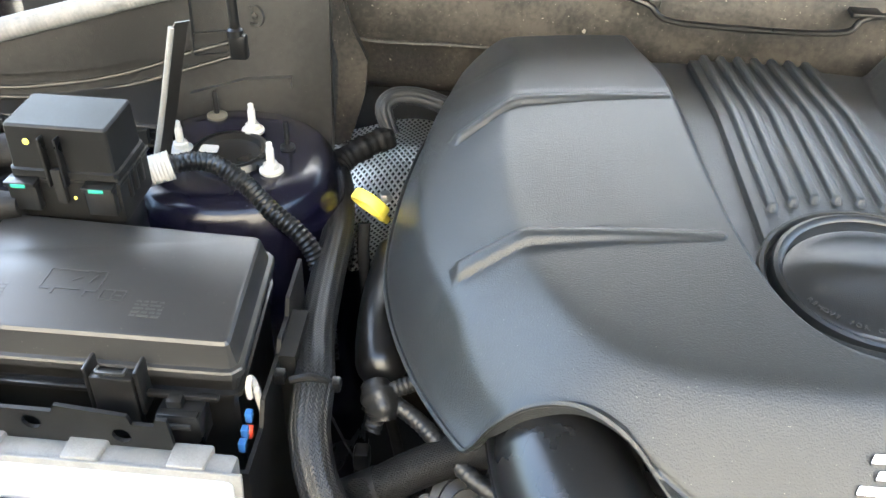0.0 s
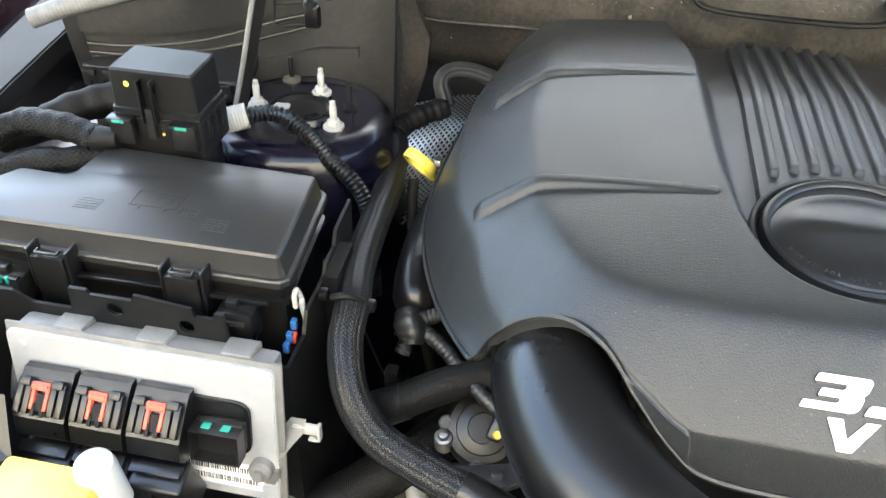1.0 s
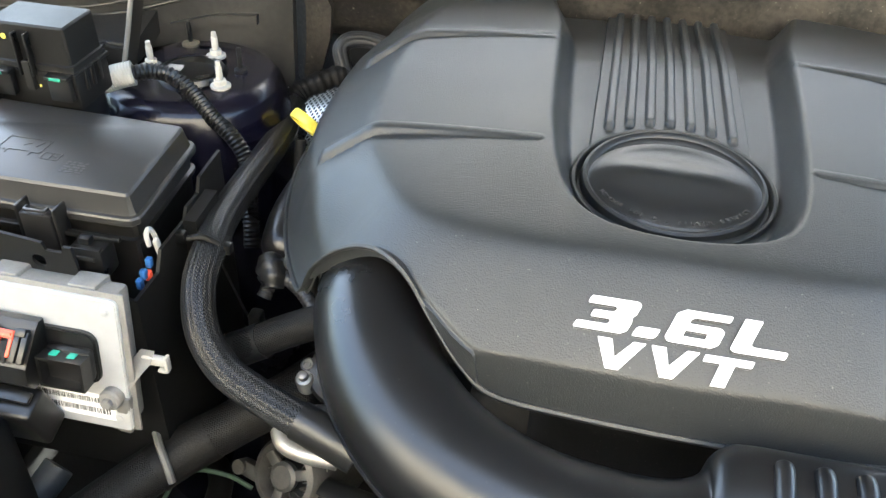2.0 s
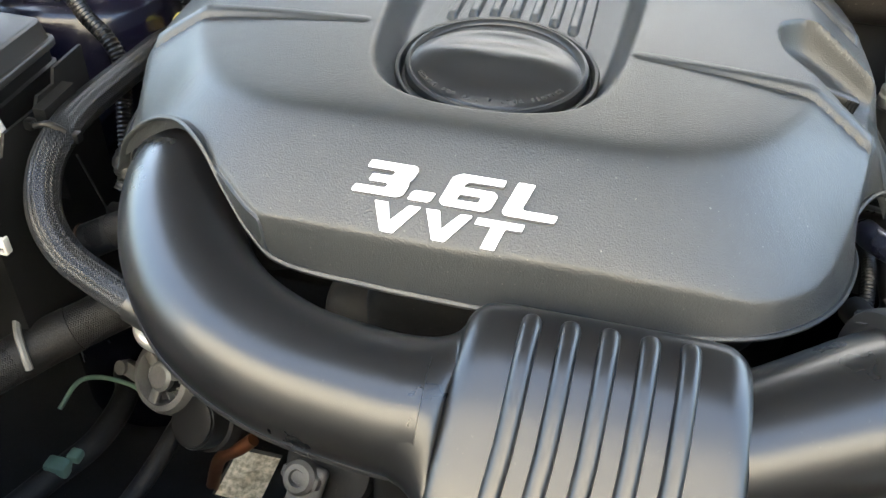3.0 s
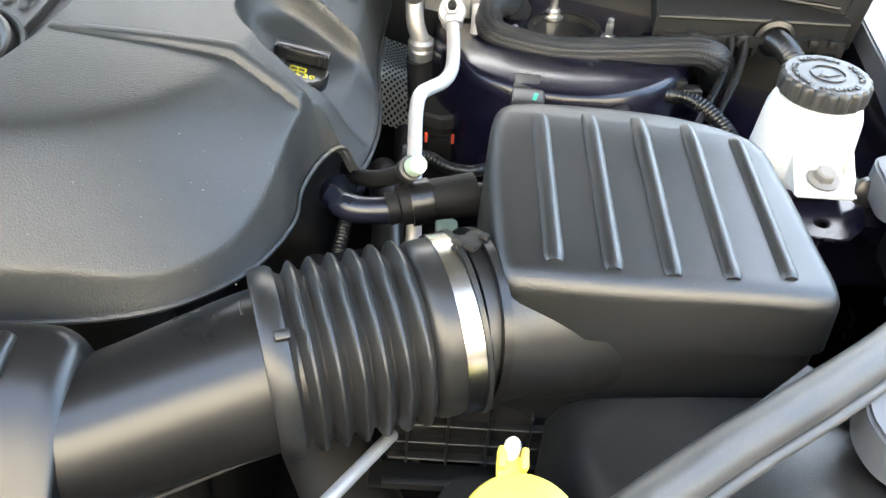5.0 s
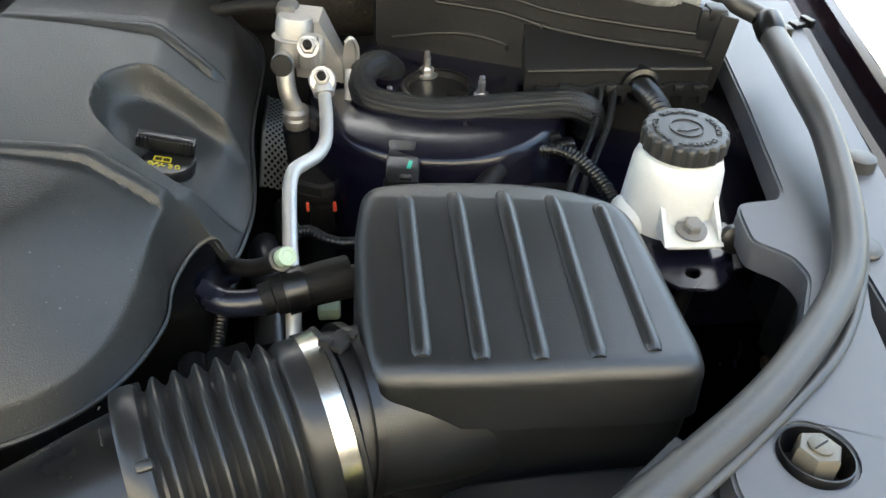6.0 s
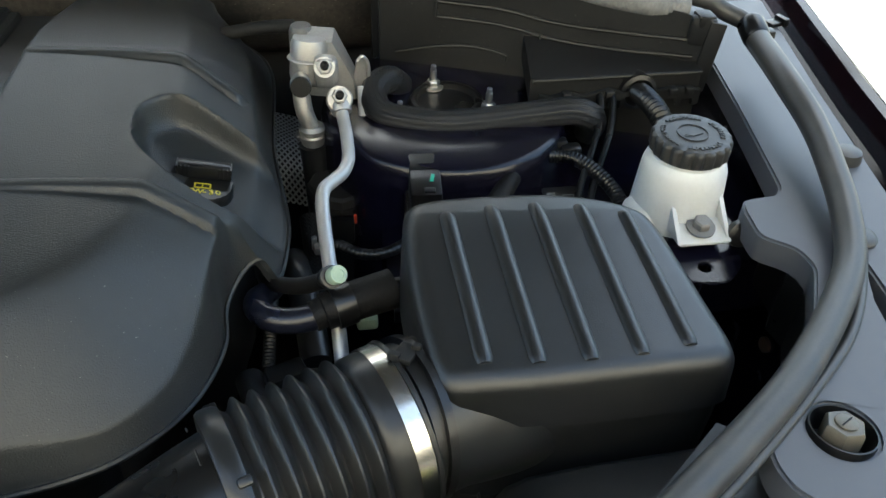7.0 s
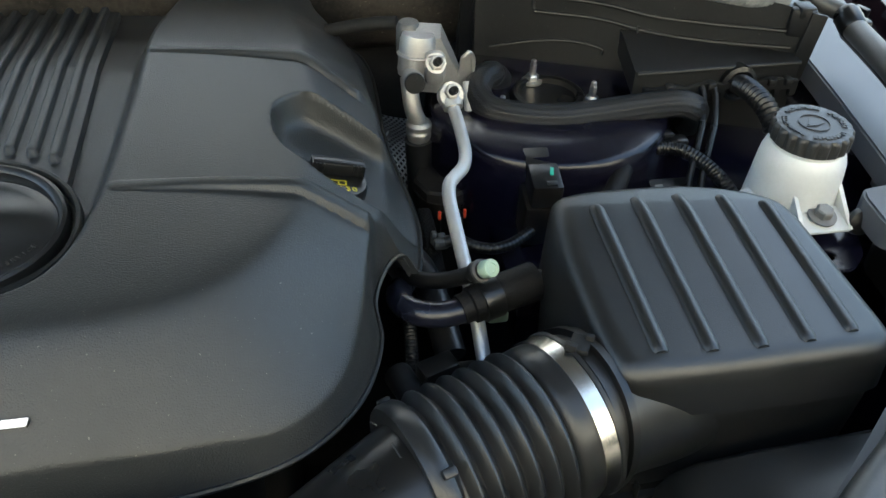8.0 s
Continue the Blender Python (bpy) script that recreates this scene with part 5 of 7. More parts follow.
part("foot", rbox(.014, .010, .044, .003, at=pose(-.018, -.006, -.040, 0, 8, 0)), M_CASTPALE, brk)
part("boss", lathe([(.0095, -.008), (.0095, .004), (.008, .006)], 28, at=pose(-.019, -.012, .004, 80, 0, 0)), M_CASTPALE, brk)
part("clip", join(rbox(.020, .006, .008, .001, at=pose(.010, .013, .026)), rbox(.003, .007, .016, .001, at=pose(.021, .013, .020)), rbox(.008, .005, .003, .001, at=pose(.016, .013, .018))), M_WHITE, brk, "white nylon clip")
part("bolt", hexbolt(.0050, .005, .0070), M_CASTPALE, brk, at=pose(-.019, -.018, .005, 80, 0, 0))
brk2 = thing("control_unit_bracket", "pale cast bracket holding the control unit", "bracket", pose(-.622, -.148, .82))
part("arm", tube([(0, 0, 0), (.004, .004, .02), (.008, .01, .04)], .009, 10, 6), M_CASTPALE, brk2)

# relay box
rel = thing("relay_box", "black plastic relay box with green-marked clips", "relay box", pose(-.5745, .077, .943) @ Matrix.Diagonal((.93, .97, .97, 1)))
part("cap", stacked(rounded([(-.0405, -.0255), (.0405, -.0255), (.0405, .0245), (-.0405, .0245)], .003, 3), [(-.0012, .0785), (-.0002, .0778), (.0006, .0765), (.002, .042), (.004, .041), (.004, .037)]), M_RELAY, rel, angle=24)
part("base", rbox(.088, .058, .042, .003, at=pose(0, .001, -.004)), M_RELAY, rel)
part("base_lip", rbox(.091, .061, .004, .001, at=pose(0, .001, .030)), M_RELAY, rel)
part("mounting_foot", rbox(.07, .045, .05, .004, at=pose(.0, .005, -.05)), M_BLACK, rel)
for x in (-.033, .030):
    cl = part("clip", join(rbox(.024, .008, .026, .002, at=pose(x, -.033, .008)), rbox(.025, .012, .004, .001, at=pose(x, -.034, .031))), M_BLACK, rel)
    part("mark", rbox(.012, .001, .003, .0004, at=pose(x, -.0405, .0315)), M_GREEN, cl, "green paint mark")
for x in (-.010, .003):
    part("guide_rib", rbox(.0022, .008, .042, .0008, at=pose(x, -.031, .030)), M_BLACK, rel)
part("tongue", rbox(.008, .006, .03, .001, at=pose(-.0035, -.031, .015)), M_SOOT, rel)
part("paint_dot", lathe([(.0028, 0), (.0026, .0006)], 16), M_PALEYELLOW, rel, "yellow paint dot", at=pose(-.024, -.0275, .065, 90, 0, 0))
part("paint_dot", lathe([(.0016, 0), (.0014, .0006)], 12), M_PALEYELLOW, rel, "yellow paint dot", at=pose(.009, -.0345, .022, 90, 0, 0))
for k in range(3):
    part("side_rib", rbox(.003, .005, .022, .001, at=pose(.0445, -.012 + .012 * k, .012)), M_BLACK, rel)


def hose_thing(name, label, pieces, cat="hose", at=None):
    """A hose of several parts: (part name, points, radius, material, options)."""
    t = thing(name, label, cat, pose(*pieces[0][1][0]))
    for nm, pts, r, mat, kw in pieces:
        ob = part(nm, tube(pts, r, **{"seg": 22, **kw}), mat, t)
        ob.matrix_local = t.matrix_world.inverted()
    return t


def hose(name, label, pts, r, mat, cat="hose", seg=16, **kw):
    return tagged(part(name, tube(pts, r, seg, **kw), mat), label, cat)


hose("corrugated_conduit", "black corrugated wiring conduit over the strut tower", [(-.530, .138, .939), (-.512, .145, .940), (-.493, .146, .937), (-.470, .141, .924), (-.443, .125, .908), (-.418, .115, .893), (-.402, .106, .872), (-.393, .085, .84), (-.385, .06, .80)], .0088, M_BLACK, "conduit", 18, ridge=.0016, pitch=.0046)
hose("cable_wrap", "white ridged wrap at the end of the conduit", [(-.562, .122, .931), (-.546, .130, .936), (-.530, .138, .939)], .0130, M_WHITE, "wrap", 18, ridge=.0008, pitch=.003)
hose_thing("braided_hose", "black braided sleeve hose along the fuse box", [
    ("sleeve", [(-.416, .277, .848), (-.406, .235, .855), (-.395, .165, .862), (-.390, .09, .868), (-.383, .01, .875), (-.374, -.040, .877), (-.371, -.075, .862), (-.358, -.105, .838), (-.334, -.122, .815), (-.300, -.133, .803), (-.262, -.145, .797), (-.238, -.150, .79)], .0145, M_BRAID, {"seg": 66, "n": 10, "lobes": 12, "lobe": .06}),
    ("end_cuff", [(-.262, -.145, .797), (-.238, -.150, .79), (-.21, -.155, .78)], .0165, M_RUBBER, {})])
hose("taped_loom", "black taped loom behind the dipstick", [(-.418, .275, .848), (-.416, .292, .856), (-.404, .304, .862), (-.385, .318, .868), (-.366, .330, .872)], .0125, M_TAPE, "wiring loom", 24, bulge=lambda s: 1 + .06 * math.sin(23 * s) + .05 * math.sin(61 * s), lobes=5, lobe=.12)
hose("braided_loop", "black braided cable loop beside the cover", [(-.366, .330, .872), (-.373, .338, .884), (-.377, .347, .897), (-.367, .357, .905), (-.345, .362, .905), (-.32, .36, .90), (-.29, .355, .89)], .0095, M_BRAID, "cable", 40, lobes=6, lobe=.16)
hose("cable_tie", "black cable tie round the braided hose", [(-.388, -.052, .890), (-.375, -.050, .893), (-.363, -.046, .885)], .003, M_BLACK, "cable tie", 8)
for p in ((-.398, -.046, .882), (-.360, -.040, .872)):
    tagged(part("tie_clip", rbox(.011, .009, .010, .002, at=pose(*p)), M_BLACK), "black clip of a cable tie", "clip", "tie clips")

dip = thing("dipstick", "yellow plastic dipstick with ring handle", "dipstick", along_z((-.369, .194, .876), (-.369 - .474, .194 - .674, .876 - .569)))
part("ring", lathe([(.0140, -.005), (.0180, -.0055), (.0190, -.004), (.0190, .004), (.0180, .0055), (.0150, .005), (.0140, .003), (.0140, -.005)], 44), M_YELLOW, dip)
part("web", lathe([(.0145, -.003), (.0145, .0), (.004, .0005)], 36), M_YELLOW, dip)
part("stem", rbox(.012, .020, .008, .002, at=pose(0, -.026, -.004)), M_YELLOW, dip)
hose("dipstick_tube", "dark steel dipstick tube", [(-.374, .187, .858), (-.372, .17, .82), (-.355, .14, .72), (-.33, .12, .60)], .006, M_SOOT, "tube")

# embossed heat shield: crossing raised cells
fo = bpy.data.materials.new("embossed_foil")
fo.use_nodes = True
n, li = fo.node_tree.nodes, fo.node_tree.links
b = n["Principled BSDF"]
b.inputs["Metallic"].default_value, b.inputs["Roughness"].default_value = 0.9, 0.3
tc = n.new("ShaderNodeTexCoord")
sx = n.new("ShaderNodeSeparateXYZ")
li.new(tc.outputs["Object"], sx.inputs[0])


def foil_math(op, a, c):
    x = n.new("ShaderNodeMath")
    x.operation = op
    for k, v in enumerate((a, c)):
        if isinstance(v, (int, float)):
            x.inputs[k].default_value = v
        else:
            li.new(v, x.inputs[k])
    return x.outputs[0]


strands = [foil_math('ABSOLUTE', foil_math('SINE', foil_math('MULTIPLY', foil_math(op, sx.outputs[0], foil_math('MULTIPLY', sx.outputs[1], 0.75)), 470.0), 0), 0) for op in ('ADD', 'SUBTRACT')]
mr = n.new("ShaderNodeMapRange")
mr.inputs[1].default_value, mr.inputs[2].default_value = 0.62, 0.92
li.new(foil_math('MAXIMUM', strands[0], strands[1]), mr.inputs[0])
mx = n.new("ShaderNodeMix")
mx.data_type = 'RGBA'
mx.inputs[6].default_value, mx.inputs[7].default_value = (.03, .03, .03, 1), (.80, .79, .77, 1)
li.new(mr.outputs[0], mx.inputs[0])
li.new(mx.outputs[2], b.inputs["Base Color"])
bp = n.new("ShaderNodeBump")
bp.inputs["Strength"].default_value, bp.inputs["Distance"].default_value, bp.invert = 0.6, 0.002, False
li.new(mr.outputs[0], bp.inputs["Height"])
li.new(bp.outputs[0], b.inputs["Normal"])
for s in (-1, 1):
    sh = grid_mesh("heat_shield", np.linspace(-.475, -.325, 30) if s < 0 else np.linspace(.30, .42, 30), np.linspace(.19 if s < 0 else .285, .43, 50),
                   lambda x, y: (.775 if s < 0 else .735) + .22 * (y - .15) + .012 * np.sin((x + .4) * 30) + .008 * np.sin(y * 40), fo)
    hs = thing("heat_shield", "bright embossed metal heat shield at the firewall", "heat shield", pose(s * .37, .30, .80))
    hinv = hs.matrix_world.inverted()
    part("sheet", sh, fo, hs).matrix_local = hinv
    x0, x1 = (-.475, -.325) if s < 0 else (.30, .42)
    y0 = .19 if s < 0 else .285
    for xe in (x0, x1):
        part("rolled_edge", tube([(xe, y, (.775 if s < 0 else .735) + .22 * (y - .15) + .012 * math.sin((xe + .4) * 30) + .008 * math.sin(y * 40)) for y in np.linspace(y0, .43, 14)], .0025, 8, 3), M_FOIL, hs).matrix_local = hinv
    for fx, fy in ((.3, .38), (.7, .30)):
        px, py = x0 + (x1 - x0) * fx, fy
        part("bolt", hexbolt(.006, .005, .009), M_STEEL, hs).matrix_local = hinv @ pose(px, py, (.776 if s < 0 else .736) + .22 * (py - .15) + .012 * math.sin((px + .4) * 30) + .008 * math.sin(py * 40), 10, 0, 0)

# rocker cover edge beside the cover, pipes and pump below
hose("rocker_breather", "glossy black rounded pipe beside the cover", [(-.338, .16, .842), (-.340, .10, .845), (-.338, .05, .843), (-.331, .004, .834)], .0215, M_BOX, "pipe", 28, n=24, bulge=lambda s: 1.0 if s < .84 else math.sqrt(max(.003, 1 - ((s - .84) / .16) ** 2)))
hose("coolant_hose", "woven black coolant hose below the cover", [(-.347, -.073, .790), (-.328, -.070, .800), (-.295, -.056, .812), (-.26, -.045, .822), (-.22, -.04, .83)], .0155, M_BRAIDFINE, "hose", 22)
hose("hose_cuff", "smooth rubber end of the coolant hose", [(-.353, -.075, .787), (-.346, -.073, .790), (-.322, -.068, .802)], .0165, M_RUBBER, "hose", 22)
hose("hose_clamp_ring", "rusty wire clamp on the hose end", [(-.350, -.0745, .7885), (-.3485, -.074, .7893)], .0175, M_RUST, "clamp", 22)
hose("wiring_branch", "grey taped wiring branch with clip", [(-.335, -.030, .818), (-.327, -.012, .838), (-.305, -.003, .847), (-.285, .003, .852), (-.26, .01, .855)], .0072, M_GREYTAPE, "wiring loom", 14, ridge=.0008, pitch=.004)
hose("wiring_branch", "grey taped wiring branch with clip", [(-.327, -.012, .838), (-.300, -.026, .830), (-.278, -.046, .824), (-.255, -.066, .818), (-.23, -.080, .812)], .0072, M_GREYTAPE, "wiring loom", 14, ridge=.0007, pitch=.0052)
lj = thing("loom_joint", "dark tape-wrapped loom joint with plug", "wiring loom", pose(-.330, -.018, .828))
part("wrap", tube([(-.006, .014, .018), (-.003, .006, .014), (.002, -.002, .009), (.004, -.010, .001)], .0125, 18, 8, bulge=lambda s: .72 + .34 * math.sin(3.1 * s) + .05 * math.sin(19 * s), lobes=4, lobe=.16), M_GREYTAPE, lj)
part("plug", join(rbox(.013, .014, .020, .003, at=pose(-.012, -.018, -.044)), rbox(.010, .011, .010, .002, at=pose(-.013, -.019, -.053))), M_BLACK, lj)
part("tie", tube([(-.013, -.002, .004), (-.004, -.012, .008), (.008, -.010, .009), (.013, -.002, .004)], .0016, 6, 5), M_BLACK, lj)
hose("thin_wire", "thin black wire below the loom", [(-.372, -.03, .85), (-.352, -.035, .80), (-.337, -.04, .775)], .0012, M_BLACK, "wire", 6)
pump = thing("vacuum_pump", "black round pump housing with bolts", "pump", pose(-.258, -.042, .752, 38, 0, 10))
EARS = (.35, 1.75, 3.0, 4.55)
part("housing", join(lathe([(.034, -.05), (.034, .004), (.031, .008), (.024, .009), (.023, .013), (.014, .014), (.013, .010), (.006, .010)], 44), *[lathe([(.0075, -.03), (.0075, .006), (.0065, .007)], 20, at=pose(.033 * math.cos(a), .033 * math.sin(a), 0)) for a in EARS]), M_BLACK, pump)
for k in range(10):
    part("rib", rbox(.012, .002, .004, .0006, 1, at=Matrix.Rotation(.3 + k * 2 * math.pi / 10, 4, 'Z') @ pose(.0185, 0, .0085)), M_BLACK, pump)
part("arm", rbox(.014, .050, .010, .004, at=pose(.018, .012, .011, 0, 0, -25)), M_BLACK, pump)
for a in EARS:
    part("bolt", join(lathe([(.0050, 0), (.0050, .004), (.0034, .004), (.0034, .0015)], 18)), M_ALUCAST, pump, at=pose(.033 * math.cos(a), .033 * math.sin(a), .0065))
part("paint_dot", lathe([(.004, 0), (.0035, .0008)], 14), M_YELLOW, pump, "yellow paint dot", at=pose(.012, -.006, .0215))
tagged(part("pump_plate", join(plate(rounded([(-.286, -.084), (-.225, -.066), (-.215, -.085), (-.250, -.110), (-.285, -.100)], .005, 3), .738, .744, .001), *[lathe([(.005, .744), (.005, .748), (.003, .749)], 16, at=pose(x, y, 0)) for x, y in ((-.268, -.090), (-.238, -.084))]), M_ALUCAST), "weathered cast plate below the pump", "plate")
tagged(part("grey_plug", join(lathe([(.011, -.02), (.011, 0), (.0095, .004), (.006, .005), (.0055, .012), (.004, .013)], 24, at=pose(-.290, -.060, .753, 20, 0, 0) @ Matrix.Scale(.8, 4))), M_ALU), "grey flanged plug beside the pump", "plug")
alt = thing("alternator", "dirty cast aluminium alternator with slotted end", "alternator", pose(-.322, -.050, .592, 55, 0, -20))
part("body", lathe([(.040, -.10), (.042, -.012), (.0415, .002), (.037, .009), (.031, .011), (.0295, .008), (.0295, -.016)], 48), M_ALUCAST, alt)
part("rotor", lathe([(.0285, -.016), (.026, -.010), (.018, -.009), (.016, .004), (.007, .006)], 36), M_SOOT, alt)
for k in range(16):
    a = 2 * math.pi * k / 16 + .1
    part("fan_blade", rbox(.009, .0016, .010, .0004, 1, at=Matrix.Rotation(a, 4, 'Z') @ pose(.0225, 0, -.010) @ pose(0, 0, 0, 0, 0, 24)), M_ALUCAST, alt)
for k in range(14):
    a = 2 * math.pi * k / 14 + .1
    part("side_rib", rbox(.005, .0055, .034, .0015, at=Matrix.Rotation(a, 4, 'Z') @ pose(.042, 0, -.042)), M_ALUCAST, alt)
for a in (.5, 2.6, 4.7):
    part("spoke", rbox(.020, .012, .007, .0025, at=Matrix.Rotation(a, 4, 'Z') @ pose(.0235, 0, .003)), M_ALUCAST, alt)
part("hub", lathe([(.016, .003), (.016, .010), (.012, .013), (.005, .013)], 32), M_ALUCAST, alt)
part("ear", join(rbox(.026, .018, .016, .005, at=pose(-.044, -.016, -.01)), lathe([(.008, 0), (.008, .016), (.005, .016)], 20, at=pose(-.056, -.016, -.006))), M_ALUCAST, alt)
pul = thing("pulley_cap", "round dull black pulley cap", "pulley", pose(-.280, -.085, .57, 50, 0, -22))
part("face", lathe([(.030, -.03), (.030, -.006), (.0285, -.003), (.027, -.003), (.0265, -.0005), (.02, .0)], 44), M_BLACK, pul)
part("groove_ring", lathe([(.034, -.045), (.034, -.028), (.031, -.026)], 44), M_SOOT, pul)
ten = thing("belt_tensioner", "grey steel belt tensioner arm with nut", "tensioner", pose(-.146, -.113, .560, 48, 0, -14))
part("arm", join(rbox(.036, .10, .014, .006, 3, at=pose(.006, -.035, -.012)), lathe([(.024, -.012), (.024, .004), (.02, .006)], 32, at=pose(.012, -.075, 0))), M_ALUDIRTY, ten)
part("boss", join(lathe([(.018, -.004), (.018, .008), (.014, .012), (.009, .0125), (.008, .006)], 28), rbox(.044, .014, .012, .004, at=pose(0, 0, -.004))), M_ALUDIRTY, ten)
part("bolt", hexbolt(.009, .010, .012), M_ALUDIRTY, ten, at=pose(.012, -.075, .008))
part("pulley", lathe([(.046, -.055), (.048, -.052), (.048, -.03), (.044, -.028), (.03, -.028)], 44), M_SOOT, ten, at=pose(.01, .01, 0))
hose("drive_belt", "black ribbed drive belt", [(-.28, -.06, .60), (-.20, -.085, .615), (-.12, -.105, .62), (-.06, -.11, .60)], .012, M_RUBBER, "belt", 12, squash=.35)
hose("coolant_line", "black rubber refrigerant line", [(-.42, -.27, .43), (-.36, -.20, .45), (-.30, -.15, .468), (-.255, -.128, .479)], .0115, M_RUBBER)
hose("refrigerant_fitting", "bare metal crimped line fitting", [(-.256, -.128, .479), (-.236, -.122, .480), (-.222, -.119, .482)], .0135, M_ALU, "fitting", 18, ridge=.002, pitch=.008)
hose("refrigerant_pipe", "bare metal refrigerant pipe", [(-.222, -.119, .482), (-.19, -.118, .492), (-.15, -.118, .50)], .006, M_TUBE, "pipe")
hose("refrigerant_fitting", "bare metal crimped line fitting", [(-.245, -.142, .452), (-.232, -.140, .455), (-.214, -.138, .458)], .0145, M_ALU, "fitting", 18, ridge=.002, pitch=.008)
hose("refrigerant_pipe", "bare metal refrigerant pipe", [(-.214, -.138, .458), (-.18, -.14, .468), (-.13, -.142, .48)], .006, M_TUBE, "pipe")
tagged(part("pipe_clip", rbox(.012, .03, .05, .003, at=pose(-.182, -.128, .455, 40, 0, 0)), M_BLACK), "black plastic pipe clip", "clip")
hose("rubber_mount", "orange rubber boot low in the bay", [(-.356, .030, .272), (-.335, .030, .34), (-.300, .025, .38), (-.28, .03, .40)], .009, M_ORANGE, "boot")
hose_thing("radiator_hose", "woven black radiator hose with tape band", [
    ("sleeve", [(-.25, .03, .735), (-.305, -.045, .72), (-.355, -.085, .702), (-.402, -.125, .685), (-.445, -.185, .675), (-.49, -.26, .665), (-.52, -.36, .66)], .0225, M_BRAIDFINE, {"seg": 28}),
    ("tape_band", [(-.372, -.099, .696), (-.392, -.116, .689), (-.412, -.139, .683)], .0232, M_TAPE, {"seg": 28})])
hose("hose_strap", "grey plastic strap on the radiator hose", [(-.446, -.076, .706), (-.436, -.094, .712), (-.420, -.113, .715), (-.404, -.134, .713), (-.391, -.148, .702), (-.386, -.153, .690)], .0038, M_STRAP, "strap", 8)
tagged(part("strap_button", lathe([(.009, 0), (.009, .004), (.006, .007)], 24, at=pose(-.448, -.073, .703, 20, 0, 0)), M_STRAP), "grey round strap button", "clip")
hose("grey_stub", "pale grey hose stub low in the bay", [(-.560, -.165, .60), (-.545, -.135, .614), (-.538, -.116, .624)], .016, M_STRAP, "hose", 20)
hose("green_wire", "dull green wire low in the bay", [(-.50, -.03, .46), (-.49, .0, .478), (-.468, .012, .482), (-.43, .015, .478), (-.40, .01, .47)], .003, M_DARKGREEN, "wire", 8)
tagged(part("wire_plug", join(rbox(.03, .02, .018, .004, at=pose(-.47, -.09, .425)), rbox(.016, .016, .012, .003, at=pose(-.455, -.075, .435))), M_DARKGREEN), "dull green plug low in the bay", "plug")
hose("lower_loom", "dirty black loom low in the bay", [(-.52, -.16, .40), (-.48, -.10, .42), (-.45, -.04, .43), (-.46, .04, .42), (-.5, .1, .40)], .016, M_SOOT, "wiring loom", 14)
hose("lower_hose", "dirty black hose low in the bay", [(-.40, -.12, .38), (-.37, -.06, .42), (-.36, .02, .44)], .012, M_SOOT, "hose", 12)
hose("aluminium_pipe", "bare aluminium pipe bend at the end of the braided hose", [(-.246, -.070, .726), (-.276, -.066, .716), (-.300, -.066, .706), (-.3115, -.077, .699), (-.302, -.091, .694), (-.280, -.095, .690), (-.250, -.094, .688)], .0088, M_ALU, "pipe", 20)

# wiring at the near wing
hose("wrapped_loom", "woven sleeve loom near the wing", [(-.735, .035, .945), (-.715, .050, .953), (-.690, .049, .957), (-.66, .048, .955), (-.635, .045, .950)], .0125, M_BRAIDWIDE, "wiring loom", 22, bulge=lambda s: 1 + .04 * math.sin(19 * s + 1) + .04 * math.sin(47 * s), lobes=5, lobe=.10)
hose("taped_loom", "black taped loom near the wing", [(-.75, .06, .93), (-.715, .08, .935), (-.685, .11, .945), (-.655, .13, .945), (-.63, .135, .93)], .0165, M_TAPE, "wiring loom", 22, bulge=lambda s: 1 + .04 * math.sin(19 * s + 1) + .04 * math.sin(47 * s), lobes=5, lobe=.10)
hose("wrapped_loom", "woven sleeve loom near the wing", [(-.715, .0, .925), (-.69, .02, .932), (-.66, .026, .935), (-.62, .05, .93), (-.595, .07, .92)], .012, M_BRAIDWIDE, "wiring loom", 22, bulge=lambda s: 1 + .04 * math.sin(19 * s + 1) + .04 * math.sin(47 * s), lobes=5, lobe=.10)
tagged(part("loom_tail", tube([(-.635, .045, .950), (-.622, .044, .952), (-.612, .045, .953)], .0115, 18, bulge=lambda s: 1.1 - .3 * s), M_TAPE), "taped end of the loom", "wiring loom")
tagged(part("cover_flap", join(rbox(.05, .04, .012, .004, at=pose(-.655, .012, .918)), rbox(.01, .012, .02, .003, at=pose(-.615, .024, .92))), M_DULL), "grey plastic flap behind the fuse lid", "flap")

stay = thing("bonnet_stay", "flat steel bonnet stay with plastic end", "stay", pose(-.552, .150, .92))
part("strap", loft([[(x + dx, y + dy, z) for dx, dy in ((0, 0), (.010, .006), (.009, .008), (-.001, .002))] for x, y, z in ((.0, 0, 0), (.015, .008, .06), (.0315, .015, .130), (.034, .016, .1345))]), M_BLACK, stay)
# pale tube along the strap imitates its lit edge
part("lit_edge", tube([(-.001, 0, 0), (.014, .008, .06), (.0305, .015, .131)], .0026, 10, 6), M_CASTPALE, stay, "pale line in place of the lit edge")
part("socket", join(rbox(.016, .012, .024, .003, 2, at=pose(.056, .10, .068)), lathe([(.0075, .0), (.0070, .006), (.0045, .008), (.0045, .07)], 20, at=pose(.054, .10, .090))), M_BLACK, stay)

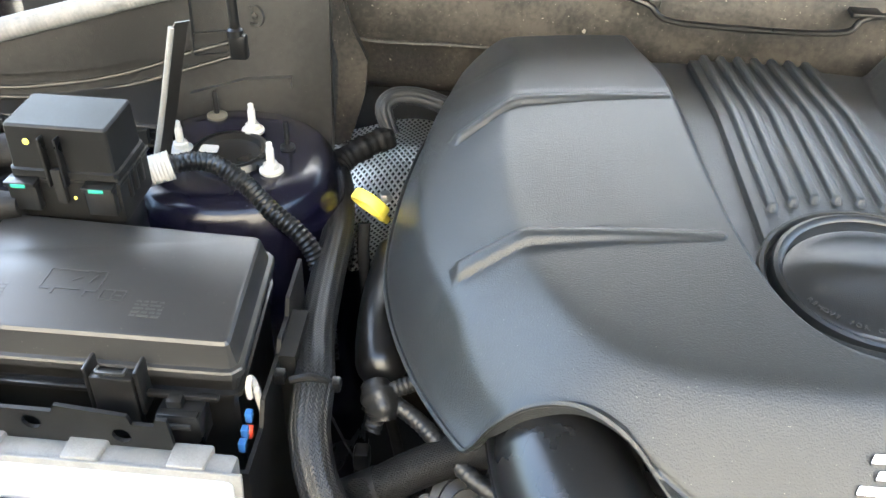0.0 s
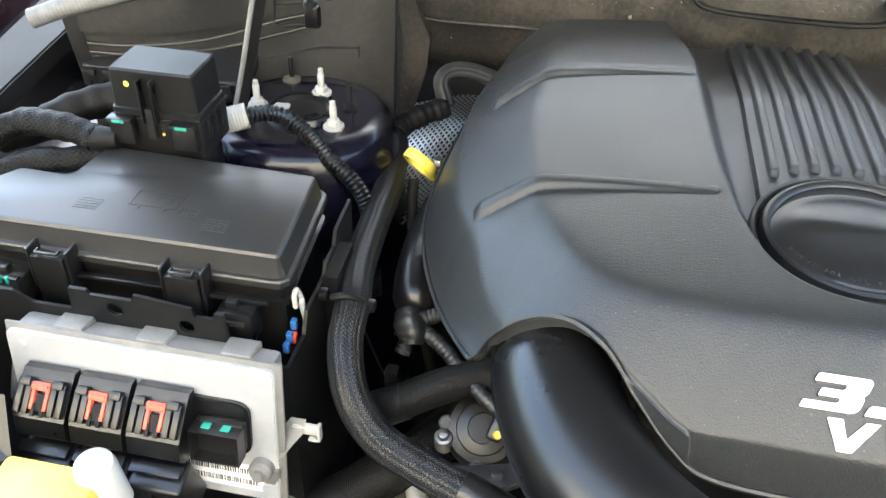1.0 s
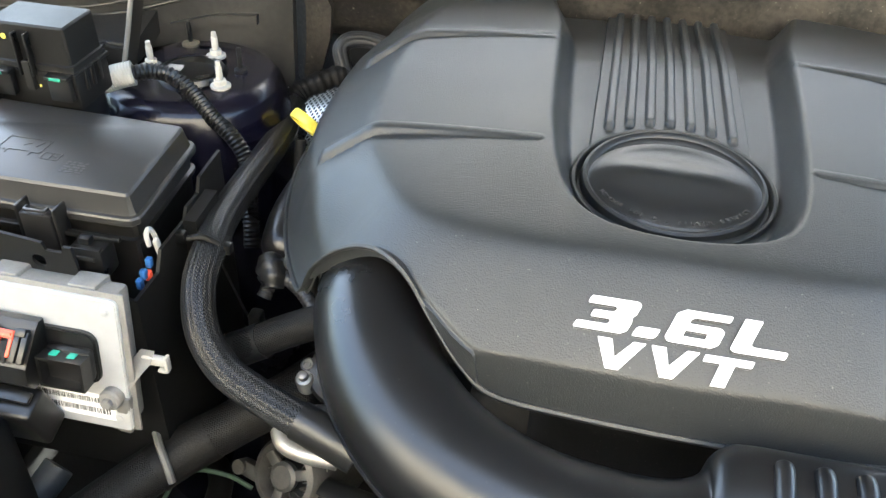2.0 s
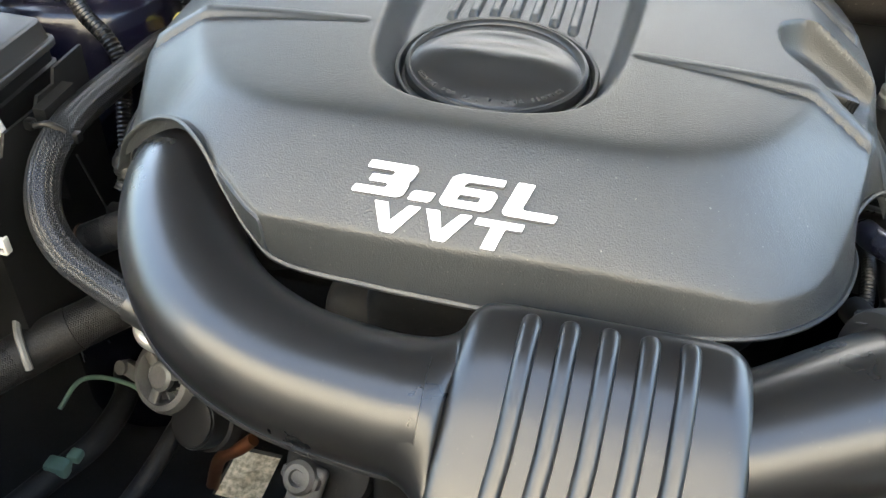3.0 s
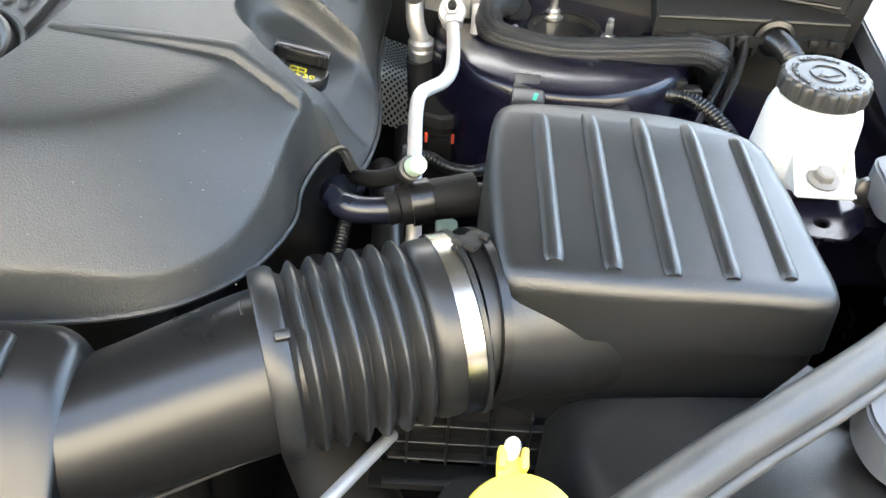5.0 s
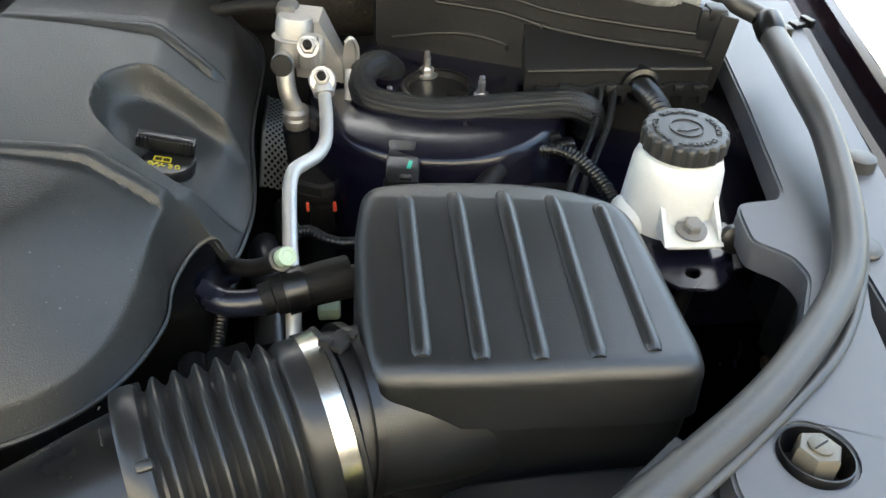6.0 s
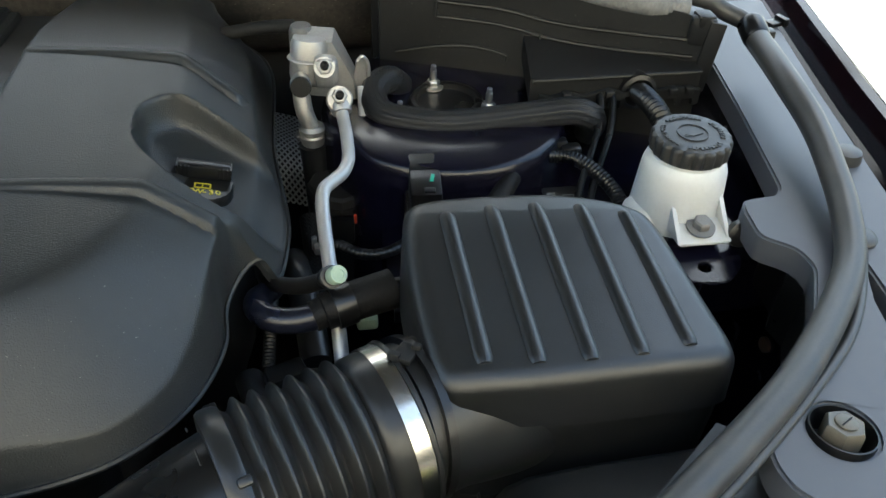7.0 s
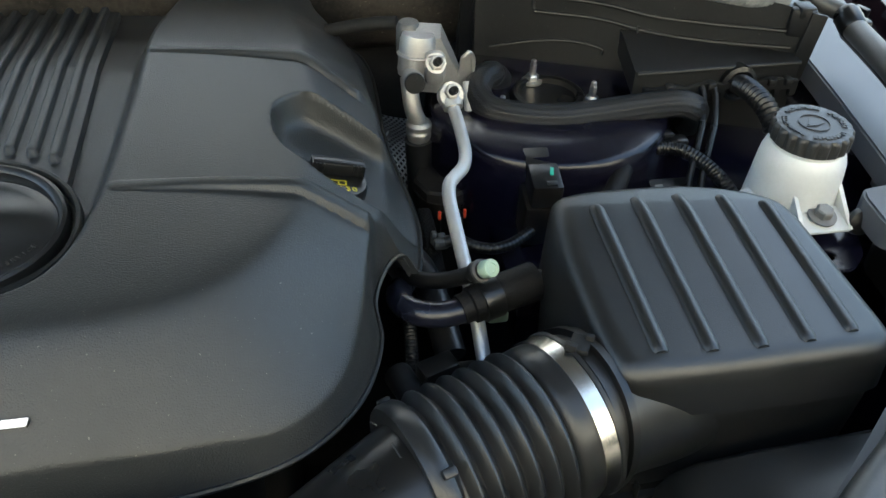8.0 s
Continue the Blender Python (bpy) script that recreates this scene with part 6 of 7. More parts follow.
# things at the front corner
jar = thing("washer_filler", "pale yellow cap with white filler neck", "filler cap", pose(-.525, -.235, .80))
part("neck", lathe([(.0150, .0), (.0150, .062), (.0135, .069), (.010, .072)], 30, at=pose(.017, .020, -.01, 8, 0, 0)), M_BRIGHT, jar)
part("cap", rbox(.075, .05, .03, .005, at=pose(-.015, -.012, .02)), M_PALEYELLOW, jar)
part("body", rbox(.09, .07, .24, .01, at=pose(0, 0, -.23)), M_BLACK, jar)
tagged(part("corner_bracket", loft([[(-.66, -.19, .875), (-.60, -.185, .865), (-.585, -.215, .83), (-.64, -.24, .84)], [(-.66, -.19, .60), (-.60, -.185, .60), (-.585, -.215, .60), (-.64, -.24, .60)]]), M_BLACK), "black plastic corner bracket", "bracket")


# ---- far side of the bay ----
ac = thing("refrigerant_valve", "cast aluminium refrigerant valve block with pipes", "valve block", pose(.365, .24, .93))


def in_ac(name, bm, mat, label="", parent=None):
    ob = part(name, bm, mat, ac, label)
    ob.matrix_local = ac.matrix_world.inverted()
    return ob


in_ac("block", join(lathe([(.0165, 0), (.0175, .004), (.0175, .034), (.0155, .040), (.012, .0405)], 32, at=pose(.350, .238, .945, -8, 6, 0)), rbox(.036, .034, .030, .007, 3, at=pose(.362, .244, .938)),
                    loft([[(x, .262, z) for x, z in ((.350, .925), (.400, .918), (.399, .940), (.379, .985), (.352, .988))], [(x, .240, z) for x, z in ((.352, .925), (.396, .918), (.395, .938), (.375, .980), (.354, .982))]])), M_ALU)
in_ac("nub", lathe([(.012, 0), (.012, .025), (.010, .030), (.009, .031)], 24, at=pose(.347, .262, .958)), M_ALUCAST)
in_ac("seam", lathe([(.0182, 0), (.0188, .001), (.0182, .002)], 30, at=pose(.3505, .236, .966, -8, 6, 0)), M_ALU)
in_ac("flange", join(lathe([(.0125, -.004), (.0125, .006), (.011, .008)], 28, at=pose(.378, .198, .942, 55, 0, 0)), rbox(.016, .022, .010, .004, at=pose(.378, .206, .934, 30, 0, 0)), rbox(.018, .018, .03, .004, at=pose(.366, .222, .945))), M_ALU)
for p in ((.366, .214, .968), (.378, .194, .948)):
    in_ac("nut", join(lathe([(.0075, 0), (.0075, .006), (.0062, .0072)], 6, at=pose(*p, 55, 0, 0)), lathe([(.0098, -.001), (.0098, .0015)], 24, at=pose(*p, 55, 0, 0)), lathe([(.0035, 0), (.0035, .010)], 14, at=pose(*p, 55, 0, 0))), M_ALU)
    in_ac("stud", lathe([(.0040, .004), (.0040, .0170), (.0032, .0182), (.0024, .0182), (.0020, .0150)], 18, at=pose(*p, 55, 0, 0)), M_SOOT)
in_ac("port_stub", lathe([(.008, 0), (.008, .016), (.010, .016), (.010, .026), (.009, .027)], 24, at=pose(.343, .222, .952, 75, 0, 0)), M_ALU)
in_ac("port_cap", lathe([(.0098, .018), (.0098, .030), (.009, .031)], 24, at=pose(.343, .222, .952, 75, 0, 0)), M_BLACK, "black rubber port cap")
in_ac("down_pipe", tube([(.343, .232, .945), (.343, .221, .935), (.345, .215, .92), (.350, .214, .904), (.352, .214, .89)], .0085, 18), M_ALU)
in_ac("pipe_joint", lathe([(.011, -.012), (.013, -.006), (.013, -.002), (.0115, 0), (.013, .002), (.013, .006), (.010, .009)], 28, at=pose(.351, .214, .898)), M_ALU)
in_ac("rubber_pipe", tube([(.351, .214, .886), (.353, .214, .86), (.356, .21, .80), (.36, .2, .74)], .0145, 20), M_RUBBER)
in_ac("hook_plate", join(loft([[(x, .246, z) for x, z in ((.392, .905), (.408, .915), (.411, .945), (.405, .962), (.398, .955), (.394, .930))], [(x, .250, z) for x, z in ((.392, .905), (.408, .915), (.411, .945), (.405, .962), (.398, .955), (.394, .930))]]), tube([(.410, .246, .935), (.409, .243, .955), (.404, .240, .964), (.399, .239, .960)], .0022, 8)), M_ALU)
in_ac("stay_strip", tube([(.402, .235, .935), (.400, .20, .90), (.398, .18, .86), (.398, .17, .80)], .0045, 8, squash=.4), M_ALU)
in_ac("back_pipe", tube([(.34, .29, .975), (.31, .30, .97), (.27, .31, .96)], .007, 12), M_SOOT)
in_ac("silver_pipe", tube([(.378, .200, .942), (.380, .184, .932), (.3815, .162, .925), (.381, .136, .918), (.375, .115, .917), (.364, .098, .919), (.3565, .085, .920), (.354, .068, .915), (.355, .035, .903), (.357, .0, .888), (.359, -.03, .872), (.36, -.06, .85)], .0060, 18), M_TUBE)
in_ac("pipe_end", lathe([(.0095, 0), (.0105, .006), (.009, .014), (.007, .016)], 20, at=along_z((.3795, .188, .934), (.3775, .202, .944))), M_ALU)

vlv = thing("service_valve", "black service valve with pale green cap", "valve", along_z((.350, -.036, .925), (.3645, -.0565, .9485)))
part("stem", lathe([(.0062, -.02), (.0062, .004), (.0082, .006), (.0082, .011), (.0068, .013), (.0068, .019)], 28), M_BLACK, vlv)
part("cap", lathe([(.0064, .0165), (.0069, .018), (.0069, .0255), (.0064, .027), (.0040, .027), (.0036, .0262)], 28), M_PALEGREEN, vlv, "pale green plastic cap")
part("collar_ring", lathe([(.0078, .0115), (.0088, .012), (.0088, .0145), (.0078, .015)], 28), M_ALUDIRTY, vlv)
hose("vapour_hose", "black rubber hose to the service valve", [(.300, .045, .87), (.305, .015, .885), (.318, -.008, .898), (.333, -.022, .908), (.350, -.036, .924)], .0066, M_BLACK, "hose", 18)
hose("heater_hose", "glossy blue-black pipe leaving the cover notch", [(.308, .02, .870), (.300, -.005, .885), (.298, -.028, .896), (.307, -.045, .900), (.324, -.052, .901), (.346, -.050, .902)], .0100, M_PIPE, "hose", 22)
hose("heater_hose_sleeve", "black rubber sleeve with clamp band", [(.340, -.0505, .902), (.352, -.047, .904), (.375, -.040, .906), (.402, -.032, .907)], .0150, M_TAPE, "hose", 24, bulge=lambda s: .80 if s < .25 else .92 + .14 * s)
hose("clamp_band", "black clamp band on the hose", [(.356, -.0458, .9044), (.361, -.0444, .9050), (.370, -.0416, .9056)], .0168, M_BLACK, "clamp", 24)
hose("hose_stub", "black stub into the air cleaner", [(.398, -.033, .907), (.42, -.028, .907)], .008, M_BLACK)
hose("corrugated_wire", "grey corrugated wire conduit", [(.306, .045, .853), (.307, .012, .862), (.306, -.021, .866), (.304, -.048, .858), (.301, -.075, .845)], .0055, M_DULL, "conduit", 14, ridge=.0009, pitch=.003)
tagged(part("wire_plug", join(rbox(.03, .018, .014, .003, at=pose(.318, -.082, .868, 0, 0, 20)), rbox(.02, .03, .02, .004, at=pose(.34, -.09, .855))), M_BLACK), "black wire plug beside the bellows", "plug")
hose("side_hose", "black hose beside the cover", [(.325, .10, .83), (.328, .06, .85), (.335, .02, .845), (.34, -.03, .83)], .013, M_RUBBER)
hose("side_hose", "black hose beside the cover", [(.29, -.07, .86), (.30, -.10, .865), (.325, -.115, .85), (.345, -.12, .82)], .011, M_RUBBER)
mod = thing("black_canister", "black canister with eight-sided lid and red tab", "canister", pose(.374, .182, .80))
part("body", lathe([(.028, -.10), (.028, .045), (.033, .048)], 40), M_SOOT, mod)
part("lid", lathe([(.033, .045), (.033, .057), (.030, .060)], 8), M_SOOT, mod)
part("clip", rbox(.022, .010, .03, .003, at=pose(0, -.036, .012)), M_BLACK, mod)
for dx in (-.013, .012):
    part("tab", rbox(.003, .004, .010, .001, at=pose(dx, -.038, .036)), M_RED, mod, "red plastic tab")
tagged(part("pale_plug", join(rbox(.026, .022, .014, .003, at=pose(.376, .02, .845)), rbox(.018, .018, .012, .003, at=pose(.384, .0, .84))), M_PALEGREEN), "pale green wire plug", "plug")
hose("plug_wire", "black braided wire to the plug", [(.38, .02, .858), (.395, .012, .866), (.42, .01, .86), (.45, .02, .85)], .005, M_BRAIDFINE, "wire", 12)
hose("side_cable", "black ridged cable running to the air cleaner", [(0.354, 0.083, 0.858), (0.366, 0.083, 0.86), (0.381, 0.073, 0.858), (0.398, 0.069, 0.857), (0.415, 0.073, 0.858), (0.436, 0.086, 0.86)], .0055, M_BLACK, "cable", 14, ridge=.0006, pitch=.004)
cl2 = thing("cable_clip", "pale grey plastic clip on the cable", "clip", pose(0.351, 0.083, 0.856))
part("body", join(rbox(.014, .010, .010, .003, at=pose(0, 0, -.004)), rbox(.008, .018, .006, .002, at=pose(.002, .004, -.002)), rbox(.005, .006, .014, .0015, at=pose(-.006, .006, -.004))), M_STRAP, cl2)
hose("wrapped_loom", "woven sleeve loom beside the engine cover", [(0.342, 0.138, 0.85), (0.344, 0.109, 0.842), (0.344, 0.076, 0.836), (0.343, 0.044, 0.83)], .0095, M_BRAIDWIDE, "wiring loom", 22, lobes=5, lobe=.10)
sen = thing("wing_sensor", "black plastic sensor block with green mark", "sensor", pose(.446, .096, .895, 8, 0, -4))
part("body", join(rbox(.028, .034, .026, .003, at=pose(0, 0, -.004)), rbox(.024, .030, .012, .002, at=pose(-.001, .030, .004)), rbox(.034, .05, .05, .004, at=pose(0, .01, -.056))), M_BLACK, sen)
part("mark", rbox(.0035, .010, .0006, .0002, at=pose(.006, .004, .0222, 0, 0, -12)), M_GREEN, sen, "green paint mark")
part("clip", rbox(.010, .006, .003, .001, at=pose(.003, -.012, .021)), M_DULL, sen)

hose_thing("braided_hose", "thick black braided hose over the strut tower", [
    ("sleeve", [(.437, .262, .925), (.430, .256, .930), (.419, .246, .930), (.413, .230, .924), (.420, .210, .918), (.445, .197, .916), (.485, .190, .9145), (.533, .190, .917), (.575, .186, .923), (.603, .180, .928), (.620, .178, .923), (.628, .186, .910), (.63, .20, .89)], .0135, M_BRAID, {"seg": 66, "lobes": 12, "lobe": .06}),
    ("end_cuff", [(.444, .268, .915), (.440, .264, .921), (.435, .260, .927)], .0142, M_RUBBER, {})])
for dx in (0, .013):
    hose("control_cable", "thin glossy black cable behind the air cleaner", [(.636 + dx, .203, .935), (.633 + dx, .185, .929), (.624 + dx, .16, .914), (.610 + dx, .135, .899), (.596 + dx, .11, .884), (.578 + dx, .07, .86)], .0034, M_BOX, "cable", 10)
hose("corrugated_conduit", "black corrugated conduit behind the reservoir", [(.676, .206, .933), (.677, .180, .938), (.680, .150, .936), (.682, .125, .922), (.682, .10, .89)], .0110, M_BLACK, "conduit", 18, ridge=.002, pitch=.0055)
hose("wing_loom", "black corrugated loom over the wing", [(.507, .085, .89), (.527, .115, .896), (.55, .136, .900), (.581, .146, .900), (.606, .134, .897), (.628, .10, .885), (.64, .06, .86)], .0075, M_BLACK, "wiring loom", 16, ridge=.0011, pitch=.004)
hose("loom_tape", "cloth tape round the loom", [(.495, .075, .886), (.512, .092, .891), (.531, .119, .897)], .0095, M_TAPE, "wiring loom", 16)
tagged(part("loom_clip", join(rbox(.02, .014, .016, .003, at=pose(.596, .150, .892)), rbox(.012, .012, .026, .003, at=pose(.588, .158, .885))), M_BLACK), "black loom clip on the wing", "clip")
shell_thing("wing_shelf", "dark blue painted inner wing shelf", loft([[(x, .02, z) for x, z in ((.41, .83), (.55, .862), (.80, .86), (.80, .80), (.41, .78))], [(x, .30, z) for x, z in ((.41, .84), (.55, .868), (.80, .87), (.80, .80), (.41, .78))]]), M_PAINT)
shell_thing("wing_shelf", "dark blue painted inner wing shelf", loft([[(-x, .02, z) for x, z in ((.43, .80), (.55, .842), (.835, .86), (.835, .80), (.43, .78))], [(-x, .30, z) for x, z in ((.41, .84), (.55, .868), (.835, .87), (.835, .80), (.41, .78))]]), M_PAINT)
tag = thing("wing_sticker", "dark sticker with raised symbols on the wing", "sticker", pose(.585, .115, .868, 20, 0, 0))
part("sheet", plate(rounded([(-.02, -.016), (.02, -.016), (.02, .016), (-.02, .016)], .003, 3), 0, .001), M_BLACK, tag)
part("raised_symbol", join(rbox(.001, .012, .0004, 0, at=pose(.0, .0, .001)), rbox(.010, .001, .0004, 0, at=pose(.004, .006, .001)), rbox(.010, .001, .0004, 0, at=pose(.004, -.006, .001)), rbox(.001, .012, .0004, 0, at=pose(.010, .0, .001)), rbox(.008, .003, .0004, 0, at=pose(-.012, .008, .001))), M_CAPPRINT, tag)

# power steering reservoir
M_GREYCAP = material("dusty_black_cap", (0.022, 0.022, 0.0215), 0.42, second=(0.034, 0.0335, 0.032), patch=30, grain=0.2, dust=0.1)
res = thing("steering_reservoir", "milky white fluid reservoir with black grip cap", "reservoir", pose(.666, .056, .90, 0, 0, 0))
part("bottle", lathe([(.030, -.05), (.040, -.045), (.0415, -.02), (.0400, .0), (.0378, .030), (.0366, .044), (.0340, .052), (.031, .0555), (.031, .062)], 56), M_RES, res)
part("side_bulge", rbox(.045, .045, .045, .016, 4, at=pose(-.026, -.006, -.034)), M_RES, res)
part("mount_plate", join(rbox(.044, .028, .004, .0015, at=pose(.004, -.046, .004, 12, 0, 0)), loft([[(-.020, -.06, .004), (-.020, -.02, .0), (-.020, -.02, .034)], [(-.0165, -.06, .004), (-.0165, -.02, .0), (-.0165, -.02, .034)]]), loft([[(.0275, -.06, .004), (.0275, -.02, .0), (.0275, -.02, .034)], [(.024, -.06, .004), (.024, -.02, .0), (.024, -.02, .034)]])), M_RES, res)
part("bolt", hexbolt(.0078, .008, .0125), M_CASTPALE, res, at=pose(.004, -.046, .0118, 12, 0, 0))
cap = part("cap", lathe([(.032, .059), (.0342, .0605), (.0342, .0718), (.0337, .0740), (.0324, .0752), (.0312, .0757), (.02, .0757)], 160, wave=20, depth=.0030, wave_from=.0322), M_GREYCAP, res, "black scalloped cap with raised print")
part("raised_ring", lathe([(.0135, .0755), (.0135, .0768), (.0125, .0768), (.0125, .0755)], 40), M_PRINT, cap)
rng = random.Random(3)
for k in range(46):
    a = 2 * math.pi * k / 46
    if k % 12 not in (5, 6):
        part("print_bar", join(rbox(.0045, .0009, .0011, .0001, 1, at=Matrix.Rotation(a, 4, 'Z') @ pose(.0248, -.0009, .0757)), rbox(rng.uniform(.0009, .0030), .0022, .0011, .0001, 1, at=Matrix.Rotation(a, 4, 'Z') @ pose(.0248 + rng.uniform(-.0012, .0012), .0003, .0757))), M_PRINT, cap)
part("raised_symbol", join(rbox(.010, .0014, .0008, 0, at=pose(-.004, .002, .0758, 0, 0, 60)), rbox(.006, .0014, .0008, 0, at=pose(-.006, -.004, .0758)), rbox(.012, .0014, .0008, 0, at=pose(.003, -.003, .0758, 0, 0, 20))), M_PRINT, cap)
brk = thing("reservoir_bracket", "dark blue steel bracket below the reservoir", "bracket", pose(.665, -.005, .892, 4, 0, -6))
part("plate", plate(rounded([(-.045, .05), (.045, .05), (.036, -.012), (.018, -.032), (-.012, -.032), (-.040, -.005)], .008, 4), -.003, 0, .001, [ring_pts(.003, -.014, .0062, .0055)]), M_PAINT, brk)
part("leg", tube([(.01, .01, -.002), (.012, .012, -.06), (.012, .03, -.16)], .007, 12), M_BOX, brk)

# wing details
for x, y, z in ((.829, .067, .930), (.779, -.043, .930)):
    t = thing("bump_stop", "grey rubber bump stop on the wing", "bump stop", pose(x, y, z - .001), group="bump stops")
    part("pad", lathe([(.013, 0), (.0135, .004), (.012, .011 if y > 0 else .006), (.008, .013 if y > 0 else .0075)], 32), M_SEAL, t)
tagged(part("wing_clip", join(rbox(.020, .014, .006, .002, at=pose(.894, .345, .930, 0, 0, 20)), rbox(.008, .018, .010, .002, at=pose(.904, .347, .930, 0, 0, 20))), M_BLACK), "black plastic clip at the wing edge", "clip")
fb = thing("headlamp_bolt", "tan hexagonal plastic adjuster in a round recess", "adjuster", pose(.664, -.222, .9305, -6, 4, 0))
part("recess", lathe([(.0215, -.02), (.0215, .0010), (.0205, .0013), (.0195, -.002), (.019, -.022)], 48), M_BLACK, fb)
part("recess_floor", lathe([(.0195, -.022), (.0195, -.018)], 40), M_SOOT, fb)
part("hex_cap", join(lathe([(.0135, -.018), (.0135, .004), (.0122, .006)], 6), lathe([(.0072, .0055), (.0072, .0072), (.0066, .0076)], 28)), M_TAN, fb)
part("slot", rbox(.012, .001, .0005, 0, at=pose(0, 0, .0075, 0, 0, 30)), M_SOOT, fb)
tagged(part("wing_bolt", lathe([(.0085, -.006), (.0085, .002), (.006, .004), (.004, .0045)], 24, at=pose(.793, .031, .73, 0, -90, 0)), M_RUST), "rusty bolt head on the inner wing", "bolt")
tagged(part("wing_bolt", join(lathe([(.012, 0), (.011, .006), (.006, .008)], 24, at=pose(.703, .005, .905, 70, 0, 0))), M_BLACK), "black bolt head below the wing ledge", "bolt")
for s in (1, -1):
    shell_thing("ledge_skirt", "black moulded skirt below the wing ledge", loft([[(s * x, y, z) for x, y in INNER[:11]] + [(s * (x + .010), y - .002, z) for x, y in INNER[10::-1]] for z in (.906, .84)]), M_BLACK)
# highlight of the wing edge, drawn as a thin steel-coloured line
hose("edge_highlight", "thin bright line in place of the wing edge's highlight", [(.881, -.1, .9392), (.882, .0, .9392), (.906, .1, .9392), (.940, .30, .9392), (.961, .42, .9392)], .0008, M_STEEL, "trim", 8)

# front corner: washer cap, duct, rod
M_HOSEGREY = material("dusty_grey_hose", (0.018, 0.0172, 0.016), 0.55, second=(0.012, 0.0115, 0.011), patch=30, grain=0.3, dust=0.1)
wash = thing("washer_bottle", "washer bottle neck with bright yellow cap with wiper symbol", "filler cap", pose(.428, -.299, .891, 16, 4, 0))
part("cap", lathe([(.030, -.012), (.0325, -.010), (.0325, .002), (.031, .006), (.027, .0085), (.015, .0095)], 56), M_YELLOW, wash)
part("tab", join(rbox(.016, .014, .006, .002, at=pose(-.006, .034, -.002)), rbox(.004, .012, .010, .0015, at=pose(-.012, .038, .0)), rbox(.004, .012, .010, .0015, at=pose(.0, .038, .0))), M_YELLOW, wash)
part("hinge_pin", lathe([(.0045, 0), (.0045, .018), (.003, .021)], 18, at=pose(-.007, .040, -.006, -12, 0, 0)), M_WHITE, wash)
sym = [tube([(-.020 + .005 * i, .004 - .00035 * (i - 4) ** 2, .0098) for i in range(9)], .0009, 6, 3), tube([(-.020, -.0016, .0098), (-.009, -.017, .0098), (.009, -.017, .0098), (.020, -.0016, .0098)], .0009, 6, raw=True)]
sym += [rbox(.0014, .003, .0009, 0, at=pose(0, .010 - .005 * i, .0094)) for i in range(6)]
sym += [rbox(.003, .0014, .0009, 0, at=pose(sx * (.003 + .004 * i), .014 - .0012 * (i - 1) ** 2, .0094, 0, 0, -sx * 30 * (i - 1))) for sx in (-1, 1) for i in range(3)]
part("wiper_symbol", join(*sym), M_PRINT, wash)
part("neck", lathe([(.026, -.20), (.026, -.012)], 32), M_BLACK, wash)
bc = thing("coolant_bottle", "black bottle neck with plain dark round lid", "bottle", pose(.413, -.224, .795, 6, 0, 0))
part("lid", lathe([(.027, -.02), (.027, .0), (.0255, .003), (.02, .004)], 44), M_DULL, bc)
part("neck", lathe([(.024, -.18), (.024, -.02)], 30), M_BLACK, bc)
snk = thing("inlet_duct", "black plastic air inlet duct under the seal", "air duct", pose(.55, -.25, .80))
ob = part("shell", loft([[(x0 + dx, y, z) for dx, z in ((0, .745), (.17, .745), (.17, zt + .014), (.150, zt + .018), (.060, zt + .012), (.022, zt + .006), (.008, zt - .002), (0, zt - .016))]
                         for x0, y, zt in ((.455, -.186, .850), (.452, -.190, .866), (.453, -.196, .872), (.458, -.23, .878), (.466, -.27, .884), (.476, -.33, .890), (.488, -.42, .895))]), M_AIR, snk)
ob.matrix_local = snk.matrix_world.inverted()
ob = part("lip", loft([[(x, y, z + dz) for dx, dz in ((0, 0), (0, .003))] + [(x + .005, y - .004, z + dz) for dz in (.003, 0)] for x, y, z in ((.588, -.204, .925), (.564, -.224, .925), (.506, -.271, .925), (.437, -.342, .925))]), M_DULL, snk, "thin grey lip under the seal")
ob.matrix_local = snk.matrix_world.inverted()
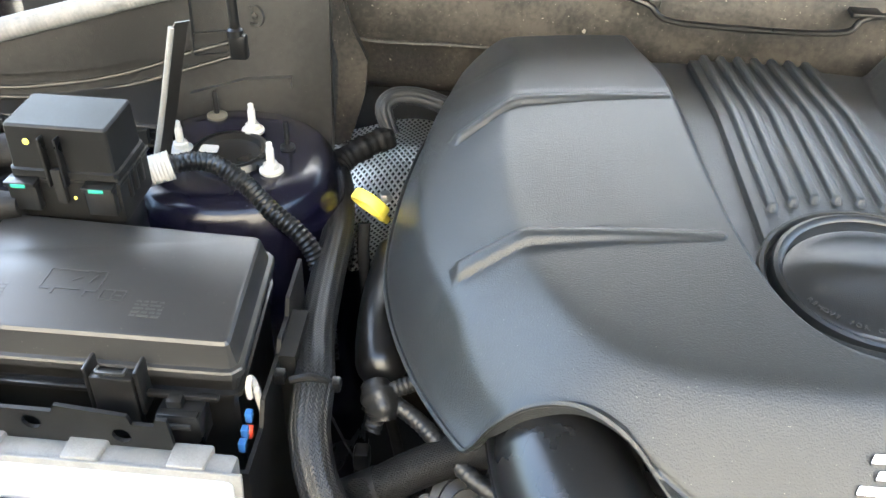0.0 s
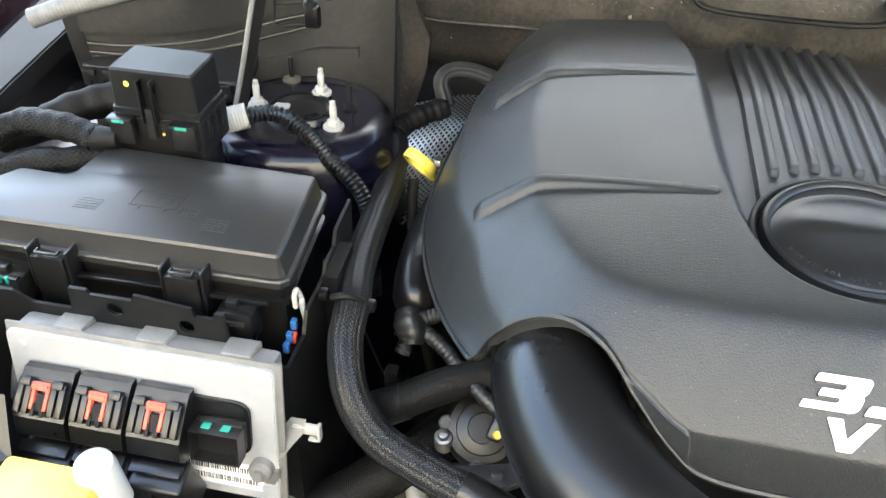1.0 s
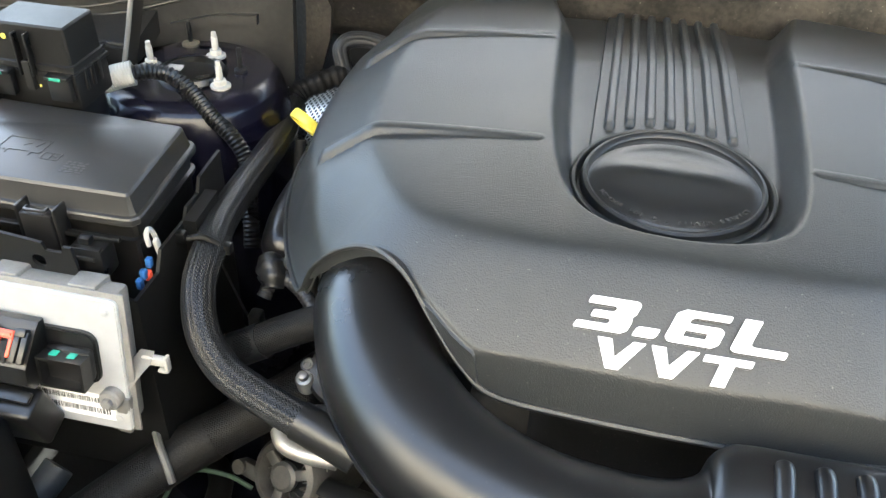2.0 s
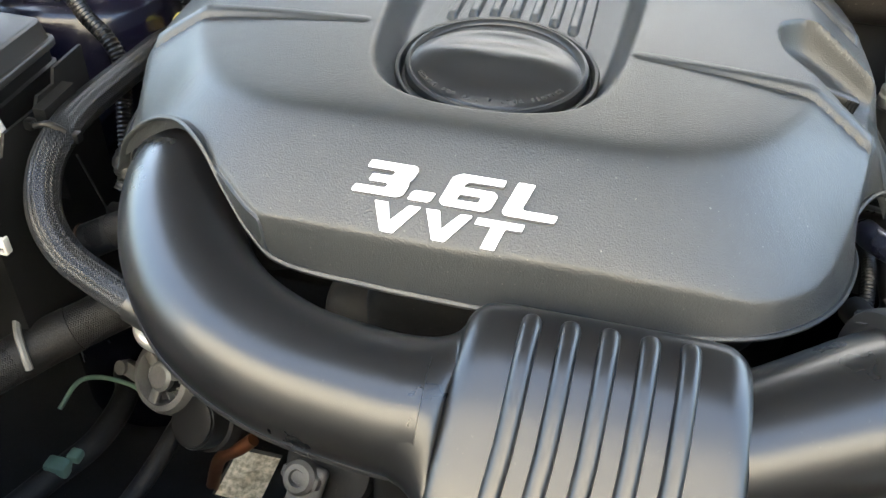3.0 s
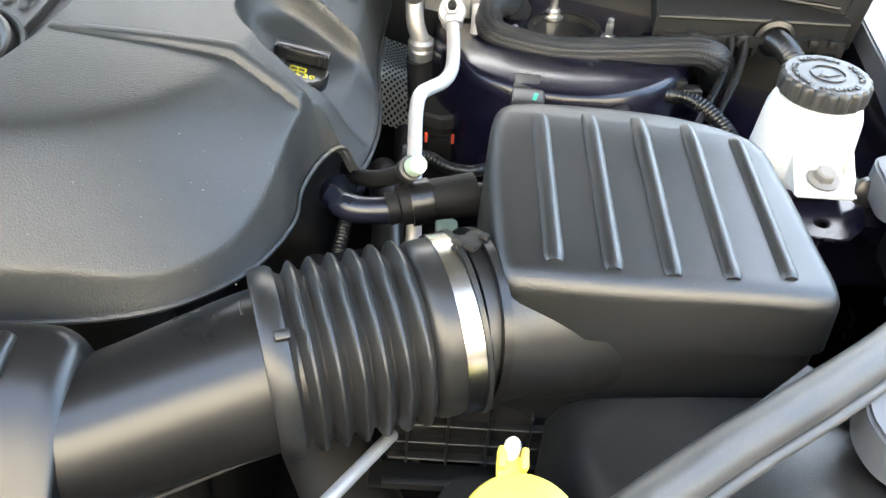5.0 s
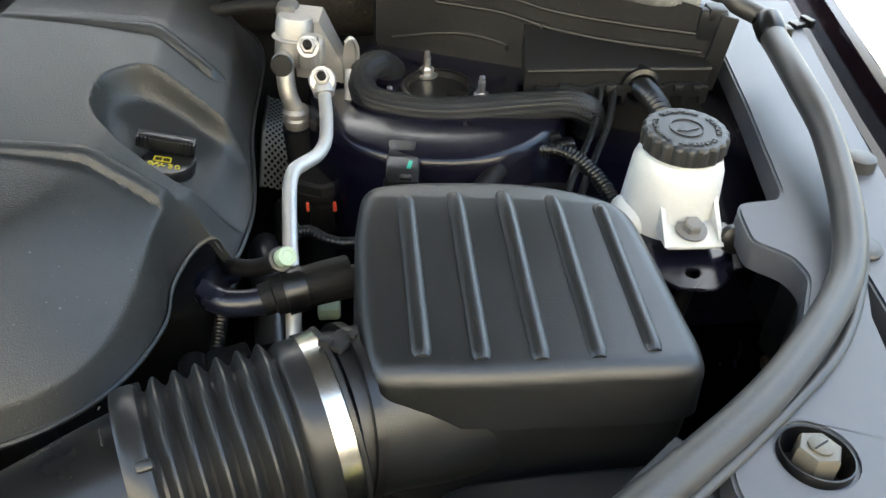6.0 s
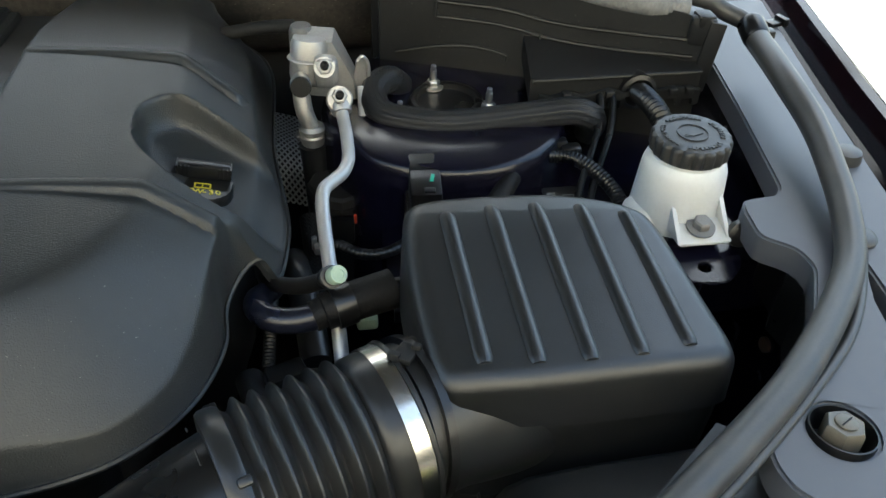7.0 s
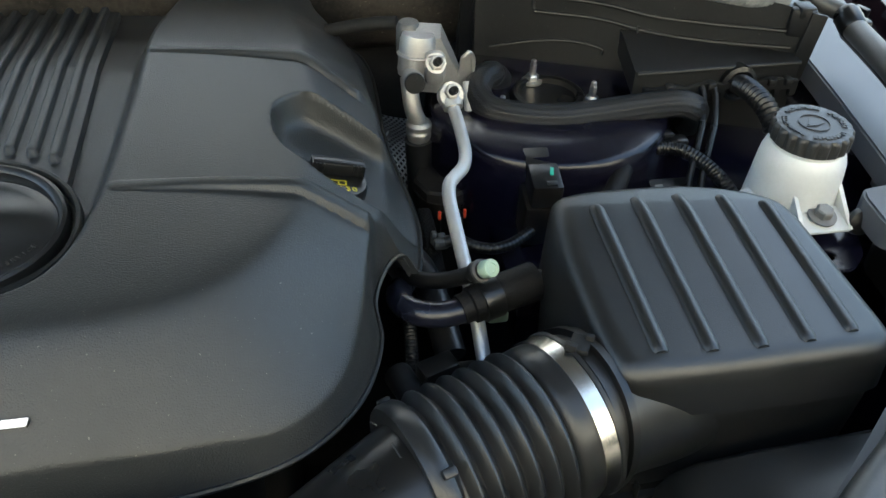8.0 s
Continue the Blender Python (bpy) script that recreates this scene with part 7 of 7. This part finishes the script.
hose("wing_tab", "thin grey tab edge between seal and wing panel", [(.618, -.196, .905), (.627, -.205, .902), (.625, -.222, .898), (.612, -.244, .892), (.600, -.266, .886)], .0018, M_DULL, "tab", 8)
lat = thing("air_cleaner_tray", "black ribbed plastic tray below the air cleaner", "tray", pose(.42, -.18, .80))
part("plate", rbox(.16, .006, .06, .002, at=pose(.01, .008, -.018)), M_TAPE, lat)
for k in range(6):
    part("upright_rib", rbox(.0018, .008, .055, .0005, 1, at=pose(-.055 + .027 * k, .003, -.016)), M_DULL, lat)
for z in (-.012, .006, .024):
    part("cross_rib", rbox(.155, .008, .0018, .0005, 1, at=pose(.01, .003, z)), M_DULL, lat)
part("shelf", rbox(.13, .02, .004, .001, at=pose(-.015, -.008, -.022)), M_BLACK, lat)
part("shelf_lip", rbox(.05, .006, .007, .001, at=pose(-.045, -.016, -.021)), M_DULL, lat)
rod = thing("steel_rod", "bright steel rod with black eight-sided knob", "rod", along_z((.303, -.312, .878), (.349, -.212, .840)))
part("shaft", lathe([(.0042, 0), (.0042, .135)], 18), M_TUBE, rod)
part("knob", lathe([(.0095, -.014), (.0105, -.012), (.0105, .002), (.008, .004)], 8), M_DULL, rod)
hose_thing("lower_hose", "wide dull radiator hose below the neck", [
    ("tube_wall", [(.27, -.06, .70), (.305, -.13, .715), (.345, -.20, .70), (.39, -.28, .67), (.41, -.36, .64)], .034, M_HOSEGREY, {"seg": 28}),
    ("clamp_band", [(.326, -.165, .7105), (.333, -.178, .7075), (.339, -.19, .7035)], .0352, M_RUBBER, {"seg": 28}),
    ("mould_line", [(.292, -.06, .722), (.327, -.13, .737), (.367, -.20, .722), (.412, -.28, .692)], .0022, M_DULL, {"seg": 8})])

# catch on the bellows clamp
cc = thing("clamp_catch", "black catch on the hose clamp", "catch", along_z((.391, -.156, .897), (.3965, -.146, .945)) @ pose(0, 0, .0580))
part("body", join(rbox(.013, .020, .004, .0012, at=pose(0, 0, -.002)), rbox(.008, .006, .005, .001, at=pose(.005, .008, -.001)), rbox(.006, .005, .004, .001, at=pose(-.005, -.006, .001))), M_SOOT, cc)
